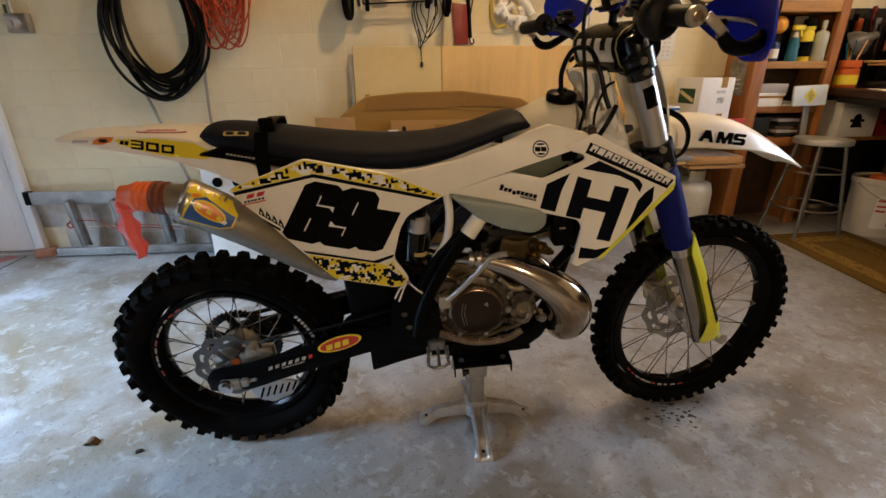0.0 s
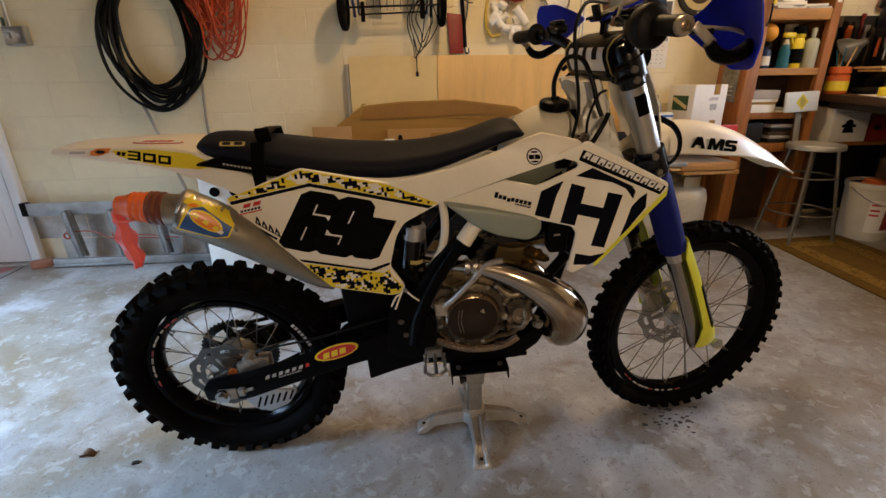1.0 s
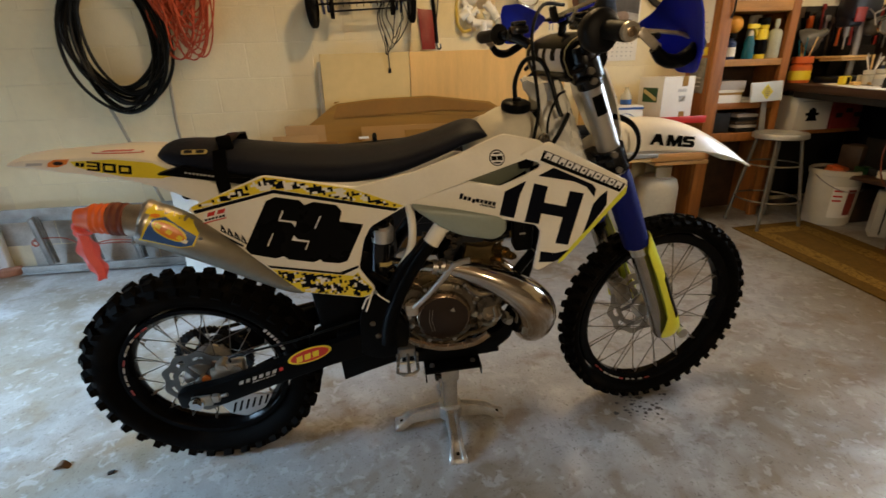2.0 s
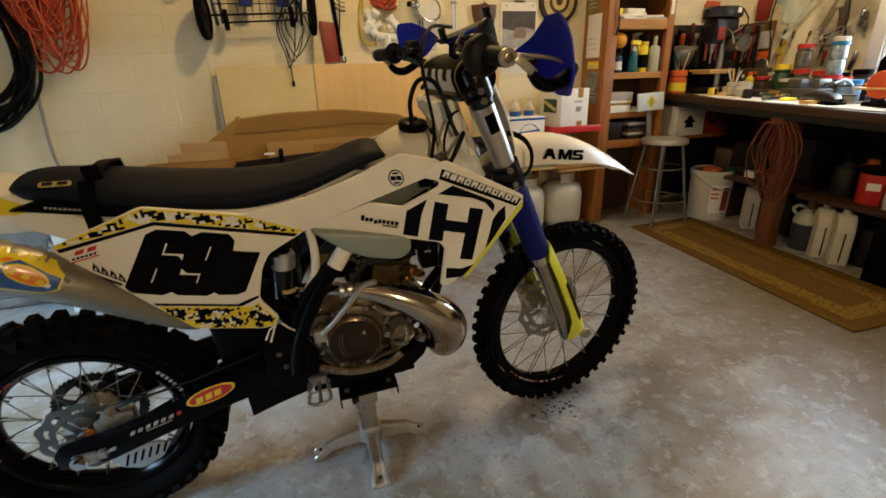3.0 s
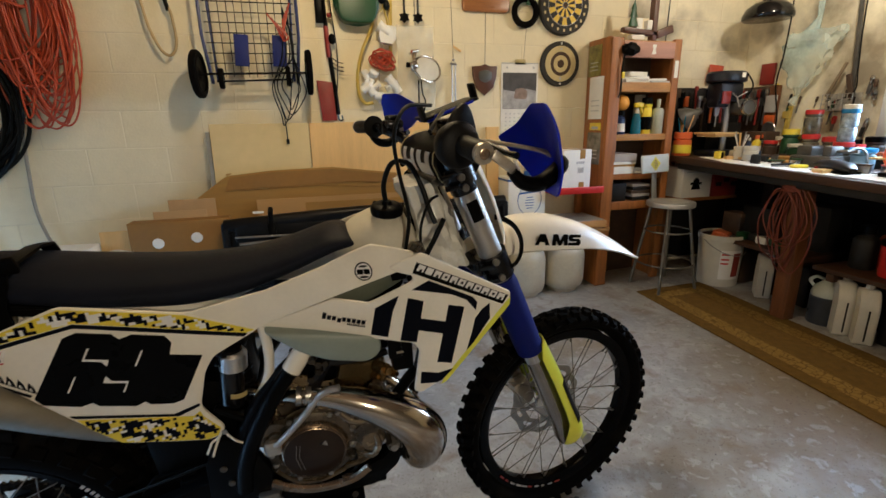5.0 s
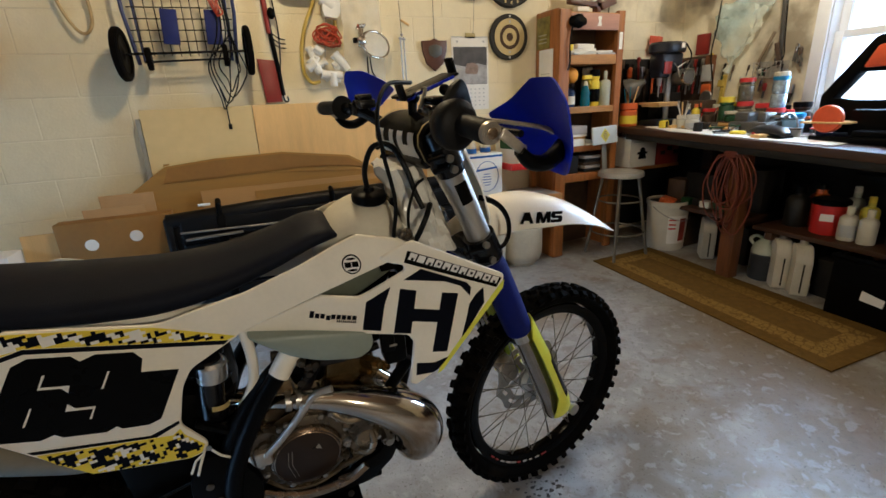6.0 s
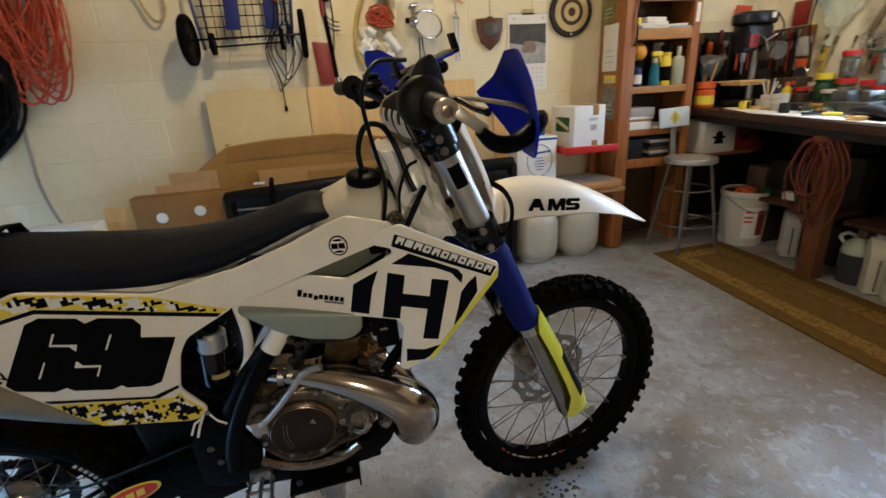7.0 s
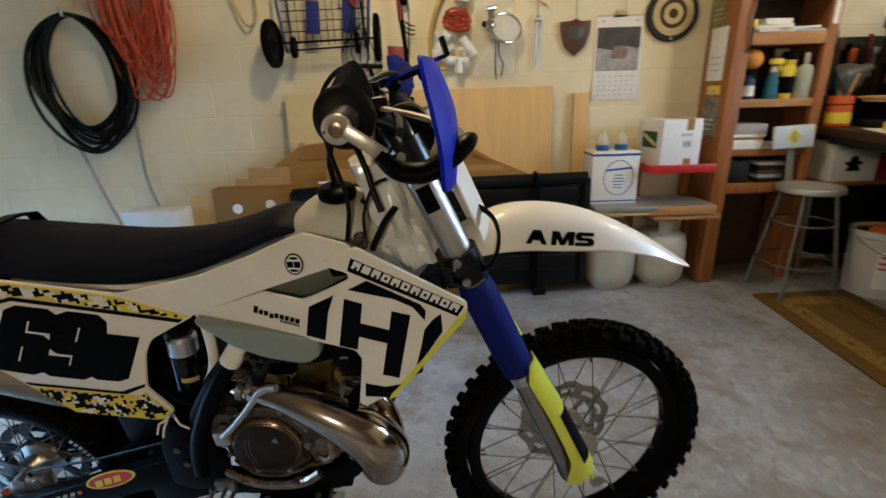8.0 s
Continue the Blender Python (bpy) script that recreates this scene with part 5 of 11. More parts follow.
    for px, py, pz, rr in ((0.918, -0.088, 0.350, 0.016), (0.938, -0.080, 0.332, 0.012), (0.905, -0.070, 0.318, 0.013)):
        P("head_fitting", join(cyl((px - 0.012, py + 0.02, pz - 0.004), (px + 0.008, py - 0.014, pz + 0.004), rr, seg=16), cyl((px + 0.006, py - 0.012, pz + 0.003), (px + 0.013, py - 0.024, pz + 0.006), rr * 0.62, seg=6)), OLD_BRASS, eng)
    lug = random.Random(9)
    for k in range(16):
        lx, lz = 0.815 + 0.115 * lug.random(), 0.135 + 0.16 * lug.random()
        lr, ld = lug.uniform(0.006, 0.015), lug.uniform(0.010, 0.030)
        P("case_lug", join(moved(lathe([(0.002, -ld), (lr * 0.8, -ld), (lr, -ld * 0.8), (lr, 0.02), (0.002, 0.02)], 14, "y"), Matrix.Translation((lx, -0.112, lz))), moved(lathe([(0.001, -0.005), (lr * 0.5, -0.005), (lr * 0.5, 0.0), (0.001, 0.0)], 6, "y"), Matrix.Translation((lx, -0.112 - ld, lz)))), (OILY, CAST, STEEL, OILY)[k % 4], eng)
    P("oil_line", curve_tube([(0.80, -0.125, 0.285), (0.835, -0.148, 0.262), (0.875, -0.150, 0.262), (0.905, -0.14, 0.245)], 0.010, 10), OILY, eng)
    P("pump_pipe", curve_tube([(0.835, -0.128, 0.150), (0.868, -0.150, 0.150), (0.885, -0.150, 0.175), (0.882, -0.14, 0.205)], 0.0085, 10), OILY, eng)
    for bx_, bz_ in ((0.762, 0.432), (0.778, 0.452), (0.752, 0.462)):
        P("stay_bolt", moved(lathe([(0.002, -0.008), (0.0065, -0.008), (0.0095, -0.003), (0.0095, 0.004), (0.002, 0.004)], 14, "y"), Matrix.Translation((bx_ + 0.012, -0.149, bz_ - 0.012))), CAST, eng)
    P("carburettor", join(box(0.08, 0.08, 0.09, (0.775, -0.02, 0.36), 0.02), cyl((0.70, -0.02, 0.37), (0.84, -0.02, 0.35), 0.034), tube([(0.78, -0.07, 0.39), (0.83, -0.10, 0.42), (0.88, -0.12, 0.41), (0.93, -0.12, 0.42)], 0.009)), BLACK_PL, eng)
    P("coolant_hose", join(curve_tube([(0.86, -0.115, 0.215), (0.91, -0.125, 0.24), (0.95, -0.12, 0.30), (1.0, -0.12, 0.36)], 0.014, 10), curve_tube([(0.90, -0.06, 0.40), (0.95, -0.10, 0.44), (1.0, -0.12, 0.50)], 0.013, 10), curve_tube([(0.80, -0.10, 0.28), (0.86, -0.14, 0.27), (0.91, -0.14, 0.26)], 0.008, 8)), BLACK_PL, eng)
    P("brake_pedal", join(curve_tube([(0.630, -0.145, 0.128), (0.67, -0.158, 0.116), (0.72, -0.166, 0.104), (0.78, -0.172, 0.106), (0.822, -0.176, 0.118), (0.856, -0.176, 0.140)], 0.0085, 8, flat=1.3), box(0.034, 0.022, 0.012, (0.806, -0.174, 0.116), 0.003)), COVER_RIM, eng, "bent aluminium brake pedal")
    P("skid_plate", join(lean_y(plate(rounded([(0.60, 0.035), (0.62, 0.065), (0.80, 0.07), (0.90, 0.105), (0.965, 0.20), (0.985, 0.19), (0.93, 0.07), (0.87, 0.022), (0.66, 0.022)], 0.01), 0.012, 0.003), lambda x, z: -0.125), span(0.60, 0.90, -0.12, 0.12, 0.018, 0.034, 0.006)), BLACK_PL, eng, "black skid plate")

    # exhaust
    pipe = [(0.885, -0.02, 0.30, 0.021), (0.93, -0.03, 0.27, 0.022), (0.985, -0.04, 0.20, 0.026), (1.0, -0.06, 0.13, 0.034), (0.985, -0.10, 0.105, 0.044), (0.992, -0.140, 0.128, 0.053), (0.999, -0.155, 0.175, 0.058), (0.978, -0.165, 0.228, 0.055), (0.930, -0.167, 0.276, 0.046), (0.868, -0.162, 0.315, 0.036), (0.80, -0.152, 0.343, 0.026), (0.735, -0.142, 0.357, 0.018), (0.67, -0.112, 0.352, 0.0145), (0.60, -0.065, 0.345, 0.014), (0.45, -0.07, 0.335, 0.014), (0.352, -0.10, 0.322, 0.017)]
    ex = P("exhaust_pipe", curve_tube(pipe, 0, 28, 8), PIPE_MET, label="polished expansion chamber exhaust with heat colours", angle=80)
    seam = [(0.935, -0.15, 0.322), (0.985, -0.16, 0.285), (1.030, -0.16, 0.235), (1.053, -0.155, 0.18), (1.047, -0.145, 0.13)]
    P("pipe_seam", curve_tube(seam, 0.0022, 6), PIPE_MET, ex)
    P("pipe_ring", join(*[moved(lathe([(0.0165, -0.006), (0.021, -0.006), (0.021, 0.006), (0.0165, 0.006)], 18, "x"), pose(x, -0.142 + 0.1 * (0.735 - x), 0.358, 0, 10, 0)) for x in (0.742, 0.722)]), STEEL, ex)
    P("pipe_mount", join(box(0.03, 0.03, 0.018, (0.925, -0.12, 0.142), 0.004), cyl((0.925, -0.14, 0.142), (0.925, -0.10, 0.142), 0.010)), STEEL, ex)
    can = [(0.366, -0.100, 0.314, 0.014), (0.331, -0.105, 0.340, 0.023), (0.278, -0.122, 0.400, 0.034), (0.220, -0.142, 0.466, 0.043), (0.162, -0.160, 0.524, 0.049), (0.103, -0.173, 0.570, 0.051), (0.076, -0.177, 0.583, 0.0505)]
    can_bm = join(curve_tube(can, 0, 28, 6), tube([(0.105, -0.172, 0.569), (0.078, -0.177, 0.585), (0.076, -0.177, 0.586)], [0.0515, 0.0525, 0.050], 28))
    can_tree = BVHTree.FromBMesh(can_bm)
    can_bm.free()
    cn = P("silencer", curve_tube(can, 0, 28, 6), CAN_MET, label="tapered titanium silencer with a yellow and blue sticker", angle=60)
    P("silencer_end", join(tube([(0.090, -0.174, 0.577), (0.080, -0.176, 0.583), (0.072, -0.178, 0.588), (0.068, -0.178, 0.590), (0.066, -0.179, 0.591)], [0.0520, 0.0535, 0.0530, 0.046, 0.036], 28), tube([(0.075, -0.177, 0.587), (0.050, -0.179, 0.593), (0.030, -0.181, 0.598)], [0.038, 0.036, 0.034], 28)), WORN_ALU, cn)
    for x, y, z in ((0.190, -0.199, 0.540), (0.340, -0.128, 0.345), (0.085, -0.225, 0.596), (0.062, -0.226, 0.558)):
        P("silencer_rivet", moved(lathe([(0.002, 0), (0.005, 0.001), (0.004, 0.004), (0.001, 0.005)], 10, "y"), Matrix.Translation((x, y, z)) @ Matrix.Rotation(math.pi, 4, "X")), STEEL, cn)

    W = lambda o, lift: wrap_decal(o, can_tree, lift, 0.008, -0.23)
    P("silencer_sticker", W([(0.118, 0.640), (0.150, 0.636), (0.156, 0.626), (0.139, 0.610), (0.187, 0.550), (0.174, 0.526), (0.147, 0.528), (0.072, 0.566), (0.095, 0.612)], 0.0014), YELLOW, cn, "yellow sticker with a blue field round the silencer")
    P("silencer_sticker_blue", W([(0.112, 0.604), (0.133, 0.600), (0.182, 0.546), (0.171, 0.529), (0.148, 0.531), (0.082, 0.566)], 0.0024), BLUE_VINYL, cn, "dark blue sticker field")
    P("silencer_oval_rim", W(ellipse(0.137, 0.571, 0.037, 0.0145, -46), 0.0034), YELLOW, cn, "yellow-rimmed orange oval sticker")
    P("silencer_oval_field", W(ellipse(0.137, 0.571, 0.033, 0.0112, -46), 0.0042), ORANGE_VINYL, cn)
    for k in (-1, 0, 1):
        P("silencer_sticker_mark", W([(0.137 + 0.0165 * k + du, 0.571 - 0.0172 * k + dv) for du, dv in ((-0.008, 0.001), (0.0, -0.008), (0.006, -0.002), (-0.001, 0.006))], 0.005), YELLOW, cn)
    P("silencer_small_mark", W([(0.150, 0.546), (0.160, 0.536), (0.166, 0.541), (0.156, 0.552)], 0.0034), WHITE_VINYL, cn)
    P("silencer_badge", W(ellipse(0.134, 0.629, 0.012, 0.006, 15), 0.0026), ORANGE_VINYL, cn)
    P("silencer_plate", W([(0.070, 0.572), (0.080, 0.568), (0.108, 0.612), (0.100, 0.617)], 0.003), STEEL, cn)
    prof = [(0.020, 0.0), (0.031, 0.0), (0.032, 0.018), (0.034, 0.022)]
    for i in range(4):
        prof += [(0.036 - 0.001 * i, 0.026 + 0.013 * i), (0.033 - 0.001 * i, 0.032 + 0.013 * i)]
    prof += [(0.024, 0.082), (0.020, 0.100), (0.012, 0.104)]
    pl = P("exhaust_plug", moved(lathe(prof, 28), pose(0.044, -0.182, 0.597, 0, -80, 2)), ORANGE_RUB, label="orange ribbed rubber exhaust plug with a pink ribbon")
    # the plug's ribbed neck, much darker than the orange body
    P("plug_neck", moved(lathe([(0.0335, -0.001), (0.0372, 0.001), (0.0372, 0.006), (0.0350, 0.010), (0.0378, 0.015), (0.0378, 0.020), (0.0355, 0.024), (0.0375, 0.029), (0.0335, 0.033)], 28), pose(0.044, -0.182, 0.597, 0, -80, 2)), mat("dark_brown_silicone", (0.13, 0.030, 0.010), 0.55, var=0.4, scale=30), pl, "dark brown ribbed neck of the plug")
    rib = []
    for k, (x, y, z, w) in enumerate(smooth_path([(-0.070, -0.192, 0.618, 0.010), (-0.074, -0.195, 0.59, 0.012), (-0.070, -0.197, 0.565, 0.020), (-0.075, -0.196, 0.53, 0.024), (-0.068, -0.197, 0.495, 0.018), (-0.074, -0.196, 0.465, 0.012)], 4)):
        fold = 0.006 * math.sin(k * 1.1)
        rib.append([(x - w, y + fold, z), (x - w * 0.3, y - 0.006, z), (x + w * 0.3, y + 0.006, z), (x + w, y - fold, z), (x + w * 0.3, y + 0.0075, z), (x - w * 0.3, y - 0.0045, z)])
    P("ribbon", loft(rib), PINK_TAPE, pl, "pink plastic ribbon", m=Matrix.Translation((0.018, 0, -0.004)))
    P("ribbon_loop", tube([(-0.060 + 0.022 * math.cos(a), -0.20, 0.600 + 0.016 * math.sin(a)) for a in np.linspace(0, 2 * math.pi, 16, endpoint=False)], 0.004, 6, closed=True), PINK_TAPE, pl, m=Matrix.Translation((0.020, 0, -0.004)))

    # foot pegs
    for s in (-1, 1):
        peg = P("foot_peg", join(tube([(0.595 + dx, s * (0.15 + dy), 0.085) for dx, dy in ((0, 0), (-0.006, 0.075), (0.010, 0.088), (0.036, 0.088), (0.052, 0.075), (0.046, 0))], 0.005, 6, closed=True),
                                 cyl((0.62, s * 0.13, 0.085), (0.62, s * 0.235, 0.085), 0.005, seg=6), cyl((0.592, s * 0.19, 0.085), (0.645, s * 0.19, 0.085), 0.004, seg=6), box(0.05, 0.03, 0.03, (0.618, s * 0.14, 0.088), 0.006),
                                 *[box(0.005, 0.005, 0.012, (0.59 + 0.0115 * i, s * (0.165 + 0.022 * j), 0.092), 0.001) for i in (0, 5) for j in range(4)]), STEEL, label="toothed steel foot peg")

    # front end, turned with the bars
    for s in (-1, 1):
        y = s * 0.108
        leg = P("fork_leg", tube([fork_pt(0.855, y), fork_pt(0.53, y)], [0.0285, 0.0285], 24), FORK_MET, label="satin fork leg with a blue sleeve", m=STEER)
        P("fork_cap", join(tube([fork_pt(z, y) for z in (0.772, 0.775, 0.858, 0.866, 0.868)], [0.0295, 0.0305, 0.0305, 0.026, 0.020], 24), tube([fork_pt(0.866, y), fork_pt(0.874, y)], [0.010, 0.009], 6)), BLACK_MET, leg, m=STEER)
        P("fork_sleeve", tube([fork_pt(z, y) for z in (0.55, 0.53, 0.44, 0.35, 0.327, 0.322)], [0.033, 0.0365, 0.037, 0.036, 0.035, 0.030], 24), BLUE_CLOTH, leg, "blue neoprene fork sleeve", m=STEER)
        P("fork_seal", tube([fork_pt(0.325, y), fork_pt(0.302, y)], [0.033, 0.033], 24), CHROME, leg, m=STEER)
        P("fork_slider", tube([fork_pt(z, y) for z in (0.31, 0.06, 0.01, -0.012)], [0.025, 0.025, 0.030, 0.025], 24), SLIDER, leg, m=STEER)
        P("fork_decal", join(*[loft([[fork_pt(z, y) + Matrix.Rotation(-FORK_RAKE, 3, "Y") @ Vector((0.0292 * math.sin(a), -0.0292 * math.cos(a), 0)) for z in (0.755, 0.708)] + [fork_pt(z, y) + Matrix.Rotation(-FORK_RAKE, 3, "Y") @ Vector((0.0282 * math.sin(a), -0.0282 * math.cos(a), 0)) for z in (0.708, 0.755)] for a in np.linspace(-0.65, 0.30, 9).tolist()])]), BLACK_VINYL, leg, m=STEER)
        # guard: a half shell round the front and outside of the slider, and the lug at the axle
        rot = Matrix.Rotation(-FORK_RAKE, 3, "Y")
        rows_ = []
        for z, r, a0, a1, off in ((0.345, 0.042, 0.6, 1.75, 0.002), (0.31, 0.045, 0.05, 2.1, 0.002), (0.22, 0.044, 0.0, 2.3, 0.010), (0.12, 0.045, 0.0, 2.3, 0.011), (0.07, 0.046, -0.1, 2.3, 0.012), (0.040, 0.050, -0.5, 2.5, 0.012), (0.012, 0.049, -0.8, 2.5, 0.010), (-0.008, 0.034, -0.8, 2.5, 0.008)):
            ring = [fork_pt(z, y, off) + rot @ Vector((r * math.sin(a), s * r * math.cos(a), 0)) for a in np.linspace(a0, a1, 10).tolist()]
            ring += [fork_pt(z, y, off) + rot @ Vector(((r - 0.004) * math.sin(a), s * (r - 0.004) * math.cos(a), 0)) for a in np.linspace(a1, a0, 10).tolist()]
            rows_.append(ring)
        gd = P("fork_guard", loft(rows_), FLUO, leg, "fluorescent yellow fork guard with a navy sticker", m=STEER)
        rows_ = []
        for z, r, a0, a1, off in ((0.20, 0.0465, 0.55, 1.4, 0.0103), (0.12, 0.0472, 0.55, 1.4, 0.011), (0.055, 0.0500, 0.50, 1.3, 0.012)):
            ring = [fork_pt(z, y, off) + rot @ Vector((r * math.sin(a), s * r * math.cos(a), 0)) for a in np.linspace(a0, a1, 8).tolist()]
            ring += [fork_pt(z, y, off) + rot @ Vector(((r - 0.002) * math.sin(a), s * (r - 0.002) * math.cos(a), 0)) for a in np.linspace(a1, a0, 8).tolist()]
            rows_.append(ring)
        P("guard_sticker", loft(rows_), NAVY, leg, m=STEER)
    P("front_axle", join(cyl((1.466, -0.150, 0), (1.466, 0.150, 0), 0.011), moved(lathe([(0.008, -0.004), (0.017, -0.004), (0.017, 0.006), (0.008, 0.006)], 20, "y"), Matrix.Translation((1.466, -0.146, 0)))), ALU, m=STEER)
    P("front_caliper", join(box(0.060, 0.045, 0.095, (1.385, 0.075, 0.055), 0.014, (0, -24, 0)), cyl((1.375, 0.11, 0.075), (1.375, 0.05, 0.075), 0.020), cyl((1.395, 0.11, 0.035), (1.395, 0.05, 0.035), 0.020), box(0.05, 0.02, 0.05, (1.41, 0.095, 0.03), 0.006)), WORN_ALU, label="worn alloy front brake caliper", m=STEER)
    for z, dx, w, name in ((0.812, 0.0, 0.045, "upper_clamp"), (0.588, 0.0, 0.065, "lower_clamp")):
        b = [moved(lathe([(0.0300, -w / 2), (0.0375, -w / 2), (0.0375, w / 2), (0.0300, w / 2)], 24), Matrix.Translation(fork_pt(z, s * 0.108)) @ Matrix.Rotation(-FORK_RAKE, 4, "Y")) for s in (-1, 1)]
        b.append(moved(box(0.055, 0.20, w * 0.7, (0, 0, 0), 0.012), Matrix.Translation(fork_pt(z, 0, -0.02)) @ Matrix.Rotation(-FORK_RAKE, 4, "Y")))
        b += [moved(cyl((-0.045, s * 0.128, h), (-0.020, s * 0.150, h), 0.006, seg=8), Matrix.Translation(fork_pt(z, 0)) @ Matrix.Rotation(-FORK_RAKE, 4, "Y")) for s in (-1, 1) for h in (-w * 0.28, w * 0.28)]
        P(name, join(*b), BLACK_MET, label="black anodised fork clamp", m=STEER)
    for z in (0.815, 0.792, 0.612, 0.572):
        P("clamp_bolt", moved(lathe([(0.003, -0.004), (0.008, -0.004), (0.008, 0.004), (0.003, 0.004)], 12, "y"), Matrix.Translation(fork_pt(z, -0.151, -0.012))), STEEL, m=STEER)
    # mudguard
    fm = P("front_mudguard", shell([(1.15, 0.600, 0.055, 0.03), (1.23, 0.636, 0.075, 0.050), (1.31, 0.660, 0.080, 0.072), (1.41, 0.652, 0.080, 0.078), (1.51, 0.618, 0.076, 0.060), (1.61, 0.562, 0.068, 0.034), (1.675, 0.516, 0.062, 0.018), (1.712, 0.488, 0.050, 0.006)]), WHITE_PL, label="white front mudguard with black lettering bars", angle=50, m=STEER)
    fy = lambda x, z: -(np.interp(x, [1.30, 1.40, 1.50], [0.0825, 0.0825, 0.0790]))
    marks = ([(0.0, 0.0), (0.016, 0.030), (0.032, 0.030), (0.044, 0.0), (0.032, 0.0), (0.030, 0.008), (0.014, 0.008), (0.011, 0.0)],
             [(0.0, 0.0), (0.004, 0.030), (0.018, 0.030), (0.025, 0.013), (0.036, 0.030), (0.051, 0.030), (0.049, 0.0), (0.038, 0.0), (0.037, 0.014), (0.028, 0.0), (0.020, 0.0), (0.013, 0.014), (0.011, 0.0)],
             [(0.0, 0.0), (0.0, 0.008), (0.027, 0.008), (0.027, 0.0115), (0.006, 0.0115), (0.0, 0.017), (0.001, 0.025), (0.007, 0.030), (0.041, 0.030), (0.040, 0.022), (0.015, 0.022), (0.015, 0.0185), (0.035, 0.0185), (0.041, 0.013), (0.041, 0.005), (0.035, 0.0)])
    for k, shape in enumerate(marks):
        x0, z0 = 1.322 + 0.052 * k, 0.602 - 0.010 * k
        P("mudguard_mark", decal([(x0 + u, z0 + v - 0.19 * u) for u, v in shape], fy, 0.0004), BLACK_VINYL, fm, m=STEER)
    # number plate
    plate_rows = [(0.848, 0.045), (0.835, 0.065), (0.78, 0.095), (0.70, 0.105), (0.62, 0.085), (0.575, 0.055)]
    P("number_plate", loft([[fork_pt(z, w * c, 0.092 - 0.036 * c * c + dz) for c in np.linspace(-1, 1, 11).tolist()] + [fork_pt(z, w * c, 0.088 - 0.036 * c * c + dz) for c in np.linspace(1, -1, 11).tolist()] for z, w in plate_rows for dz in (0.0,)]), WHITE_PL, label="pale front number plate", m=STEER)
    # webbing loop over the mudguard
    P("lift_strap", curve_tube([(1.222, -0.128, 0.578), (1.238, -0.131, 0.590), (1.252, -0.127, 0.612), (1.260, -0.112, 0.640), (1.257, -0.088, 0.664), (1.243, -0.062, 0.678), (1.228, -0.045, 0.682)], 0.0085, 8, flat=0.35), BLACK_PL, label="black webbing lift strap", m=STEER)

    # handlebar
    by, by_left, bz, bx = 0.386, 0.352, 0.897, 1.010
    DX, DZ = 0.006, -0.008
    bar_path = [(bx + DX, -by, bz + DZ), (bx + 0.022 + 0.6 * DX, -0.24, bz - 0.002 + 0.6 * DZ), (bx + 0.058 + 0.35 * DX, -0.165, bz - 0.022 + 0.35 * DZ), (bx + 0.096, -0.085, bz - 0.068), (bx + 0.101, -0.05, bz - 0.074), (bx + 0.101, 0.05, bz - 0.074), (bx + 0.096, 0.085, bz - 0.068), (bx + 0.056, 0.165, bz - 0.018), (bx + 0.020, 0.24, bz + 0.002), (bx, by_left, bz)]
    hb = P("handlebar", curve_tube(bar_path, 0.0135, 14), BLACK_MET, label="black handlebar with a padded crossbar cover", m=STEER)
    PX, PZ = 0.094, -0.058
    pad = []
    for y in np.linspace(-0.115, 0.115, 9):
        k = 1 - 0.10 * (abs(y) / 0.115) ** 4
        pad.append([(bx + PX + (u * 0.906 - v * 0.42) * k, y, bz + PZ + (u * 0.42 + v * 0.906) * k) for u, v in squircle(0.054, 0.051, 24, 2.6)])
    pd = P("bar_pad", loft(pad), BLACK_PL, hb, "black and white bar pad with gold edges", angle=70, m=STEER)
    def pad_band(y0, y1, a0, a1, g):
        rows_ = []
        for y in (y0, y1):
            sq = squircle(0.054 * g, 0.051 * g, 96, 2.6)
            sel = [sq[int(i) % 96] for i in np.linspace(a0 / (2 * math.pi) * 96, a1 / (2 * math.pi) * 96, 14)]
            inner = [(u * 0.985, v * 0.985) for u, v in sel[::-1]]
            rows_.append([(bx + PX + u * 0.906 - v * 0.42, y, bz + PZ + u * 0.42 + v * 0.906) for u, v in sel + inner])
        return loft(rows_)
    P("pad_trim", pad_band(-0.107, -0.102, 0.0, 6.2, 1.01), GOLD, hb, m=STEER)
    P("pad_trim", pad_band(0.102, 0.107, 0.0, 6.2, 1.01), GOLD, hb, m=STEER)
    for y0, y1, a0, a1 in ((-0.085, -0.060, 2.3, 3.9), (-0.060, -0.035, 2.9, 3.3), (-0.035, -0.010, 2.3, 3.9), (0.01, 0.03, 2.3, 3.9), (0.03, 0.06, 2.9, 3.3), (0.06, 0.08, 2.3, 3.9)):
        P("pad_mark", pad_band(y0, y1, a0, a1, 1.012), WHITE_VINYL, hb, m=STEER)
    P("bar_clamp", join(*[box(0.045, 0.028, 0.06, (bx + 0.101, s * 0.05, bz - 0.088), 0.008, (0, -24, 0)) for s in (-1, 1)]), BLACK_MET, hb, m=STEER)
    for s in (-1, 1):
        ex, ez = (bx + DX, bz + DZ) if s < 0 else (bx, bz)
        tip = Vector((ex, -by if s < 0 else by_left, ez))
        inn = Vector((bx + 0.013 + 0.6 * (ex - bx), -0.275 if s < 0 else 0.235, bz + 0.004 + 0.6 * (ez - bz)))
        gr = P("grip", join(tube([tip, tip.lerp(inn, 0.03), tip.lerp(inn, 0.5), inn], [0.0165, 0.0180, 0.0172, 0.0180], 18), tube([inn.lerp(tip, 0.05), inn.lerp(tip, 0.01), inn], [0.018, 0.029, 0.029], 20)), DARK_RUB, hb, "black rubber grip", m=STEER)
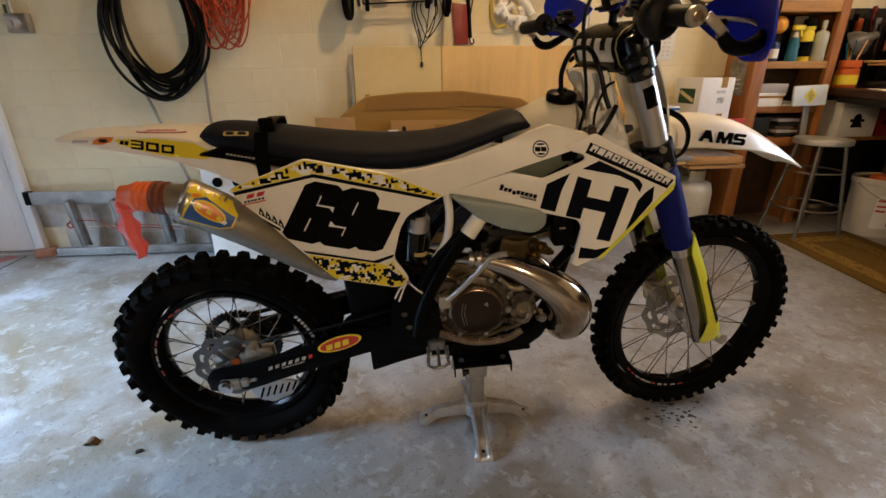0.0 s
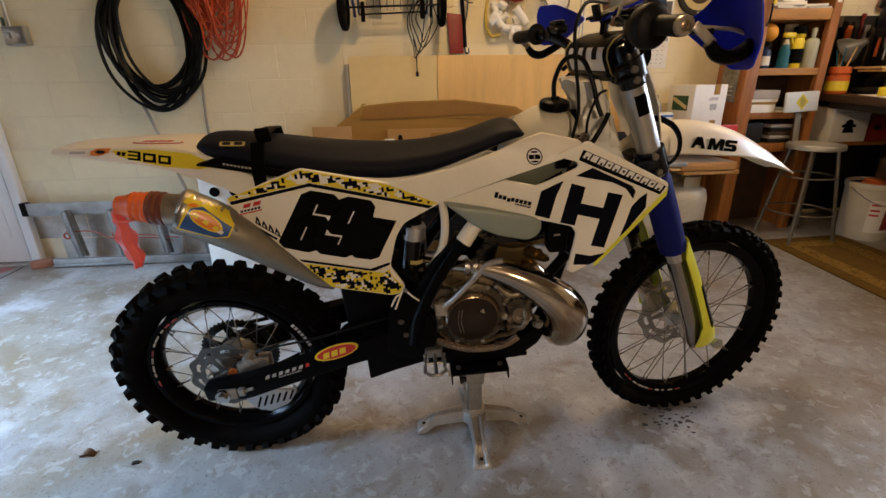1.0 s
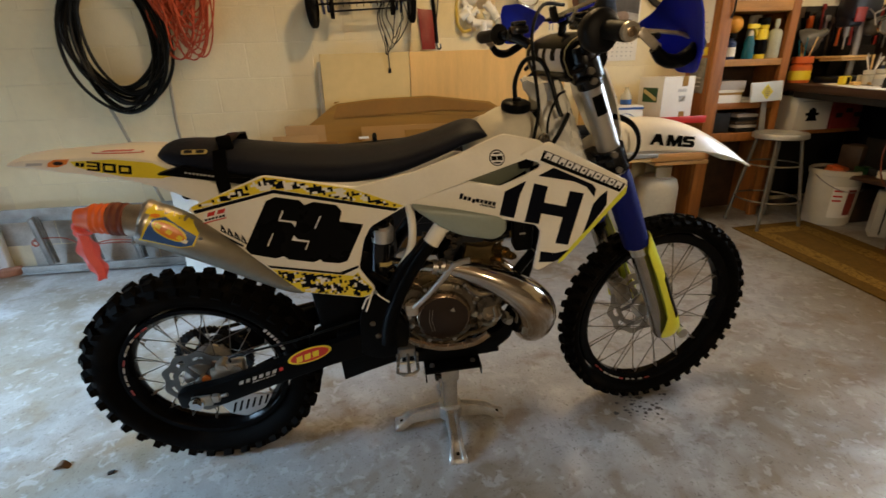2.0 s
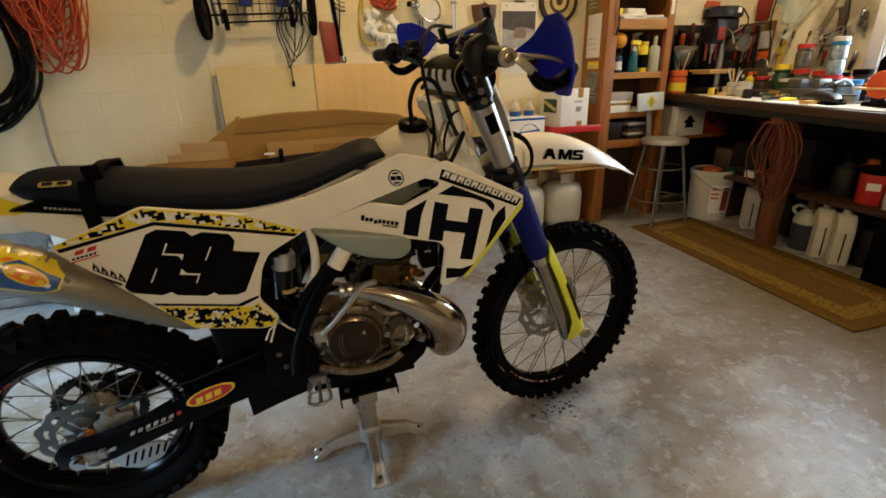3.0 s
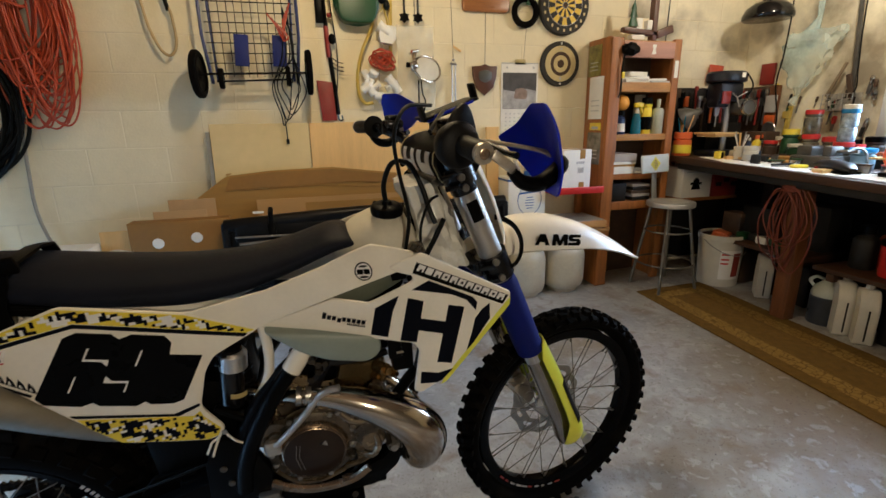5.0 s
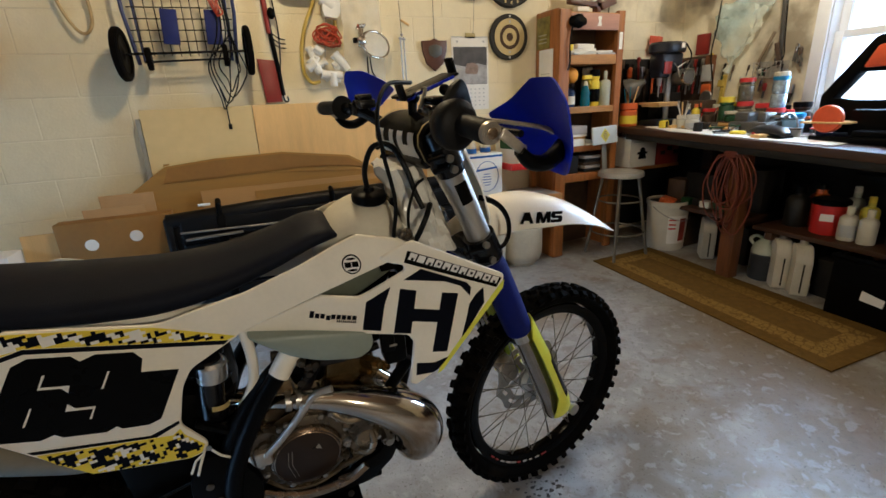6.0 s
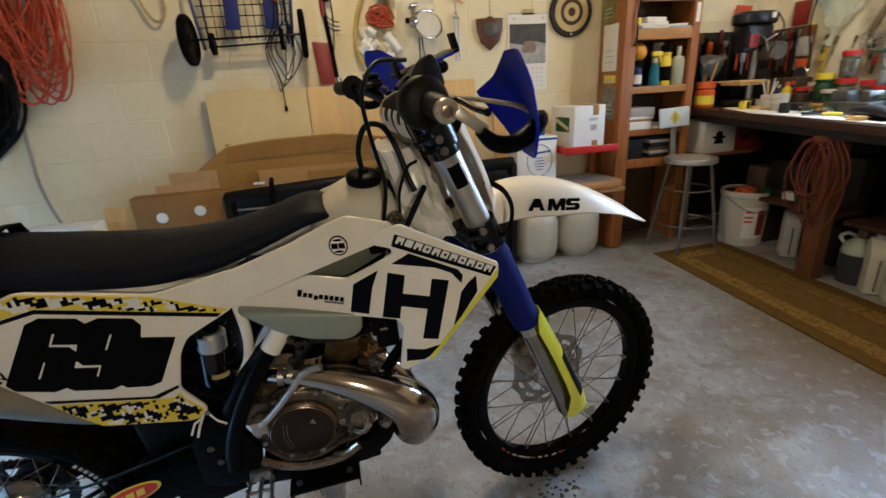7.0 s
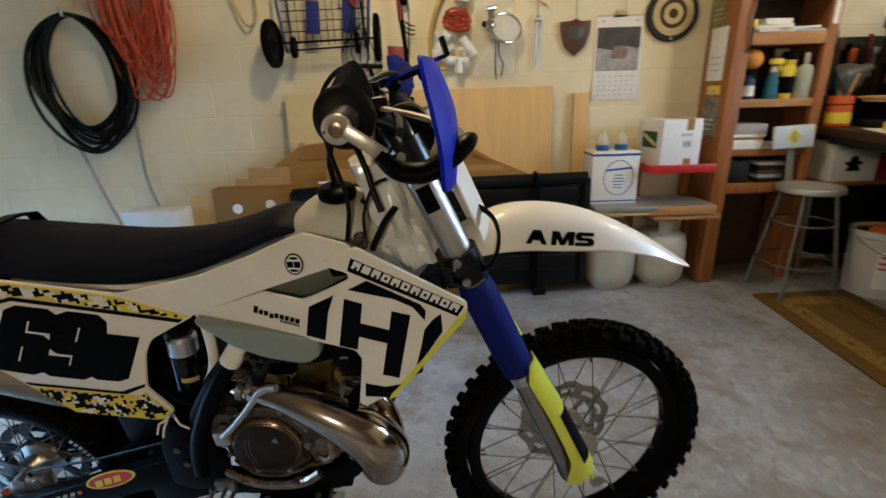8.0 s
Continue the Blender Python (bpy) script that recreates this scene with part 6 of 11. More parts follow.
        be = P("bar_end", join(tube([tip, tip.lerp(inn, -0.05), tip.lerp(inn, -0.085), tip.lerp(inn, -0.09), tip.lerp(inn, -0.065)], [0.0165, 0.0170, 0.0160, 0.0125, 0.0120], 24)), WORN_ALU, hb, "worn aluminium bar end", m=STEER)
        P("bar_end_bolt", join(tube([tip.lerp(inn, -0.06), tip.lerp(inn, -0.10), tip.lerp(inn, -0.105)], [0.0085, 0.0085, 0.007], 16), tube([tip.lerp(inn, -0.10), tip.lerp(inn, -0.107)], [0.0045, 0.0045], 6)), COVER_RIM, hb, m=STEER)
        # handguard: spar from the bar end round the front to the bar, with a plastic shield on it
        END = by if s < 0 else by_left
        P("handguard_spar", curve_tube([(ex + 0.040, s * (END + 0.018), ez - 0.030, 0.011), (ex + 0.060, s * (END + 0.020), ez - 0.049, 0.0155), (ex + 0.088, s * (END + 0.021), ez - 0.054, 0.0165), (ex + 0.115, s * (END + 0.018), ez - 0.044, 0.016), (ex + 0.136, s * (END + 0.010), ez - 0.032, 0.0145), (ex + 0.147, s * (END + -0.004), ez - 0.026, 0.011)], 0, 12, flat=0.75), BLACK_PL, hb, "black handguard spar", m=STEER)
        P("spar_core", curve_tube([(ex + 0.055, s * 0.235, ez + 0.006), (ex + 0.095, s * 0.30, ez - 0.002), (ex + 0.128, s * 0.36, ez - 0.012), (ex + 0.140, s * (END + 0.000), ez - 0.026)], 0.0075, 8, flat=0.5), WORN_ALU, hb, "worn aluminium spar core", m=STEER)
        P("spar_bracket", box(0.052, 0.006, 0.016, (ex + 0.028, s * (END + 0.020), ez - 0.016), 0.003, (0, 38, 0)), LEVER_MET, hb, m=STEER)
        sh_o = [(-0.392, 0.982), (-0.420, 0.950), (-0.428, 0.885), (-0.420, 0.842), (-0.350, 0.834), (-0.282, 0.854), (-0.175, 0.903), (-0.238, 0.934), (-0.318, 0.975)]

        def shield_pt(y, z, d):
            q = STEER.inverted() @ Vector((1.200 + d - 1.0 * (y + 0.32) ** 2 - 2.0 * max(0.0, -y - 0.36) ** 2 - 3.0 * max(0.0, z - 0.90) ** 2 - 0.10 * abs(z - 0.905 - 0.2 * (y + 0.3)), y, z))
            return STEER @ (Vector((q.x, q.y, q.z)) if s < 0 else Vector((q.x, -q.y, 0.84 + (q.z - 0.84) * 0.80 + 0.052)))
        P("hand_shield", skin(rounded(sh_o, 0.012, 3), shield_pt, 0.004), BLUE_PL, hb, "blue plastic hand shield", angle=30)
        P("lever", join(curve_tube([(bx + 0.045, s * 0.20, bz - 0.005, 0.008), (bx + 0.075, s * 0.26, bz - 0.008, 0.006), (ex + 0.070, s * 0.33, ez - 0.010, 0.005), (ex + 0.068, s * 0.375, ez - 0.012, 0.006)], 0, 8), box(0.05, 0.045, 0.03, (bx + 0.045, s * 0.205, bz, ), 0.008)), BLACK_MET, hb, "black lever", m=STEER)
        P("master_cylinder", join(box(0.045, 0.055, 0.022, (bx + 0.045, s * 0.17, bz + 0.012), 0.008), box(0.032, 0.04, 0.012, (bx + 0.045, s * 0.17, bz + 0.028), 0.004)), BLACK_MET, hb, m=STEER)
    # throttle drum with its dust cover on the right
    P("throttle_cover", moved(lathe([(0.019, 0.034), (0.026, 0.031), (0.036, 0.020), (0.040, 0.006), (0.040, -0.006), (0.036, -0.012), (0.029, -0.015), (0.019, -0.019)], 30, "y"), Matrix.Translation((bx + 0.010, -0.294, bz - 0.004)) @ Matrix.Rotation(0.12, 4, "Z")), DARK_RUB, hb, "dark rubber throttle cover", m=STEER)
    P("throttle_flap", moved(plate(rounded([(-0.032, -0.004), (0.036, -0.004), (0.025, 0.034), (0.014, 0.046), (-0.004, 0.036)], 0.008), 0.010, 0.003), Matrix.Translation((bx + 0.017, -0.288, bz + 0.019)) @ Matrix.Rotation(0.1, 4, "Z")), DARK_RUB, hb, m=STEER)
    # phone holder
    ph = P("phone_holder", join(cyl((bx + 0.014 + 0.07, 0.0, bz - 0.024 - 0.02), (bx + 0.014 + 0.075, 0.0, bz - 0.024 + 0.045), 0.010), blob(0.016, 0.016, 0.016, (bx + 0.014 + 0.076, 0, bz - 0.024 + 0.05)), box(0.09, 0.02, 0.012, (bx + 0.014 + 0.105, 0.0, bz - 0.024 + 0.062), 0.004, (0, -16, 0))), BLACK_PL, hb, m=STEER)
    P("phone_tray", join(box(0.140, 0.070, 0.007, (bx + 0.014 + 0.108, 0.0, bz - 0.024 + 0.070), 0.003, (0, -16, 0)), box(0.008, 0.03, 0.036, (bx + 0.014 + 0.040, -0.02, bz - 0.024 + 0.062), 0.003, (0, -16, 0)), box(0.008, 0.03, 0.036, (bx + 0.014 + 0.176, 0.0, bz - 0.024 + 0.105), 0.003, (0, -16, 0)), blob(0.012, 0.012, 0.012, (bx + 0.014 + 0.13, -0.045, bz - 0.024 + 0.06))), BLACK_PL, hb, "black phone holder tray", m=STEER)
    P("phone_clamp", join(box(0.022, 0.06, 0.014, (bx + 0.014 + 0.058, 0.0, bz - 0.024 + 0.052), 0.004, (0, -16, 0)), box(0.10, 0.004, 0.006, (bx + 0.014 + 0.11, -0.040, bz - 0.024 + 0.070), 0.001, (0, -16, 0))), BLUE_PL, hb, "blue anodised phone clamp", m=STEER)

    # hoses and cables
    P("breather_hose", curve_tube([(0.968, -0.030, 0.748), (0.966, -0.034, 0.795), (0.985, -0.048, 0.842), (1.018, -0.066, 0.842), (1.040, -0.085, 0.795), (1.052, -0.098, 0.745), (1.062, -0.108, 0.715)], 0.0058, 10), BLACK_HOSE, label="black breather hose")
    P("clutch_hose", curve_tube([(1.085, -0.02, 0.955), (1.02, -0.065, 0.958), (0.985, -0.105, 0.91), (0.988, -0.112, 0.84), (1.004, -0.108, 0.74), (0.992, -0.112, 0.665)], 0.0042, 8), BLACK_HOSE, label="black cable")
    P("throttle_cable", curve_tube([(1.12, 0.03, 0.93), (1.10, -0.06, 0.945), (1.06, -0.15, 0.935), (1.035, -0.20, 0.925)], 0.0042, 8), BLACK_HOSE)
    P("brake_hose", curve_tube([(1.085, -0.09, 0.715), (1.068, -0.112, 0.700), (1.052, -0.118, 0.675), (1.036, -0.114, 0.645)], 0.0062, 8), BLACK_HOSE)
    P("vent_hose", curve_tube([(1.075, -0.085, 0.770), (1.052, -0.100, 0.762), (1.030, -0.108, 0.715), (1.026, -0.112, 0.665)], 0.0032, 8), BLACK_HOSE)
    P("filler_fitting", join(moved(lathe([(0.006, 0), (0.012, 0.003), (0.012, 0.016), (0.008, 0.020)], 12), pose(1.012, -0.122, 0.664, 14, 30, 0)), box(0.034, 0.014, 0.016, (1.016, -0.124, 0.666), 0.004, (0, 30, 0))), CAST)
    return bike


BIKE_POSE = Matrix.Translation((-0.709, 0.004, 0.306)) @ pose(0, 0, 0, 6.5, 0, 0) @ pose(0, 0, 0, 0, -2.8, 0)
build_bike(BIKE_POSE)


def build_stand():
    z0 = floor_z(0.045)
    st = thing("lift_stand", "cast silver motorcycle lift stand with a black top plate", "bike stand", pose(0.045, 0.0, z0))
    part("top_plate", join(box(0.168, 0.19, 0.010, (0.012, -0.02, 0.338), 0.002), box(0.004, 0.19, 0.034, (0.097, -0.02, 0.325), 0.001), box(0.004, 0.19, 0.040, (-0.072, -0.02, 0.322), 0.001)), BLACK_PL, st, "black steel top plate with a rubber pad", m=pose(0, 0, 0, 6.5, -2.8, 0))
    part("outer_post", loft([[(x * w, y * w, z) for x, y in ((-1, -0.92), (-0.92, -1), (0.92, -1), (1, -0.92), (1, 0.92), (0.92, 1), (-0.92, 1), (-1, 0.92))] for z, w in ((0.190, 0.0285), (0.194, 0.0300), (0.322, 0.036), (0.330, 0.036))]), CAST_BRIGHT, st, "silver outer post", angle=30)
    part("inner_post", box(0.048, 0.048, 0.19, (0, 0, 0.115), 0.004), STEEL, st)
    part("lift_arm", join(box(0.010, 0.016, 0.15, (-0.043, -0.012, 0.235), 0.003, (0, -9, 0)), box(0.046, 0.018, 0.018, (-0.066, -0.018, 0.232), 0.005)), CAST_BRIGHT, st, "flat silver lifting arm")
    part("arm_bolt", join(cyl((-0.052, -0.03, 0.215), (-0.03, -0.03, 0.215), 0.009, seg=8), cyl((-0.045, -0.034, 0.205), (-0.045, 0.0, 0.205), 0.006)), BLACK_MET, st)
    part("leg_hub", loft([[(x * w, y * w, z) for x, y in ((-1, -0.6), (-0.6, -1), (0.6, -1), (1, -0.6), (1, 0.6), (0.6, 1), (-0.6, 1), (-1, 0.6))] for z, w in ((0.030, 0.034), (0.034, 0.038), (0.078, 0.038), (0.084, 0.032))]), CAST_BRIGHT, st)
    for ang, ln in ((0, 0.18), (180, 0.185), (270, 0.19), (90, 0.19)):
        # a cast channel that dips and flares into a splayed foot
        sec = ((0.020, 1.05, 0.034, 0.044), (0.06, 1.0, 0.032, 0.040), (0.10, 0.95, 0.028, 0.036), (ln - 0.050, 0.95, 0.022, 0.034), (ln - 0.032, 1.05, 0.010, 0.032), (ln - 0.014, 1.25, 0.001, 0.028), (ln + 0.004, 1.35, 0.0, 0.020), (ln + 0.012, 1.30, 0.0, 0.010))
        leg = part("leg", loft([[(x, 0.0215 * w * y, h + t * q) for y, q in ((-1, 0.0), (1, 0.0), (1, 0.75), (0.82, 1.0), (0.5, 1.0), (0.38, 0.72), (-0.38, 0.72), (-0.5, 1.0), (-0.82, 1.0), (-1, 0.75))] for x, w, h, t in smooth_path(sec, 3)]), CAST_BRIGHT, st, "cast aluminium leg with a splayed foot", m=pose(0, 0, 0, 0, 0, ang), angle=40)
        part("foot_bolt", moved(lathe([(0.002, 0), (0.006, 0), (0.006, 0.004), (0.002, 0.004)], 8), pose(ln - 0.012, 0, 0.019)), BLACK_MET, st, m=pose(0, 0, 0, 0, 0, ang))
    for x in (-0.05, 0.075):
        part("bolt", moved(lathe([(0.003, 0), (0.008, 0), (0.008, 0.006), (0.003, 0.006)], 8), pose(x, -0.09, 0.342)), STEEL, st, m=pose(0, 0, 0, 6.5, -2.8, 0))
    return st


build_stand()


# ---- along the back wall ----
DOOR_WHITE = mat("white_painted_door", (0.74, 0.76, 0.78), 0.4, var=0.05, scale=3, bump=0.05)
RED_PAINT = mat("red_enamel", (0.50, 0.025, 0.02), 0.35, var=0.12)
DARK_RED = mat("dark_red_enamel", (0.22, 0.018, 0.012), 0.4, var=0.15)
GREEN_PL = mat("green_plastic", (0.008, 0.055, 0.018), 0.4, var=0.15)
PVC = mat("white_pvc", (0.74, 0.73, 0.68), 0.35, var=0.06)
PLAQUE = mat("varnished_plaque_wood", (0.30, 0.12, 0.035), 0.3, var=0.25, scale=6, aniso=(1, 8, 8))
SHIELD_WOOD = mat("dark_shield_wood", (0.085, 0.032, 0.016), 0.4, var=0.25, scale=12)
PEWTER = mat("dark_pewter", (0.10, 0.10, 0.09), 0.45, metal=0.6, var=0.2, bump=0.4, bscale=120)
DART_BLACK = mat("dartboard_black", (0.022, 0.02, 0.016), 0.8, var=0.2)
DART_TAN = mat("dartboard_tan", (0.56, 0.45, 0.22), 0.8, var=0.12)
DART_YEL = mat("dartboard_yellow", (0.62, 0.42, 0.04), 0.7, var=0.12)
DART_RED = mat("dartboard_brown", (0.055, 0.03, 0.016), 0.8, var=0.15)
PHOTO_DARK = mat("photo_dark_grey", (0.065, 0.060, 0.055), 0.4, var=0.45, scale=18)
PHOTO_MID = mat("photo_pale_grey", (0.36, 0.35, 0.34), 0.4, var=0.35, scale=24)
PHOTO_BROWN = mat("photo_brown", (0.24, 0.17, 0.13), 0.4, var=0.3, scale=40)
TANK_WHITE = mat("white_steel_tank", (0.50, 0.46, 0.36), 0.4, var=0.12, scale=6, stain=(0.30, 0.18, 0.10), stain_amt=0.35)
CASE = mat("black_grained_plastic", (0.0045, 0.0045, 0.005), 0.34, var=0.2, bump=0.25, bscale=260, spec=0.2)
TWINE = mat("twine", (0.20, 0.15, 0.09), 0.8, var=0.2)
WIRE = mat("blue_painted_wire", (0.02, 0.03, 0.11), 0.4, var=0.1)
BLUE_TOWEL = mat("blue_webbing", (0.006, 0.014, 0.12), 0.75, var=0.12, bump=0.3)
WY = WALL_Y - 0.004


def clear_film():
    m = mat("crumpled_clear_film", (0.75, 0.72, 0.62), 0.25, var=0.1, bump=0.9, bscale=45)
    m.node_tree.nodes["Principled BSDF"].inputs["Alpha"].default_value = 0.42
    return m


FILM = clear_film()


def build_door():
    d = thing("door_1", "white painted door at the end of the wall, closed", "door", pose(-3.2, WALL_Y, floor_z(-3.2)))
    d["kind"] = "structure"
    part("door_leaf", join(span(-0.43, 0.42, -0.035, -0.004, 0.02, 2.03, 0.004), *[span(x0, x1, -0.040, -0.03, z0, z1, 0.004) for x0, x1 in ((-0.35, -0.04), (0.04, 0.35)) for z0, z1 in ((0.2, 0.85), (1.0, 1.85))]), DOOR_WHITE, d)
    part("door_frame", join(span(0.44, 0.50, -0.055, -0.003, 0.0, 2.10, 0.004), span(-0.51, -0.45, -0.055, -0.003, 0.0, 2.10, 0.004), span(-0.51, 0.50, -0.055, -0.003, 2.05, 2.12, 0.004)), DOOR_WHITE, d)
    part("threshold", span(-0.45, 0.45, -0.09, -0.01, -0.01, 0.018, 0.004), STEEL, d)


def build_ladder():
    z = floor_z(-2.0)
    LADDER = mat("dull_ladder_aluminium", (0.30, 0.30, 0.29), 0.5, metal=0.6, var=0.3, scale=12, stain=(0.16, 0.13, 0.10), stain_amt=0.5)
    lad = thing("ladder", "aluminium ladder lying on its side against the wall", "ladder", pose(-2.08, 1.845, z + 0.012))
    part("upper_rail", join(box(1.20, 0.028, 0.075, (0.01, 0.03, 0.385), 0.004), box(1.20, 0.006, 0.085, (0.01, 0.012, 0.385), 0.002)), LADDER, lad)
    part("lower_rail", join(box(1.10, 0.030, 0.045, (0.06, -0.02, 0.024), 0.004), box(1.10, 0.05, 0.006, (0.06, -0.03, 0.004), 0.002)), LADDER, lad)
    for i in range(4):
        part("rung", join(box(0.010, 0.055, 0.34, (-0.34 + 0.285 * i, 0.005, 0.205), 0.002, (8, 0, 0)), box(0.022, 0.012, 0.34, (-0.318 + 0.285 * i, -0.022, 0.205), 0.002, (8, 0, 0)), box(0.022, 0.012, 0.34, (-0.318 + 0.285 * i, 0.032, 0.205), 0.002, (8, 0, 0))), LADDER, lad)
    part("end_cap", box(0.045, 0.045, 0.09, (-0.60, 0.03, 0.385), 0.006), BLACK_PL, lad)
    part("tie_cord", join(curve_tube([(-0.36, -0.02, 0.235), (-0.2, 0.0, 0.225), (-0.05, -0.03, 0.175), (0.1, 0.0, 0.19), (0.35, -0.01, 0.165)], 0.004, 6), curve_tube([(-0.05, -0.03, 0.175), (0.15, 0.01, 0.165), (0.3, 0.0, 0.14)], 0.004, 6), *[tube([(x + 0.018 * math.cos(a), -0.02, 0.205 + 0.02 * math.sin(a)) for a in np.linspace(0, 6.2, 10).tolist()], 0.006, 6) for x in (-0.36, -0.05)]), mat("faded_red_cord", (0.36, 0.10, 0.07), 0.8, var=0.2), lad)
    br = solid("brick_fragment", box(0.12, 0.07, 0.05, (0, 0, 0.025), 0.008), mat("broken_brick", (0.35, 0.16, 0.10), 0.85, var=0.3, bump=0.6, bscale=80), "broken piece of reddish brick", "brick", pose(-2.66, 1.84, z, 0, 0, 25))


def coil(cx, cy, cz, rx, rz, n, r, rng, jitter=0.04, squash=0.0, per=26, drift=0.05):
    """A hanging coil of hose or cord, wound n times."""
    pts = []
    for k in range(n):
        ax, az = rx * rng.uniform(0.74, 1.0), rz * rng.uniform(0.80, 1.0)
        ox, oz = rng.uniform(-jitter, jitter), rng.uniform(-jitter, jitter)
        oy = rng.uniform(-drift, drift)
        for j in range(per):
            a = math.pi / 2 + 2 * math.pi * j / per
            w = 1 - squash * max(0, math.sin(a))
            pts.append((cx + ox * (1 - math.sin(a)) * 0.5 + ax * math.cos(a) * w, cy + oy + 0.012 * math.sin(a * 2 + k), cz + rz * (1 if math.sin(a) > 0.98 else 0) * 0 + oz * (1 - math.sin(a)) * 0.5 + (rz if math.sin(a) > 0 else az) * math.sin(a)))
    return tube(smooth_path(pts, 2), r, 8)


def hung_loops(cx, cy, top, loops, r, rng, per=26):
    """One long line wound in hanging loops of their own widths and depths; loops of half width, depth and sideways shift."""
    pts = []
    for w, depth, shift in loops:
        oy = rng.uniform(-0.03, 0.03)
        for j in range(per):
            a = math.pi / 2 + 2 * math.pi * j / per
            up = 0.5 - 0.5 * math.sin(a)
            pts.append((cx + shift * up + w * math.cos(a), cy + oy + 0.012 * math.sin(2 * a + w * 40), top - depth * up + 0.004 * math.sin(5 * a)))
    return tube(smooth_path(pts, 2), r, 7)


def build_wall_left():
    rng = random.Random(8)
    hose = thing("garden_hose", "coiled black rubber hose hanging on the block wall", "hose", pose(0, 0, 0))
    loops = [(rng.uniform(0.19, 0.285), rng.uniform(0.60, 0.755), rng.uniform(-0.05, 0.05)) for _ in range(12)] + [(0.285, 0.75, -0.02), (0.290, 0.70, 0.02)]
    part("hose_coil", hung_loops(-1.64, 1.865, 1.735, loops, 0.0100, rng), BLACK_HOSE, hose)
    part("hose_hook", join(cyl((-1.64, WY, 1.74), (-1.64, 1.83, 1.73), 0.008), cyl((-1.64, 1.83, 1.73), (-1.64, 1.825, 1.77), 0.008)), STEEL, hose)
    part("hose_tail", curve_tube([(-1.80, 1.90, 1.02), (-1.765, 1.905, 0.90), (-1.71, 1.90, 0.70), (-1.62, 1.89, 0.40)], 0.010, 8), mat("grey_tubing", (0.33, 0.31, 0.26), 0.5, var=0.1), hose)
    cord = thing("orange_extension_cord", "bundle of orange extension cord hanging on the wall", "extension cord", pose(0, 0, 0))
    loops = [(rng.uniform(0.04, 0.175), rng.uniform(0.50, 0.86), rng.uniform(-0.11, 0.09)) for k in range(52)]
    part("cord_coil", hung_loops(-1.235, 1.83, 2.13, loops, 0.0046, rng), ORANGE_CORD, cord)
    part("cord_wrap", tube([(-1.30 + 0.12 * math.cos(a) * 0.6, 1.83 + 0.05 * math.sin(a), 1.86 + 0.01 * math.sin(3 * a)) for a in np.linspace(0, 2 * math.pi * 4, 60).tolist()], 0.0062, 8), ORANGE_CORD, cord)
    part("cord_tail", curve_tube([(-1.40, 1.90, 1.30), (-1.425, 1.91, 1.05), (-1.43, 1.91, 0.80), (-1.36, 1.90, 0.55), (-1.2, 1.88, 0.30)], 0.009, 8), mat("grey_cable", (0.28, 0.26, 0.22), 0.5, var=0.1), cord)
    out = thing("outlet_box", "grey metal outlet box with a conduit on the wall", "outlet", pose(-2.43, WY, 1.42))
    part("box_body", box(0.125, 0.05, 0.105, (0, -0.025, 0), 0.006), GALV, out)
    part("face_plate", join(box(0.115, 0.004, 0.095, (0, -0.052, 0), 0.003), *[box(0.03, 0.004, 0.035, (x, -0.0545, 0), 0.004) for x in (-0.028, 0.028)]), STEEL, out)
    part("conduit", cyl((-0.03, -0.02, 0.05), (-0.045, -0.015, 1.1), 0.011), GALV, out)
    part("wire_nut", cyl((-0.06, -0.02, 0.05), (-0.06, -0.02, 0.10), 0.008), GREEN_PL, out)
    loop = thing("tan_air_hose", "tan air hose hanging in a loop on the wall", "hose", pose(0, 0, 0))
    part("hose_loop", curve_tube([(-0.74, 1.91, 2.25), (-0.745, 1.91, 2.0), (-0.72, 1.90, 1.80), (-0.67, 1.89, 1.675), (-0.625, 1.89, 1.655), (-0.595, 1.90, 1.72), (-0.60, 1.90, 1.86), (-0.615, 1.905, 1.90)], 0.008, 8), TAN_HOSE, loop)
    part("hose_fitting", cyl((-0.613, 1.905, 1.88), (-0.635, 1.905, 2.0), 0.011), BLACK_PL, loop)


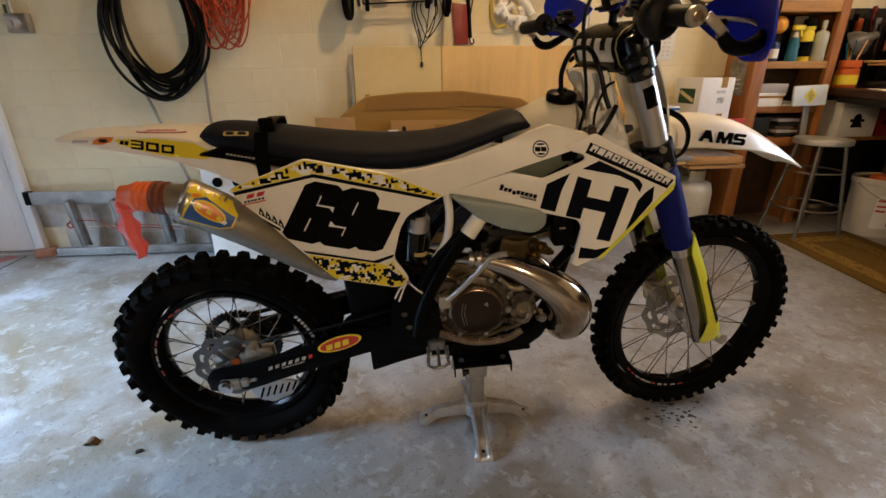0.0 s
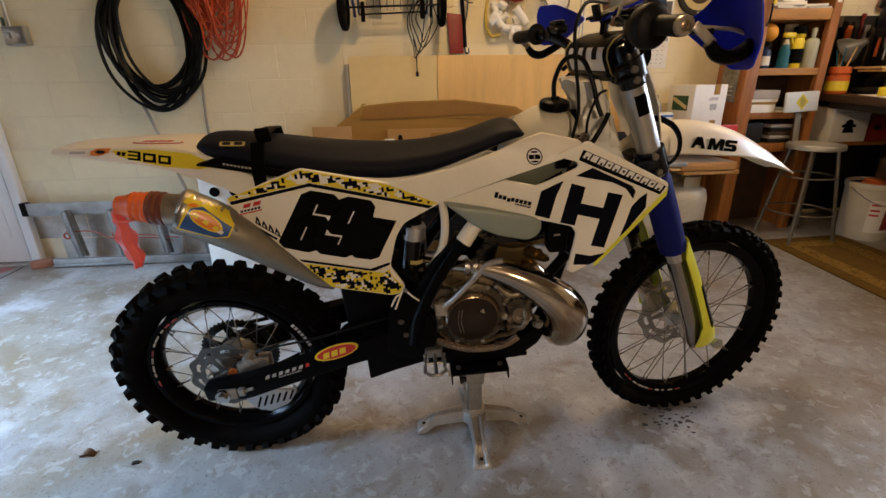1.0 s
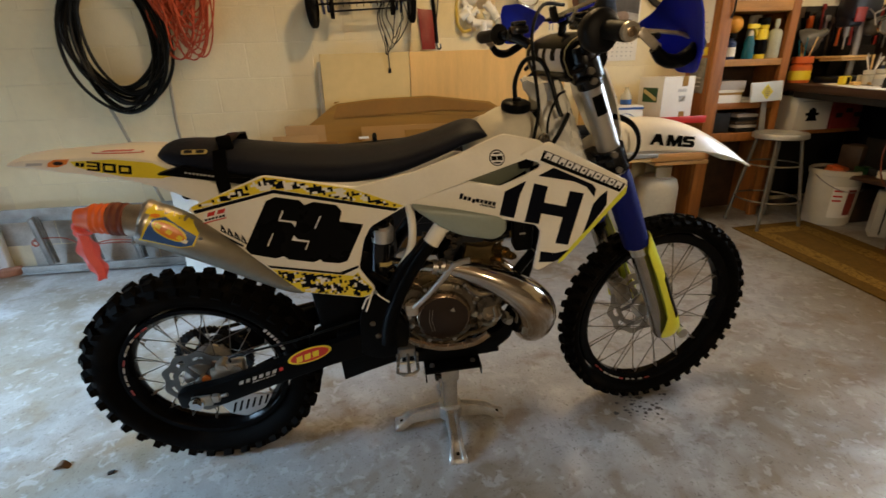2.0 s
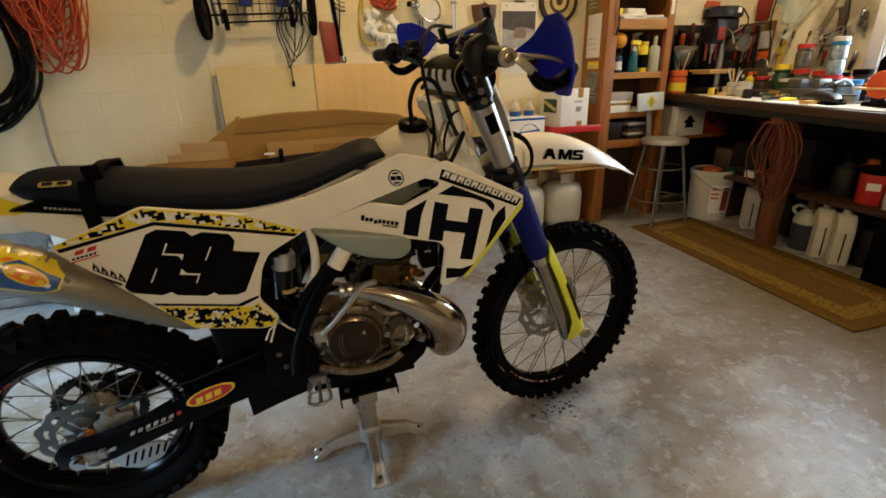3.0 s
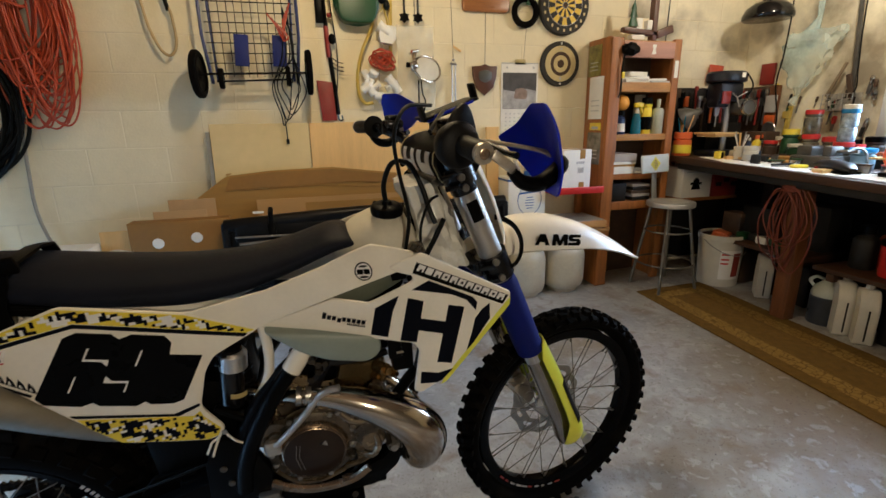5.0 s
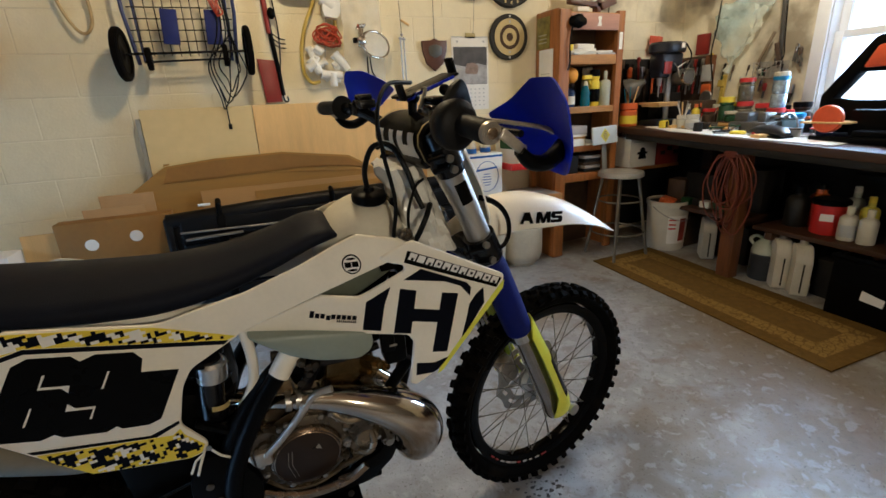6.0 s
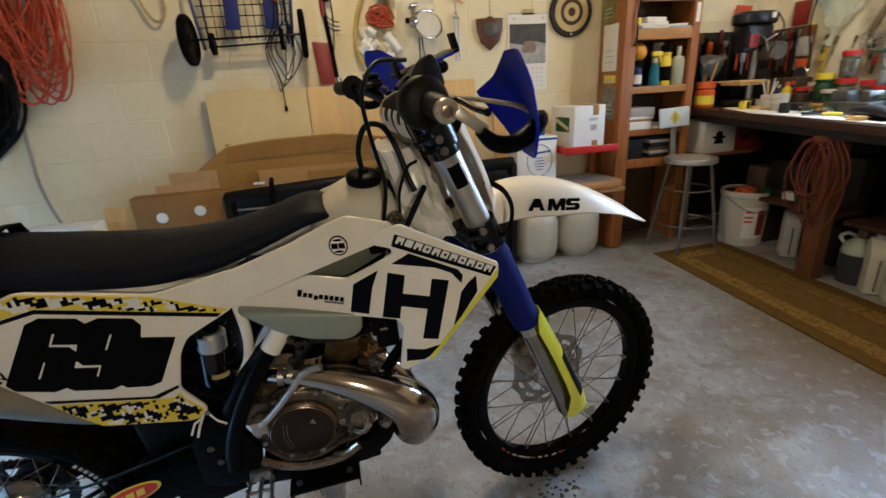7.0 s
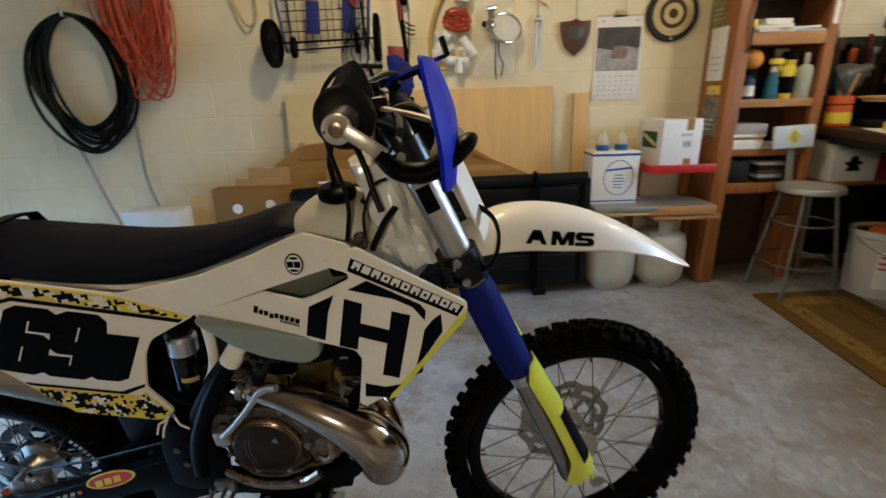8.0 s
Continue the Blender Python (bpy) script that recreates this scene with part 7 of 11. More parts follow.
def build_cart():
    c = thing("folding_cart", "folded blue wire shopping cart hung on the wall", "shopping cart", pose(0, 0, 0))
    y = 1.83
    part("frame", join(*[tube([(x0, y, 1.50), (x1, y - 0.01, 1.75), (x1, y, 2.45)], 0.009, 8) for x0, x1 in ((-0.425, -0.45), (0.03, 0.055))], *[tube([(x0, y + 0.05, 1.52), (x1, y + 0.05, 2.45)], 0.007, 8) for x0, x1 in ((-0.405, -0.425), (0.01, 0.035))]), WIRE, c)
    for i in range(13):
        part("cross_wire", cyl((-0.43, y - 0.012, 1.555 + 0.052 * i), (0.04, y - 0.012, 1.56 + 0.052 * i), 0.0030, seg=6), BLACK_MET, c)
    for i in range(11):
        part("upright_wire", cyl((-0.395 + 0.041 * i, y + 0.012 * (i % 3), 1.54), (-0.40 + 0.042 * i, y + 0.012 * (i % 3), 2.4), 0.0024, seg=6), BLACK_MET, c)
    part("axle", join(cyl((-0.50, y - 0.05, 1.545), (0.10, y - 0.05, 1.56), 0.006), cyl((-0.40, y - 0.03, 1.51), (0.0, y - 0.03, 1.525), 0.005)), BLACK_MET, c)
    for x, r, w, z in ((-0.485, 0.125, 0.034, 1.545), (0.095, 0.122, 0.030, 1.56), (-0.375, 0.055, 0.024, 1.525), (-0.02, 0.055, 0.024, 1.54)):
        wy = y - 0.05 if r > 0.1 else y - 0.03
        yaw = -4 if x < -0.4 else 3
        w_ob = part("wheel", lathe([(r * 0.72, -w * 0.5), (r * 0.94, -w * 0.5), (r, -w * 0.3), (r, w * 0.3), (r * 0.94, w * 0.5), (r * 0.72, w * 0.5)], 36, "x", close=True), RUBBER, c, "black rubber wheel", m=pose(x, wy, z, 0, 0, yaw))
        part("wheel_disc", lathe([(0.006, -w * 0.5), (0.02, -w * 0.4), (r * 0.4, -w * 0.15), (r * 0.74, -w * 0.3), (r * 0.74, w * 0.3), (r * 0.4, w * 0.15), (0.02, w * 0.4), (0.006, w * 0.5)], 30, "x"), BLACK_PL, w_ob, m=pose(x, wy, z, 0, 0, yaw))
    for x in (-0.255, -0.055):
        part("webbing_pad", box(0.075, 0.010, 0.165, (x, y - 0.02, 1.675), 0.003, (0, 3, 0)), BLUE_TOWEL, c, "blue webbing pad")
    rng = random.Random(3)
    cab = thing("hanging_cables", "tangle of dark cables hanging from the cart", "cable", pose(0, 0, 0))
    for k, (x0, x1, zb) in enumerate(((-0.10, 0.01, 1.30), (-0.085, 0.05, 1.33), (-0.06, 0.02, 1.36), (-0.11, -0.03, 1.27))):
        part("cable", curve_tube([(-0.02, y - 0.03, 1.90), (-0.04 + 0.02 * k, y - 0.04, 1.66), (x0, y - 0.03, 1.50), (x0 + 0.03, y, zb + 0.06), ((x0 + x1) / 2, y + 0.01, zb), (x1, y, zb + 0.08), (x1 + 0.02, y - 0.02, 1.48), (0.02, y - 0.04, 1.64), (0.0, y - 0.03, 1.88)], 0.0036, 6), BLACK_HOSE, cab)
    part("cable_end", join(curve_tube([(-0.08, y + 0.02, 1.38), (-0.065, y + 0.03, 1.30), (-0.06, y + 0.03, 1.19)], 0.0036, 6), box(0.018, 0.014, 0.03, (-0.06, y + 0.03, 1.175), 0.004)), BLACK_HOSE, cab)
    for k in range(5):
        part("clip_cord", curve_tube([(-0.10 + 0.02 * k, y - 0.05, 1.86 - 0.02 * k), (-0.06 + 0.015 * k, y - 0.06, 1.80 - 0.015 * k), (-0.03, y - 0.05, 1.74), (-0.02 + 0.01 * k, y - 0.05, 1.84 + 0.02 * k)], 0.0045, 6), DARK_RED if k % 2 else ORANGE_CORD, cab)


def ellipse_pts(a, b, n=30):
    return [(a * math.cos(q), b * math.sin(q)) for q in np.linspace(0, 2 * math.pi, n, endpoint=False).tolist()]


def build_wall_tools():
    t = thing("pole_tool", "long black-handled tool with a dark red blade hung on the wall", "garden tool", pose(0, 0, 0))
    part("shaft", join(curve_tube([(0.195, 1.90, 2.30), (0.205, 1.90, 2.0), (0.222, 1.90, 1.72), (0.24, 1.90, 1.50), (0.252, 1.90, 1.33)], 0.013, 8), box(0.05, 0.03, 0.16, (0.185, 1.905, 1.93), 0.006), blob(0.022, 0.02, 0.03, (0.245, 1.885, 1.76))), BLACK_PL, t)
    part("grip_band", join(cyl((0.214, 1.90, 1.83), (0.221, 1.90, 1.66), 0.0145), cyl((0.237, 1.89, 1.88), (0.237, 1.89, 1.90), 0.012)), DARK_RED, t)
    part("blade", moved(plate([(-0.035, 0.0), (0.052, 0.0), (0.04, 0.225), (-0.055, 0.235)], 0.012, 0.003), pose(0.19, 1.895, 1.295)), DARK_RED, t)
    part("hook", curve_tube([(0.245, 1.90, 1.36), (0.255, 1.90, 1.30), (0.275, 1.90, 1.30), (0.272, 1.90, 1.325)], 0.005, 6), BLACK_MET, t)
    for i in range(3):
        part("spike", curve_tube([(0.235, 1.895, 1.66 - 0.025 * i), (0.265, 1.885, 1.635 - 0.025 * i), (0.30, 1.88, 1.625 - 0.022 * i)], 0.0035, 6), BLACK_MET, t)
    part("cable", curve_tube([(0.235, 1.89, 2.1), (0.25, 1.88, 1.9), (0.268, 1.88, 1.70), (0.262, 1.88, 1.55), (0.25, 1.89, 1.45)], 0.004, 6), BLACK_HOSE, t)
    g = thing("green_string_reel", "green plastic reel hanging on the wall", "reel", pose(0.40, 1.88, 1.97))
    part("reel_body", moved(plate(squircle(0.118, 0.125, 28, 3.6), 0.085, 0.014, 3), pose(0, -0.045, 0)), GREEN_PL, g)
    part("reel_line", join(*[tube([((0.118 + 0.006 * k) * math.cos(a) * 1.0, -0.02 + 0.015 * k, (0.118 + 0.006 * k) * math.sin(a)) for a in np.linspace(0, 2 * math.pi, 28, endpoint=False).tolist()], 0.006, 6, closed=True) for k in range(3)]), GREEN_PL, g)
    part("reel_mark", moved(plate([(-0.012, -0.02), (0.03, -0.045), (0.026, 0.0)], 0.002, 0), pose(0, -0.042, 0)), YELLOW_HOSE, g)
    y = thing("yellow_tubing", "length of yellow tubing hanging on the wall", "tubing", pose(0, 0, 0))
    part("tube", curve_tube([(0.50, 1.91, 2.3), (0.505, 1.91, 2.0), (0.485, 1.90, 1.84), (0.42, 1.89, 1.70), (0.385, 1.89, 1.57), (0.385, 1.89, 1.45), (0.42, 1.885, 1.395), (0.47, 1.88, 1.40)], 0.0105, 8), YELLOW_HOSE, y)
    part("strip", join(box(0.022, 0.012, 0.50, (0.603, 1.92, 1.86), 0.003, (0, 2, 0)), curve_tube([(0.53, 1.91, 2.2), (0.56, 1.90, 1.98), (0.585, 1.90, 1.84), (0.60, 1.90, 1.63)], 0.006, 6), curve_tube([(0.60, 1.91, 2.2), (0.57, 1.90, 1.98), (0.54, 1.90, 1.92)], 0.005, 6)), YELLOW_HOSE, y)
    part("dark_knot", join(blob(0.03, 0.025, 0.035, (0.55, 1.89, 2.0)), blob(0.02, 0.02, 0.03, (0.58, 1.89, 1.96))), BLACK_HOSE, y)
    rng = random.Random(12)
    o = thing("orange_line_bundle", "small bundle of orange line hanging on the wall", "cord", pose(0.54, 1.865, 1.645))
    pts = []
    for k in range(16):
        tilt = rng.uniform(-1.0, 1.0)
        r = rng.uniform(0.018, 0.07)
        ex, ez = rng.uniform(-0.025, 0.025), rng.uniform(-0.02, 0.02)
        for j in range(16):
            a = 2 * math.pi * j / 16
            pts.append((ex + r * math.cos(a) * 1.1, 0.03 * math.sin(a + k) + rng.uniform(-0.006, 0.006), ez + r * 0.75 * math.sin(a + tilt) + rng.uniform(-0.004, 0.004)))
    part("line_coil", tube(smooth_path(pts, 2), 0.0042, 6), ORANGE_CORD, o)
    p = thing("pvc_fittings", "string of white plastic pipe fittings on the wall", "pipe fittings", pose(0, 0, 0))
    for a, b, r in (((0.42, 1.87, 1.52), (0.475, 1.86, 1.445), 0.024), ((0.405, 1.86, 1.47), (0.45, 1.85, 1.50), 0.022), ((0.475, 1.865, 1.44), (0.60, 1.865, 1.43), 0.022), ((0.545, 1.86, 1.445), (0.545, 1.86, 1.37), 0.021),
                    ((0.565, 1.87, 1.55), (0.615, 1.86, 1.49), 0.025), ((0.60, 1.87, 1.52), (0.635, 1.86, 1.46), 0.021), ((0.46, 1.87, 1.585), (0.50, 1.86, 1.555), 0.019), ((0.52, 1.86, 1.84), (0.585, 1.86, 1.80), 0.03)):
        part("fitting", join(cyl(a, b, r, seg=18), cyl(a, tuple(np.array(a) + 0.18 * (np.array(b) - np.array(a))), r * 1.15, seg=18)), PVC, p)
    for k in range(9):
        ax, az, an = 0.41 + 0.25 * rng.random(), 1.40 + 0.17 * rng.random(), rng.uniform(0, 3.14)
        d = np.array((0.03 * math.cos(an), rng.uniform(-0.01, 0.01), 0.03 * math.sin(an)))
        c0 = np.array((ax, 1.885, az))
        part("fitting", join(cyl(tuple(c0 - d), tuple(c0 + d), 0.018, seg=16), cyl(tuple(c0 + 0.6 * d), tuple(c0 + d), 0.022, seg=16)), PVC, p)
    part("jug_top", moved(loft([[(x * w, y_, z) for x, y_ in ((-0.05, -0.03), (0.05, -0.03), (0.05, 0.03), (-0.05, 0.03))] for z, w in ((0.0, 0.7), (0.03, 1.0), (0.075, 1.0), (0.10, 0.9))]), pose(0.565, 1.87, 1.74, 0, 8, 0)), PVC, p)
    part("wire", curve_tube([(0.55, 1.88, 1.80), (0.52, 1.87, 1.60), (0.50, 1.87, 1.46)], 0.002, 5), STEEL, p)
    bag = thing("clear_plastic_bag", "clear plastic bag hanging on the wall", "bag", pose(0.75, 1.90, 1.60))
    bm = bmesh.new()
    bmesh.ops.create_grid(bm, x_segments=14, y_segments=22, size=0.5)
    bm.transform(Matrix.Diagonal((0.24, 0.50, 1, 1)))
    bm.transform(pose(0, 0, 0, 90, 0, 0))
    for v in bm.verts:
        v.co.y += 0.022 * noise.noise(v.co * 14) - 0.012
        v.co.x += 0.01 * noise.noise(v.co * 6 + Vector((3, 1, 2)))
    part("film", bm, FILM, bag, angle=180)
    part("hook_cord", join(cyl((0.005, 0.0, 0.25), (0.0, 0.02, 0.75), 0.002, seg=5), box(0.012, 0.01, 0.014, (0.004, 0, 0.29), 0.002)), BLACK_HOSE, bag)
    lm = thing("clamp_lamp", "bright metal clamp lamp with a wire loop", "lamp", pose(0.80, 1.86, 1.60))
    mm = pose(0.01, -0.03, -0.005, -14, 0, 24)
    part("ring_frame", tube([(0.098 * math.cos(a), 0.0, 0.078 * math.sin(a)) for a in np.linspace(0, 2 * math.pi, 36, endpoint=False).tolist()], 0.0075, 10, closed=True), CHROME, lm, m=mm)
    part("lens", moved(plate(ellipse_pts(0.093, 0.073), 0.006, 0.002), pose(0, -0.003, 0)), FILM, lm, m=mm)
    part("lens_hub", join(blob(0.03, 0.02, 0.03, (-0.095, 0.0, 0.02)), cyl((-0.095, 0, 0.02), (-0.085, 0.01, 0.10), 0.012), cyl((-0.10, 0.0, 0.10), (-0.05, 0.0, 0.11), 0.010)), CHROME, lm, m=mm)
    part("clamp", join(box(0.022, 0.03, 0.10, (-0.075, -0.02, 0.03), 0.005, (0, 10, 0)), box(0.05, 0.02, 0.014, (-0.075, -0.02, 0.085), 0.004)), CHROME, lm)
    part("bracket", box(0.03, 0.03, 0.03, (-0.105, -0.01, 0.02), 0.006), BLACK_PL, lm)
    part("legs", join(curve_tube([(-0.045, -0.02, -0.07), (-0.045, -0.01, -0.18), (-0.04, 0, -0.27)], 0.0045, 6), curve_tube([(-0.03, -0.02, -0.07), (-0.02, -0.01, -0.15), (0.0, 0.0, -0.19), (-0.01, 0, -0.26)], 0.0045, 6)), BLACK_MET, lm)
    k = thing("star_knobs", "two dark star knobs hanging on rods", "tool", pose(0.73, 1.90, 1.93))
    for x in (-0.045, 0.04):
        o2 = [((0.034 if i % 2 else 0.022) * math.cos(a), (0.034 if i % 2 else 0.022) * math.sin(a)) for i, a in enumerate(np.linspace(0, 2 * math.pi, 12, endpoint=False))]
        part("knob", moved(plate(o2, 0.02, 0.002), pose(x, -0.03, -0.035)), BLACK_PL, k)
        part("rod", cyl((x, -0.02, -0.02), (x, -0.01, 0.35), 0.006, seg=8), BLACK_MET, k)
    r = thing("steel_rods", "pair of thin steel rods hung on a string", "tool", pose(1.005, 1.915, 1.55))
    part("string", cyl((0, 0, 0.10), (-0.015, 0.01, 0.6), 0.0016, seg=5), TWINE, r)
    part("rod", cyl((-0.010, 0, 0.10), (-0.008, 0, -0.16), 0.004, seg=8), STEEL, r)
    part("rod", cyl((0.012, 0, 0.10), (0.013, 0, -0.16), 0.004, seg=8), STEEL, r)
    part("rod_clip", join(cyl((-0.02, 0, 0.09), (0.022, 0, 0.085), 0.006, seg=8), box(0.016, 0.012, 0.012, (0, 0, 0.112), 0.002)), STEEL, r)
    part("peg", cyl((0.0, 0.0, 0.195), (0.05, -0.005, 0.165), 0.007, seg=8), PINE, r)


def build_wall_boards():
    q = thing("wooden_plaque", "varnished brown wooden plaque on the wall", "plaque", pose(1.23, WY - 0.012, 2.06))
    part("plaque_board", moved(plate(rounded([(-0.16, -0.09), (-0.15, -0.105), (0.14, -0.105), (0.16, -0.085), (0.16, 0.12), (-0.16, 0.12)], 0.01), 0.022, 0.006), pose(0, -0.012, 0)), PLAQUE, q)
    s = thing("shield_plaque", "brown wooden shield with a dark emblem hung on a string", "plaque", pose(1.225, WY - 0.015, 1.545))
    shield = [(-0.088, 0.082), (-0.030, 0.085), (0.0, 0.098), (0.030, 0.085), (0.086, 0.085), (0.082, 0.02), (0.060, -0.05), (0.0, -0.10), (-0.060, -0.052), (-0.083, 0.02)]
    part("shield_board", moved(plate(shield, 0.018, 0.004), pose(0, -0.008, 0)), SHIELD_WOOD, s)
    part("shield_emblem", moved(plate(rounded([(-0.045, 0.05), (0.0, 0.062), (0.045, 0.05), (0.045, 0.0), (0.0, -0.022), (-0.045, 0.0)], 0.012), 0.006, 0.002), pose(0, -0.014, 0)), PEWTER, s)
    part("string", cyl((0, 0, 0.09), (0.004, 0.005, 0.45), 0.0018, seg=5), TWINE, s)
    tr = thing("rubber_hoop", "small black rubber tyre hung on the wall", "tyre", pose(1.50, WY - 0.03, 1.965))
    part("tyre_ring", lathe([(0.078 + 0.02 * math.cos(a), 0.02 * math.sin(a)) for a in np.linspace(0, 2 * math.pi, 12, endpoint=False)], 36, "y", close=True), RUBBER, tr)
    part("string", cyl((0.01, 0, -0.09), (0.002, 0.01, -0.295), 0.0015, seg=5), TWINE, tr)
    part("green_tag", moved(plate([(-0.02, 0.0), (0.02, -0.005), (0.0, 0.03)], 0.004, 0.001), pose(0.01, -0.02, 0.04)), GREEN_PL, tr)
    # calendar
    c = thing("wall_calendar", "wall calendar with a grey winter photograph", "calendar", pose(1.485, WY, 1.42))
    part("backing_sheet", box(0.275, 0.003, 0.46, (0, -0.003, 0.0), 0.001), PAPER, c)
    part("photograph", box(0.25, 0.001, 0.235, (0.0, -0.0055, 0.055), 0), PHOTO_DARK, c)
    part("photo_snow", moved(plate([(-0.125, -0.115), (0.125, -0.115), (0.125, 0.0), (0.05, 0.015), (-0.04, -0.005), (-0.125, 0.01)], 0.0008, 0), pose(0, -0.0068, 0.055)), PHOTO_MID, c)
    part("photo_rock", moved(plate(rounded([(-0.045, -0.045), (0.05, -0.05), (0.06, 0.0), (0.03, 0.025), (-0.03, 0.02)], 0.015), 0.0008, 0), pose(0, -0.008, 0.05)), PHOTO_BROWN, c)
    for i in range(5):
        for j in range(7):
            part("date_mark", box(0.012, 0.0008, 0.006, (-0.10 + 0.033 * j, -0.0052, -0.095 - 0.026 * i), 0), GREY_VINYL, c)
    part("top_strip", join(box(0.27, 0.005, 0.006, (0, -0.005, 0.233), 0.001), box(0.012, 0.004, 0.012, (-0.095, -0.006, 0.205), 0), box(0.012, 0.004, 0.012, (0.10, -0.006, 0.205), 0)), GREY_VINYL, c)
    part("clip", join(box(0.07, 0.012, 0.024, (0.0, -0.01, 0.245), 0.003), box(0.05, 0.014, 0.010, (0.0, -0.011, 0.245), 0.002)), GOLD, c)
    part("clip_jaw", box(0.075, 0.010, 0.010, (0.0, -0.008, 0.232), 0.002), BLACK_PL, c)

    def ring(r0, r1, y, n=48):
        return lathe([(r0, -y), (r1, -y), (r1, -y + 0.004), (r0, -y + 0.004)], n, "y", close=True)

    # plain round target board
    d = thing("target_board", "round target board with tan and brown rings", "dartboard", pose(1.778, WY - 0.012, 1.652))
    part("board_disc", lathe([(0.002, -0.012), (0.142, -0.012), (0.146, -0.008), (0.146, 0.012), (0.002, 0.012)], 48, "y"), DART_BLACK, d)
    for r0, r1, mt in ((0.078, 0.116, DART_TAN), (0.055, 0.078, DART_RED), (0.026, 0.055, DART_TAN), (0.0005, 0.026, DART_RED)):
        part("ring", ring(r0, r1, 0.0155), mt, d)
    for z in (0.130, -0.130, 0.095, -0.095):
        part("ring_mark", box(0.012, 0.002, 0.014, (0, -0.0165, z), 0.0), GREY_VINYL, d)
    # segmented dartboard
    e = thing("dartboard", "black and yellow segmented dartboard with a number ring", "dartboard", pose(1.785, WY - 0.02, 2.015))
    part("board_disc", lathe([(0.002, -0.018), (0.176, -0.018), (0.182, -0.012), (0.182, 0.018), (0.002, 0.018)], 60, "y"), DART_BLACK, e)

    def wedge(r0, r1, a0, a1):
        return moved(plate([(r * math.cos(a), r * math.sin(a)) for r, a in [(r0, t) for t in np.linspace(a0, a1, 4)] + [(r1, t) for t in np.linspace(a1, a0, 4)]], 0.002, 0), pose(0, -0.0205, 0))

    for k in range(20):
        a0 = 2 * math.pi * (k - 0.5) / 20
        a1 = 2 * math.pi * (k + 0.5) / 20
        r_in, r_out = ((0.075, 0.125) if k % 2 else (0.02, 0.075))
        part("segment", wedge(r_in, r_out, a0, a1), DART_YEL, e)
        part("number_bar", moved(box(0.012, 0.002, 0.018, (0, 0, 0), 0), pose(0.153 * math.cos(a0 + 0.157), -0.019, 0.153 * math.sin(a0 + 0.157))), DART_TAN, e)
    part("bull", lathe([(0.001, -0.0225), (0.012, -0.0225), (0.012, -0.019), (0.001, -0.019)], 20, "y"), DART_RED, e)
    part("wire_ring", join(*[lathe([(r - 0.0012, -0.023), (r + 0.0012, -0.023), (r + 0.0012, -0.0215), (r - 0.0012, -0.0215)], 60, "y", close=True) for r in (0.02, 0.075, 0.125)]), STEEL, e)


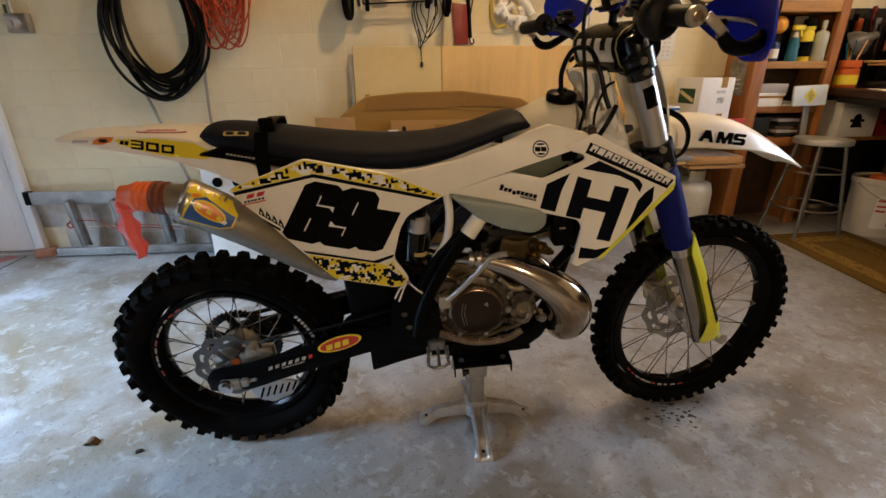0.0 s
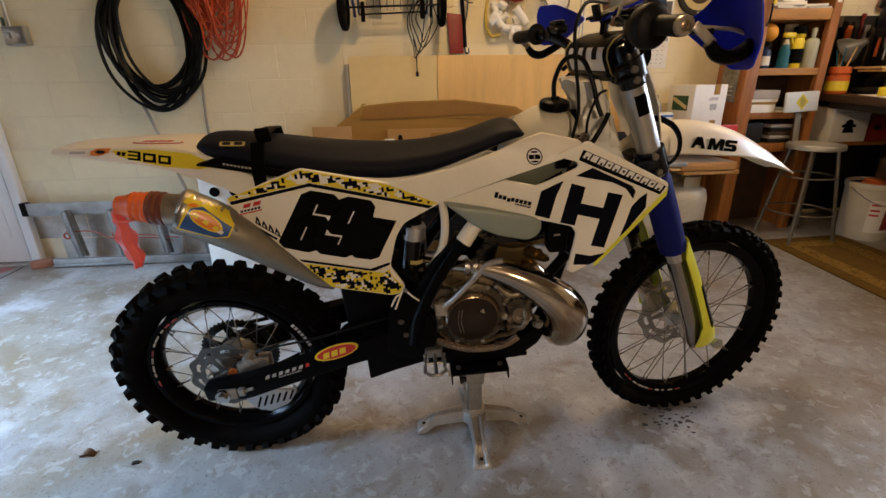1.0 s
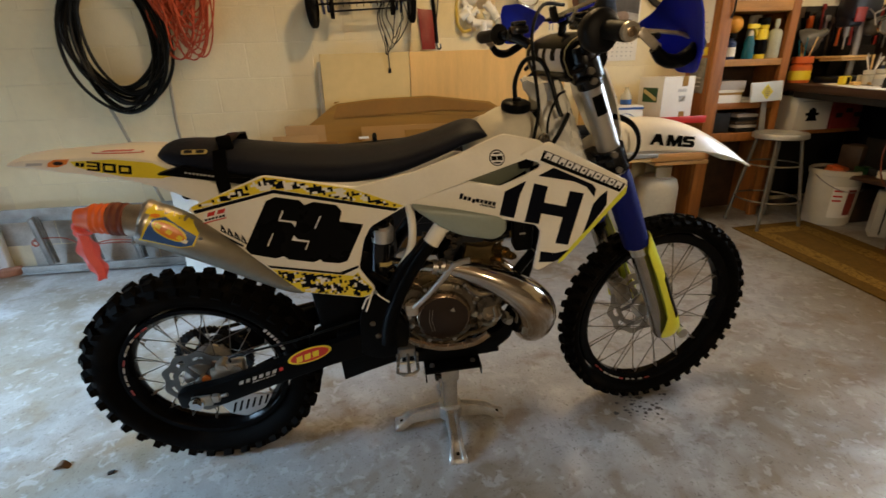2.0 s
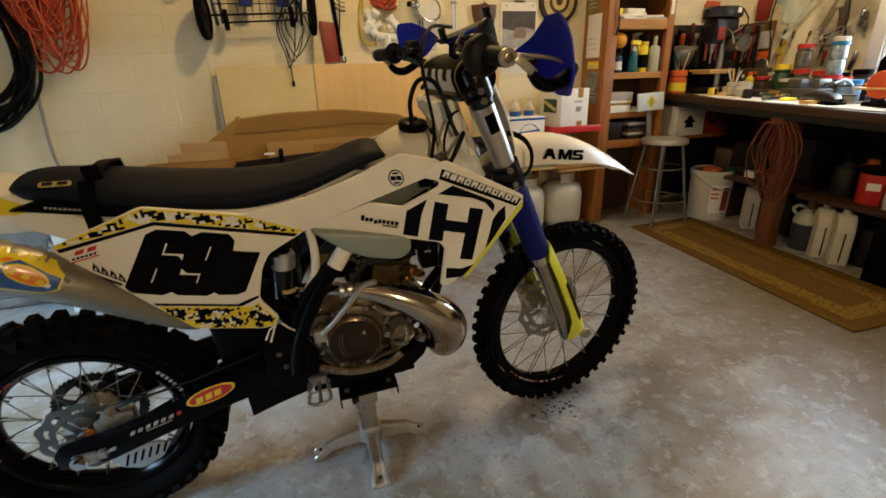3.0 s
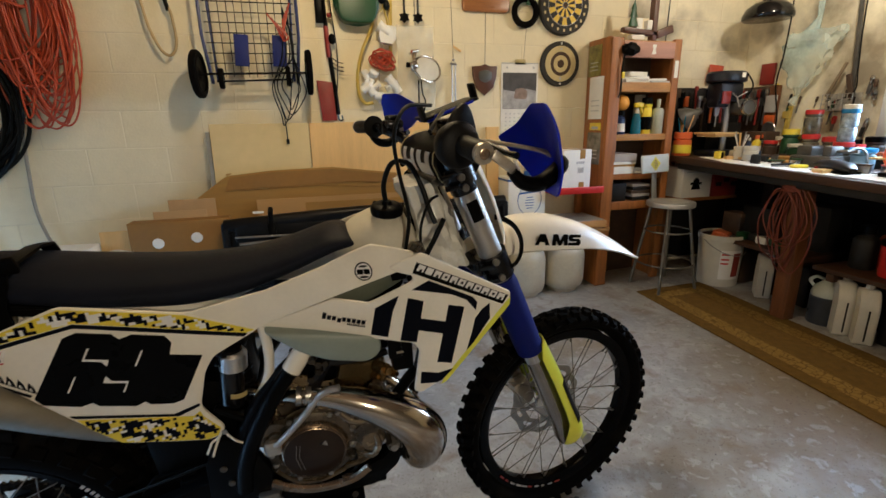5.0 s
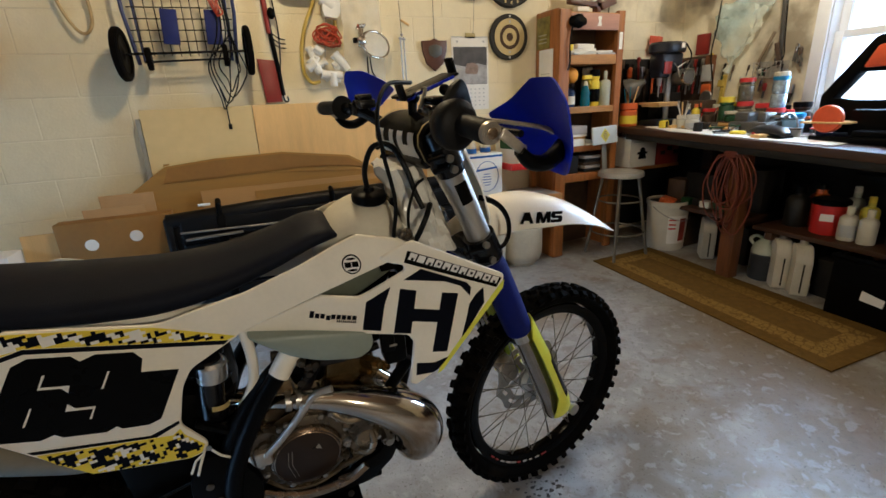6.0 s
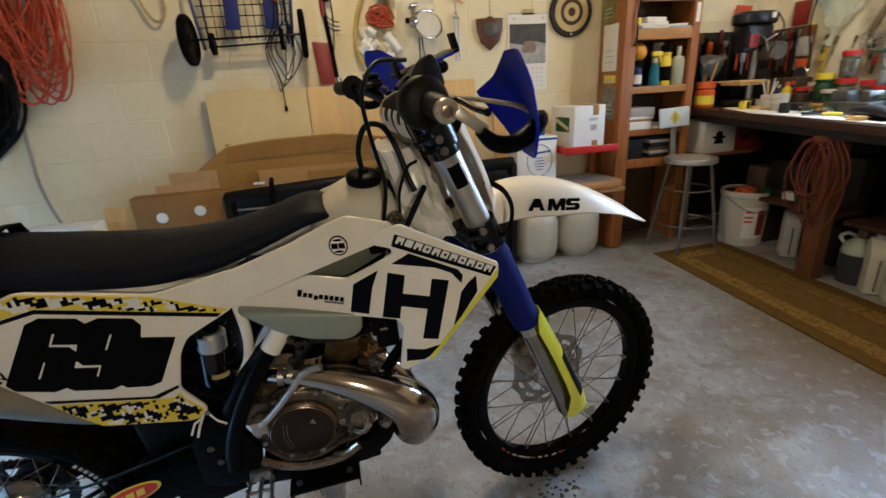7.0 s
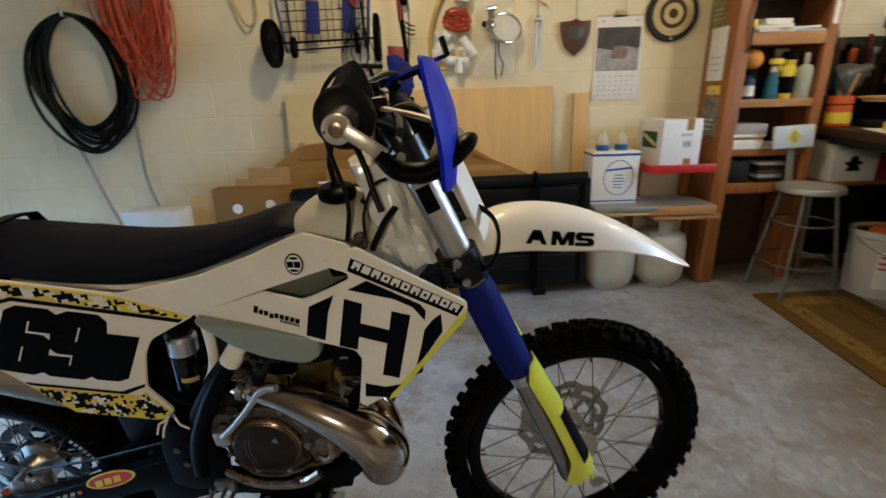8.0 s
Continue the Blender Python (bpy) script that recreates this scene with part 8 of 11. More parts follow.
def build_sheets():
    """Boards and flattened cardboard that lean against the wall."""
    z = floor_z
    def leaning(name, x0, x1, top, y_top, y_bot, th, material, label, cat, outline=None):
        base = z((x0 + x1) / 2)
        h = top - base
        ang = math.degrees(math.atan2(y_top - y_bot, h))
        o = outline or [(x0, 0.0), (x1, 0.0), (x1, h), (x0, h)]
        ob = solid(name, plate(o, th, 0.0015, 1), material, label, cat, pose(0, y_bot, base, -ang, 0, 0))
        return ob
    leaning("yellowed_board", -0.49, 0.065, 1.285, 1.875, 1.80, 0.014, PINE_B, "yellowed hardboard sheet leaning on the wall", "board")
    leaning("plywood_board", 0.07, 1.10, 1.285, 1.878, 1.803, 0.014, PINE, "pale plywood sheet leaning on the wall", "board")
    leaning("metal_edge_strip", -0.515, -0.494, 1.24, 1.885, 1.815, 0.02, GALV, "grey metal strip beside the board", "strip")
    leaning("pine_plank", 1.235, 1.325, 1.24, 1.905, 1.86, 0.022, PINE, "narrow pine plank leaning on the wall", "plank")
    outline = [(-0.60, 0.0), (0.95, 0.0), (0.95, 0.78), (0.74, 0.87), (0.58, 0.965), (0.19, 1.015), (-0.17, 1.008), (-0.42, 0.985), (-0.46, 0.96), (-0.595, 0.865)]
    fc = thing("flattened_carton", "large flattened brown cardboard box with cut corners", "cardboard", pose(0, 1.76, z(0.1), -math.degrees(math.atan2(0.075, 1.02)), 0, 0))
    part("panel", plate(outline, 0.008, 0.0015, 1), CARD, fc)
    part("upper_flap", plate([(-0.44, 0.90), (0.30, 0.92), (0.60, 0.90), (0.72, 0.865), (0.57, 0.955), (0.19, 1.005), (-0.17, 0.998), (-0.41, 0.975)], 0.004, 0.0008, 1), CARD_B, fc, "darker folded upper flap", m=pose(0, -0.0065, 0))
    part("torn_tab", plate([(-0.43, 0.985), (-0.40, 0.992), (-0.395, 1.0), (-0.425, 0.998)], 0.004, 0.0005, 1), CARD, fc)
    part("crease", tube([(-0.44, -0.0015, 0.894), (0.10, -0.0015, 0.905), (0.72, -0.0015, 0.862)], 0.0022, 6), CARD_B, fc)
    leaning("carton_flap", -0.27, 0.80, 0.845, 1.785, 1.735, 0.006, mat("lighter_cardboard", (0.40, 0.225, 0.075), 0.75, var=0.08, scale=3, bump=0.1, bscale=40, aniso=(1, 1, 9)), "lighter flattened cardboard sheet", "cardboard")
    leaning("carton_flap", 0.01, 0.83, 0.815, 1.778, 1.728, 0.004, CARD, "creased brown cardboard sheet", "cardboard")
    leaning("carton_strip", -0.75, -0.50, 0.865, 1.815, 1.77, 0.005, mat("pale_cardboard", (0.43, 0.27, 0.12), 0.75, var=0.1, bump=0.1), "narrow strip of cardboard", "cardboard")
    leaning("carton_strip", -0.83, -0.55, 0.805, 1.795, 1.75, 0.005, mat("pale_cardboard", (0.46, 0.30, 0.14), 0.75, var=0.1, bump=0.1), "narrow strip of cardboard", "cardboard")
    leaning("offcut_board", -1.10, -0.90, 0.715, 1.76, 1.70, 0.014, PINE, "pale wooden offcut leaning on the wall", "board")
    b = thing("brown_carton", "brown cardboard box with two pale discs for glare spots", "cardboard box", pose(-0.685, 1.70, z(-0.685)))
    part("carton_body", span(-0.255, 0.26, 0.0, 0.10, 0.0, 0.785, 0.003), CARD_B, b)
    # two spots of glare on the card, put in as pale discs
    for x, zz in ((-0.115, 0.665), (0.085, 0.685)):
        part("glare_spot", lathe([(0.001, -0.003), (0.028, -0.003), (0.030, 0.0), (0.001, 0.0)], 28, "y"), PAPER, b, m=pose(x, -0.0005, zz))
    w = thing("white_carton_board", "white carton with two black knobs beside the wall", "box", pose(-1.36, 1.60, z(-1.36)))
    part("carton_body", span(-0.085, 0.24, 0.0, 0.16, 0.0, 0.685, 0.003), CARTON, w, m=pose(0, 0, 0, 0, 1.2, 0))
    for x in (0.02, 0.14):
        part("knob", lathe([(0.001, -0.012), (0.026, -0.012), (0.030, -0.006), (0.030, 0.0), (0.001, 0.0)], 24, "y"), BLACK_PL, w, m=pose(x, -0.002, 0.535))


def build_case():
    c = thing("black_storage_case", "long black plastic storage case standing by the cardboard", "storage case", pose(0.415, 1.62, floor_z(0.415)))
    h0, h1 = 0.10, 0.735
    part("case_body", span(-0.84, 0.845, 0.02, 0.10, h0, h1 - 0.05, 0.012), CASE, c)
    for i in range(4):
        part("case_panel", span(-0.80, 0.80, -0.006, 0.03, h0 + 0.10 + 0.135 * i, h0 + 0.205 + 0.135 * i, 0.012, 3), CASE, c)
    part("case_lid", join(curve_tube([(-0.855, 0.03, h1 - 0.03), (-0.3, 0.02, h1), (0.3, 0.02, h1 + 0.015), (0.85, 0.03, h1 + 0.02)], 0.036, 14), span(-0.85, 0.85, 0.02, 0.115, h1 - 0.065, h1 - 0.005, 0.012)), CASE, c)
    part("case_end", span(-0.872, -0.832, 0.0, 0.12, h0, h1 - 0.01, 0.014, 3), CASE, c)
    part("case_end", span(0.832, 0.872, 0.0, 0.12, h0, h1 + 0.02, 0.014, 3), CASE, c)
    for x in (-0.60, 0.0, 0.55):
        part("strap", join(span(x - 0.022, x + 0.022, -0.018, -0.010, h0, h1 - 0.02, 0.003), tube([(x, -0.018, h1 - 0.02), (x, -0.012, h1 + 0.04), (x, 0.03, h1 + 0.055)], 0.014, 8)), BLACK_PL, c)
    part("bright_rod", join(cyl((-0.78, -0.02, h1 - 0.13), (-0.50, -0.025, h1 - 0.12), 0.008), cyl((-0.80, -0.02, h1 - 0.09), (-0.2, -0.03, h1 - 0.10), 0.006)), STEEL, c)
    for x in (-0.6, 0.6):
        part("foot", span(x - 0.04, x + 0.04, 0.02, 0.10, 0.0, h0 + 0.01, 0.006), CASE, c)
    lab = solid("white_label", box(0.06, 0.003, 0.014, (0, 0, 0.007), 0.001), PAPER, "small white paper label on the case lid", "label", pose(-0.25, 1.622, floor_z(0.415) + h1 + 0.036))


def build_corner_stand():
    z = floor_z(1.6)
    s = thing("low_stand", "low plank stand beside the shelf", "stand", pose(1.62, 1.72, z))
    part("top_board", box(0.36, 0.36, 0.03, (-0.15, 0.0, 0.535), 0.004), GALV, s)
    part("under_board", box(0.34, 0.34, 0.02, (-0.13, 0.0, 0.505), 0.003), PINE, s)
    part("right_board", box(0.38, 0.34, 0.025, (0.21, 0.0, 0.475), 0.004), WOOD_H, s)
    for x, h in ((-0.31, 0.50), (0.005, 0.50), (0.385, 0.465)):
        for y in (0.15,):
            part("leg", span(x - 0.02, x + 0.02, y - 0.02, y + 0.02, 0.0, h, 0.003), WOOD, s)
    b = thing("blue_white_carton", "white carton with blue bands and an oval crest", "box", pose(1.425, 1.64, z + 0.55))
    part("carton_body", span(-0.135, 0.135, 0.0, 0.17, 0.0, 0.30, 0.003), CARTON, b)
    part("blue_band", span(-0.137, 0.137, -0.002, 0.172, 0.275, 0.288, 0), BLUE_VINYL, b)
    part("blue_band", span(-0.137, 0.137, -0.002, 0.172, 0.012, 0.02, 0), BLUE_VINYL, b)
    part("crest", join(tube([(0.02 + 0.085 * math.cos(a), -0.001, 0.15 + 0.10 * math.sin(a)) for a in np.linspace(0, 2 * math.pi, 28, endpoint=False).tolist()], 0.0022, 5, closed=True), *[box(0.07 - 0.012 * abs(i), 0.002, 0.005, (0.02, -0.001, 0.13 + 0.018 * i), 0) for i in range(-2, 3)], box(0.15, 0.002, 0.012, (0.02, -0.001, 0.20), 0.0, (0, -5, 0))), BLUE_VINYL, b)
    bt = thing("clear_bottle", "clear bottle with a blue label", "bottle", pose(1.36, 1.70, z + 0.85), group="bottles in the carton")
    part("bottle_body", lathe([(0.001, 0), (0.034, 0), (0.036, 0.02), (0.036, 0.05), (0.018, 0.085), (0.012, 0.10), (0.012, 0.11), (0.001, 0.11)], 20), FILM, bt)
    part("bottle_label", lathe([(0.0365, 0.005), (0.0372, 0.005), (0.0372, 0.035), (0.0365, 0.035)], 20, close=True), BLUE_VINYL, bt)
    copy_thing(bt, pose(1.47, 1.71, z + 0.85))
    tr = thing("shallow_tray", "shallow brown tray on the stand", "tray", pose(1.80, 1.70, z + 0.488))
    part("tray_floor", box(0.36, 0.30, 0.008, (0, 0, 0.006), 0.002), BLACK_PL, tr)
    part("tray_rim", join(box(0.37, 0.016, 0.05, (0, -0.15, 0.03), 0.003), box(0.37, 0.016, 0.05, (0, 0.15, 0.03), 0.003), box(0.016, 0.30, 0.05, (-0.18, 0, 0.03), 0.003), box(0.016, 0.30, 0.05, (0.18, 0, 0.03), 0.003)), WOOD_H, tr)
    part("glass_sheet", box(0.34, 0.29, 0.004, (0, 0, 0.056), 0.001), GALV, tr)
    r = thing("red_tool_tray", "red metal tray on a bracket beside the shelf", "tray", pose(1.775, 1.72, 0.80))
    part("tray_body", join(box(0.36, 0.30, 0.012, (0, 0, 0.006), 0.003), box(0.37, 0.012, 0.045, (0, -0.15, 0.02), 0.004), box(0.37, 0.012, 0.045, (0, 0.15, 0.02), 0.004), box(0.012, 0.30, 0.045, (-0.18, 0, 0.02), 0.004)), RED_PAINT, r)
    part("support", span(-0.16, -0.12, 0.10, 0.14, -0.24, 0.0, 0.003), WOOD, r)
    part("support", span(0.14, 0.18, 0.10, 0.14, -0.24, 0.0, 0.003), WOOD, r)
    c = thing("white_carton", "white carton with brown tape and a green picture", "cardboard box", pose(1.745, 1.715, 0.815))
    part("carton_body", box(0.25, 0.22, 0.27, (0, 0, 0.135), 0.003), CARTON, c, m=pose(0, 0, 0, 0, 0, 12))
    TURN = pose(0, 0, 0, 0, 0, 12)
    for size, at in (((0.045, 0.002, 0.06), (0.045, -0.111, 0.24)), ((0.045, 0.002, 0.05), (0.045, -0.111, 0.03)), ((0.05, 0.22, 0.002), (0.045, 0, 0.2705))):
        part("tape", box(*size, at, 0), CARD, c, m=TURN)
    part("picture", box(0.002, 0.13, 0.09, (-0.126, 0.0, 0.16), 0), GREEN_PL, c, m=pose(0, 0, 0, 0, 0, 12))
    part("picture_band", box(0.002, 0.13, 0.022, (-0.1275, 0.0, 0.16), 0, (25, 0, 0)), DART_TAN, c, m=pose(0, 0, 0, 0, 0, 12))
    for i in range(6):
        part("print_mark", box(0.005, 0.002, 0.035, (0.01 + 0.009 * i, -0.1115, 0.135), 0), GREY_VINYL, c, m=TURN)
    for i in range(4):
        part("print_mark", box(0.012, 0.002, 0.018, (0.0 + 0.018 * i, -0.1115, 0.185), 0, (0, 12, 0)), GREY_VINYL, c, m=TURN)
    for i, (x, y) in enumerate(((1.47, 1.74), (1.78, 1.74))):
        t = thing("gas_cylinder", "white steel propane cylinder on the floor", "gas cylinder", pose(x, y, floor_z(x)), group="gas cylinders under the stand")
        part("tank_body", lathe([(0.10, 0.02), (0.135, 0.04), (0.15, 0.09), (0.15, 0.27), (0.135, 0.325), (0.09, 0.35), (0.02, 0.358)], 32), TANK_WHITE, t, angle=60)
        part("foot_ring", lathe([(0.098, 0.0), (0.104, 0.0), (0.104, 0.03), (0.098, 0.03)], 28, close=True), TANK_WHITE, t)
        part("collar", loft([[Vector((r * math.cos(a), r * math.sin(a), zz)) for r, zz in ((0.088, 0.34), (0.092, 0.34), (0.092, 0.42), (0.088, 0.42))] for a in np.linspace(-2.2, 2.2, 20).tolist()]), TANK_WHITE, t)
        part("valve", join(cyl((0, 0, 0.35), (0, 0, 0.40), 0.018), cyl((0, -0.03, 0.40), (0, 0.03, 0.40), 0.012)), GOLD, t)


build_door()
build_ladder()
build_wall_left()
build_cart()
build_wall_tools()
build_wall_boards()
build_sheets()
build_case()
build_corner_stand()


# ---- shelf, bench and window ----
PINKISH = mat("pinkish_drawer_wood", (0.42, 0.22, 0.16), 0.55, var=0.15, scale=4, aniso=(0.8, 8, 8))
LABEL_BLUE = mat("dark_blue_bottle", (0.012, 0.035, 0.12), 0.3, var=0.1)
TEAL = mat("teal_bottle", (0.01, 0.13, 0.20), 0.25, var=0.1)
CLEAR_PL = mat("cloudy_plastic", (0.42, 0.44, 0.36), 0.25, var=0.1)
ORANGE_BALL = mat("orange_globe", (0.80, 0.36, 0.04), 0.5, var=0.08)
HDPE = mat("white_jug_plastic", (0.58, 0.55, 0.46), 0.45, var=0.08, bump=0.05)
DARK_FLUID = mat("dark_fluid_jug", (0.03, 0.035, 0.045), 0.3, var=0.2)
ORANGE_CAN = mat("orange_can", (0.62, 0.12, 0.02), 0.4, var=0.1)
STEEL_BLUE = mat("dark_blue_machine_paint", (0.005, 0.007, 0.014), 0.3, var=0.25)
MACH_OR = mat("orange_machine_paint", (0.68, 0.10, 0.025), 0.4, var=0.1)
GLASSY = mat("jar_of_small_parts", (0.13, 0.12, 0.09), 0.12, var=0.7, scale=30, coat=0.6)
# dark clutter, and the shade painted in behind the bench
CLUTTER_D = mat("dark_clutter_and_shade", (0.012, 0.011, 0.010), 0.55, var=0.6, scale=12, bump=0.3, spec=0.3)
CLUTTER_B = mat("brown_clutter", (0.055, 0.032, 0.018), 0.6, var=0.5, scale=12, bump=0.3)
def tinted_film():
    m = mat("tinted_crumpled_film", (0.58, 0.74, 0.72), 0.14, var=0.3, scale=5, bump=1.0, bscale=34, stain=(0.86, 0.82, 0.62), stain_amt=1.0)
    m.node_tree.nodes["Principled BSDF"].inputs["Alpha"].default_value = 0.42
    return m


BAG = tinted_film()
DUSTY = mat("dusty_metal", (0.10, 0.095, 0.085), 0.45, metal=0.4, var=0.3)
SIGN_YEL = mat("sign_yellow", (0.62, 0.55, 0.06), 0.45, var=0.08)


def bottle(name, label, x, y, z, r, h, body, cap, cap_mat, lab=None, lab_mat=None, neck=0.4, group="", cat="bottle"):
    b = thing(name, label, cat, pose(x, y, z), group=group)
    hn = h * 0.76
    part("bottle_body", lathe([(0.001, 0), (r * 0.94, 0), (r, 0.006), (r, hn * 0.86), (r * 0.8, hn * 0.95), (r * neck, hn), (r * neck, h * 0.86), (0.001, h * 0.86)], 22), body, b)
    part("cap", lathe([(0.001, h * 0.82), (r * cap, h * 0.82), (r * cap, h * 0.985), (r * cap * 0.9, h), (0.001, h)], 18), cap_mat, b)
    if lab_mat:
        part("label", lathe([(r + 0.0004, hn * 0.15), (r + 0.0012, hn * 0.15), (r + 0.0012, hn * 0.62), (r + 0.0004, hn * 0.62)], 22, close=True), lab_mat, b)
    return b


def build_shelf():
    x0, x1, yf, yb = 2.005, 2.545, 1.655, 1.93
    z = floor_z(2.2)
    s = thing("wooden_shelf", "open brown wooden shelf unit crowded with bottles and papers", "shelf", pose(0, 0, 0))
    part("left_side", span(x0, x0 + 0.022, yf + 0.035, yb, z, 1.80, 0.002), WOOD, s)
    part("left_post", span(x0, x0 + 0.085, yf, yf + 0.035, z, 1.79, 0.003), WOOD, s)
    part("right_post", span(x1 - 0.055, x1, yf, yf + 0.035, z, 1.79, 0.003), WOOD, s)
    part("right_side", span(x1 - 0.02, x1, yf + 0.035, yb, z, 1.79, 0.002), WOOD, s)
    for zz, th, mt in ((1.515, 0.062, WOOD_H), (1.175, 0.042, WOOD_H), (0.905, 0.04, WOOD), (0.705, 0.055, WOOD), (1.775, 0.02, WOOD_H)):
        part("shelf_board", span(x0 + 0.022, x1 - 0.02, yf + 0.004, yb, zz - th, zz, 0.002), mt, s)
    part("drawer_front", join(span(x0 + 0.085, x1 - 0.055, yf - 0.004, yf + 0.02, 1.668, 1.768, 0.004)), PINKISH, s, "pinkish wooden drawer front")
    part("paper_figure", moved(plate(rounded([(-0.018, -0.03), (0.02, -0.03), (0.012, 0.0), (0.02, 0.03), (-0.015, 0.03), (-0.006, 0.0)], 0.006), 0.001, 0), pose(2.32, yf - 0.0055, 1.72)), PAPER, s)
    part("post_card", box(0.028, 0.002, 0.11, (x1 - 0.028, yf - 0.0015, 1.60), 0), PAPER, s)
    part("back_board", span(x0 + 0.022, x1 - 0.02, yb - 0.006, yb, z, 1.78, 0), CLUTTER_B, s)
    # packs on the left side
    for y, zz, w, h, mt, lab in ((1.84, 1.665, 0.15, 0.20, mat("yellow_black_pack", (0.20, 0.17, 0.04), 0.4, var=0.7, scale=20), "yellow and black blister pack"), (1.80, 1.42, 0.16, 0.28, PAPER, "white printed card"), (1.785, 1.23, 0.13, 0.05, YELLOW, "yellow strip of card"), (1.79, 1.08, 0.16, 0.22, mat("clear_tool_pack", (0.20, 0.19, 0.17), 0.25, var=0.6, scale=18), "clear pack of tools")):
        p = thing("hanging_pack", lab + " hung on the side of the shelf", "pack", pose(x0 - 0.004, y, zz))
        part("pack_card", box(0.004, w, h, (0, 0, 0), 0.001), mt, p)
        part("pack_print", join(*[box(0.001, w * 0.6, 0.006, (-0.003, 0, -h * 0.3 + i * h * 0.12), 0) for i in range(3)]), GREY_VINYL, p)
    # things on the boards
    bottle("dark_bottle", "dark blue bottle with a pale label", 2.15, 1.72, 1.175, 0.036, 0.155, LABEL_BLUE, 0.85, BLACK_PL, lab_mat=PAPER)
    o = thing("orange_globe", "orange round globe on top of the bottle", "ball", pose(2.165, 1.745, 1.335))
    part("globe_body", blob(0.058, 0.058, 0.056, (0, 0, 0.05)), ORANGE_BALL, o)
    part("globe_foot", lathe([(0.02, -0.008), (0.03, -0.008), (0.02, 0.006)], 18), BLACK_PL, o)
    sp = thing("spray_bottle", "blue spray bottle with a yellow nozzle", "spray bottle", pose(2.285, 1.72, 1.175))
    part("bottle_body", lathe([(0.001, 0), (0.034, 0), (0.036, 0.01), (0.034, 0.05), (0.03, 0.07), (0.034, 0.09), (0.014, 0.15), (0.012, 0.17), (0.001, 0.17)], 20), TEAL, sp)
    part("neck", lathe([(0.012, 0.09), (0.024, 0.10), (0.014, 0.16), (0.012, 0.17)], 16), HDPE, sp)
    part("nozzle", join(box(0.07, 0.028, 0.03, (0.01, 0, 0.195), 0.005), box(0.012, 0.02, 0.05, (0.03, 0, 0.165), 0.003, (0, -20, 0))), YELLOW, sp)
    bottle("yellow_can", "yellow and black spray can", 2.37, 1.73, 1.175, 0.037, 0.245, YELLOW, 0.98, BLACK_PL, lab_mat=BLACK_PL, neck=0.95)
    bottle("cloudy_bottle", "cloudy plastic squeeze bottle on the shelf", 2.45, 1.71, 1.175, 0.040, 0.235, CLEAR_PL, 0.35, CLEAR_PL, neck=0.3)
    bottle("dark_flask", "dark flask behind the bottles", 2.22, 1.83, 1.175, 0.038, 0.22, CLUTTER_D, 0.6, BLACK_PL)
    bottle("white_flask", "white bottle with a flat cap", 2.40, 1.85, 1.175, 0.040, 0.27, HDPE, 0.9, HDPE, neck=0.7)
    def stack(name, label, x, y, z, rows, cat):
        t = thing(name, label, cat, pose(x, y, z))
        zz = 0.0
        for w, d, h, yaw, mt in rows:
            part("sheet", box(w, d, h, (0, 0, zz + h / 2), 0.002), mt, t, m=pose(0, 0, 0, 0, 0, yaw))
            zz += h + 0.001
        return t
    g1 = mat("grey_book", (0.38, 0.35, 0.33), 0.6, var=0.1)
    stack("book_stack", "stack of grey and white books and papers", 2.17, 1.76, 0.905, ((0.17, 0.20, 0.05, 2, PAPER), (0.18, 0.2, 0.014, -3, CARD), (0.19, 0.2, 0.016, 4, PAPER), (0.20, 0.2, 0.055, -2, g1)), "books")
    stack("paper_pile", "loose pile of white papers", 2.34, 1.76, 0.905, ((0.16, 0.2, 0.012, 6, PAPER), (0.15, 0.2, 0.01, -8, GREY_VINYL)), "paper")
    stack("paper_pile", "loose pile of white papers", 2.22, 1.76, 1.515, ((0.22, 0.2, 0.015, 6, PAPER), (0.2, 0.2, 0.02, -12, PAPER), (0.16, 0.18, 0.03, 10, PAPER)), "paper")
    stack("paper_pile", "loose pile of white papers", 2.40, 1.76, 1.515, ((0.16, 0.2, 0.012, 3, GREY_VINYL), (0.14, 0.2, 0.012, -14, PAPER)), "paper")
    bx = thing("tape_boxes", "dark boxes and cassettes in a row", "boxes", pose(2.35, 1.76, 0.705))
    for i in range(5):
        part("tape_box", box(0.15, 0.16, 0.020, (0, 0, 0.014 + 0.024 * i), 0.002, (0, 0, 3 * math.sin(i * 2.3))), (CLUTTER_D, g1, CLUTTER_B)[i % 3], bx)
    cl = solid("dark_box", box(0.14, 0.16, 0.13, (0, 0, 0.065), 0.004), CLUTTER_D, "dark cardboard box on the shelf", "box", pose(2.16, 1.77, 0.705))
    cap = thing("work_hat", "crumpled black work hat hung on the shelf corner", "hat", pose(2.13, 1.635, 1.715))
    bm = blob(0.065, 0.03, 0.04)
    for v in bm.verts:
        v.co += v.co.normalized() * 0.014 * noise.noise(v.co * 40)
    part("cap_body", bm, BLACK_PL, cap)
    part("cap_strap", curve_tube([(-0.04, 0.0, -0.02), (-0.055, 0.0, -0.12), (-0.05, 0.005, -0.25), (-0.065, 0.005, -0.30)], 0.006, 6), BLACK_HOSE, cap)
    part("cap_tag", box(0.022, 0.008, 0.04, (-0.048, -0.008, -0.16), 0.003), YELLOW, cap)
    # a rough wooden model on top of the unit
    md = thing("wooden_model", "rough wooden cross-shaped model on top of the shelf", "model", pose(2.33, 1.77, 1.79))
    part("base_plank", box(0.30, 0.05, 0.03, (-0.03, 0, 0.055), 0.003, (0, 5, 0)), SHIELD_WOOD, md)
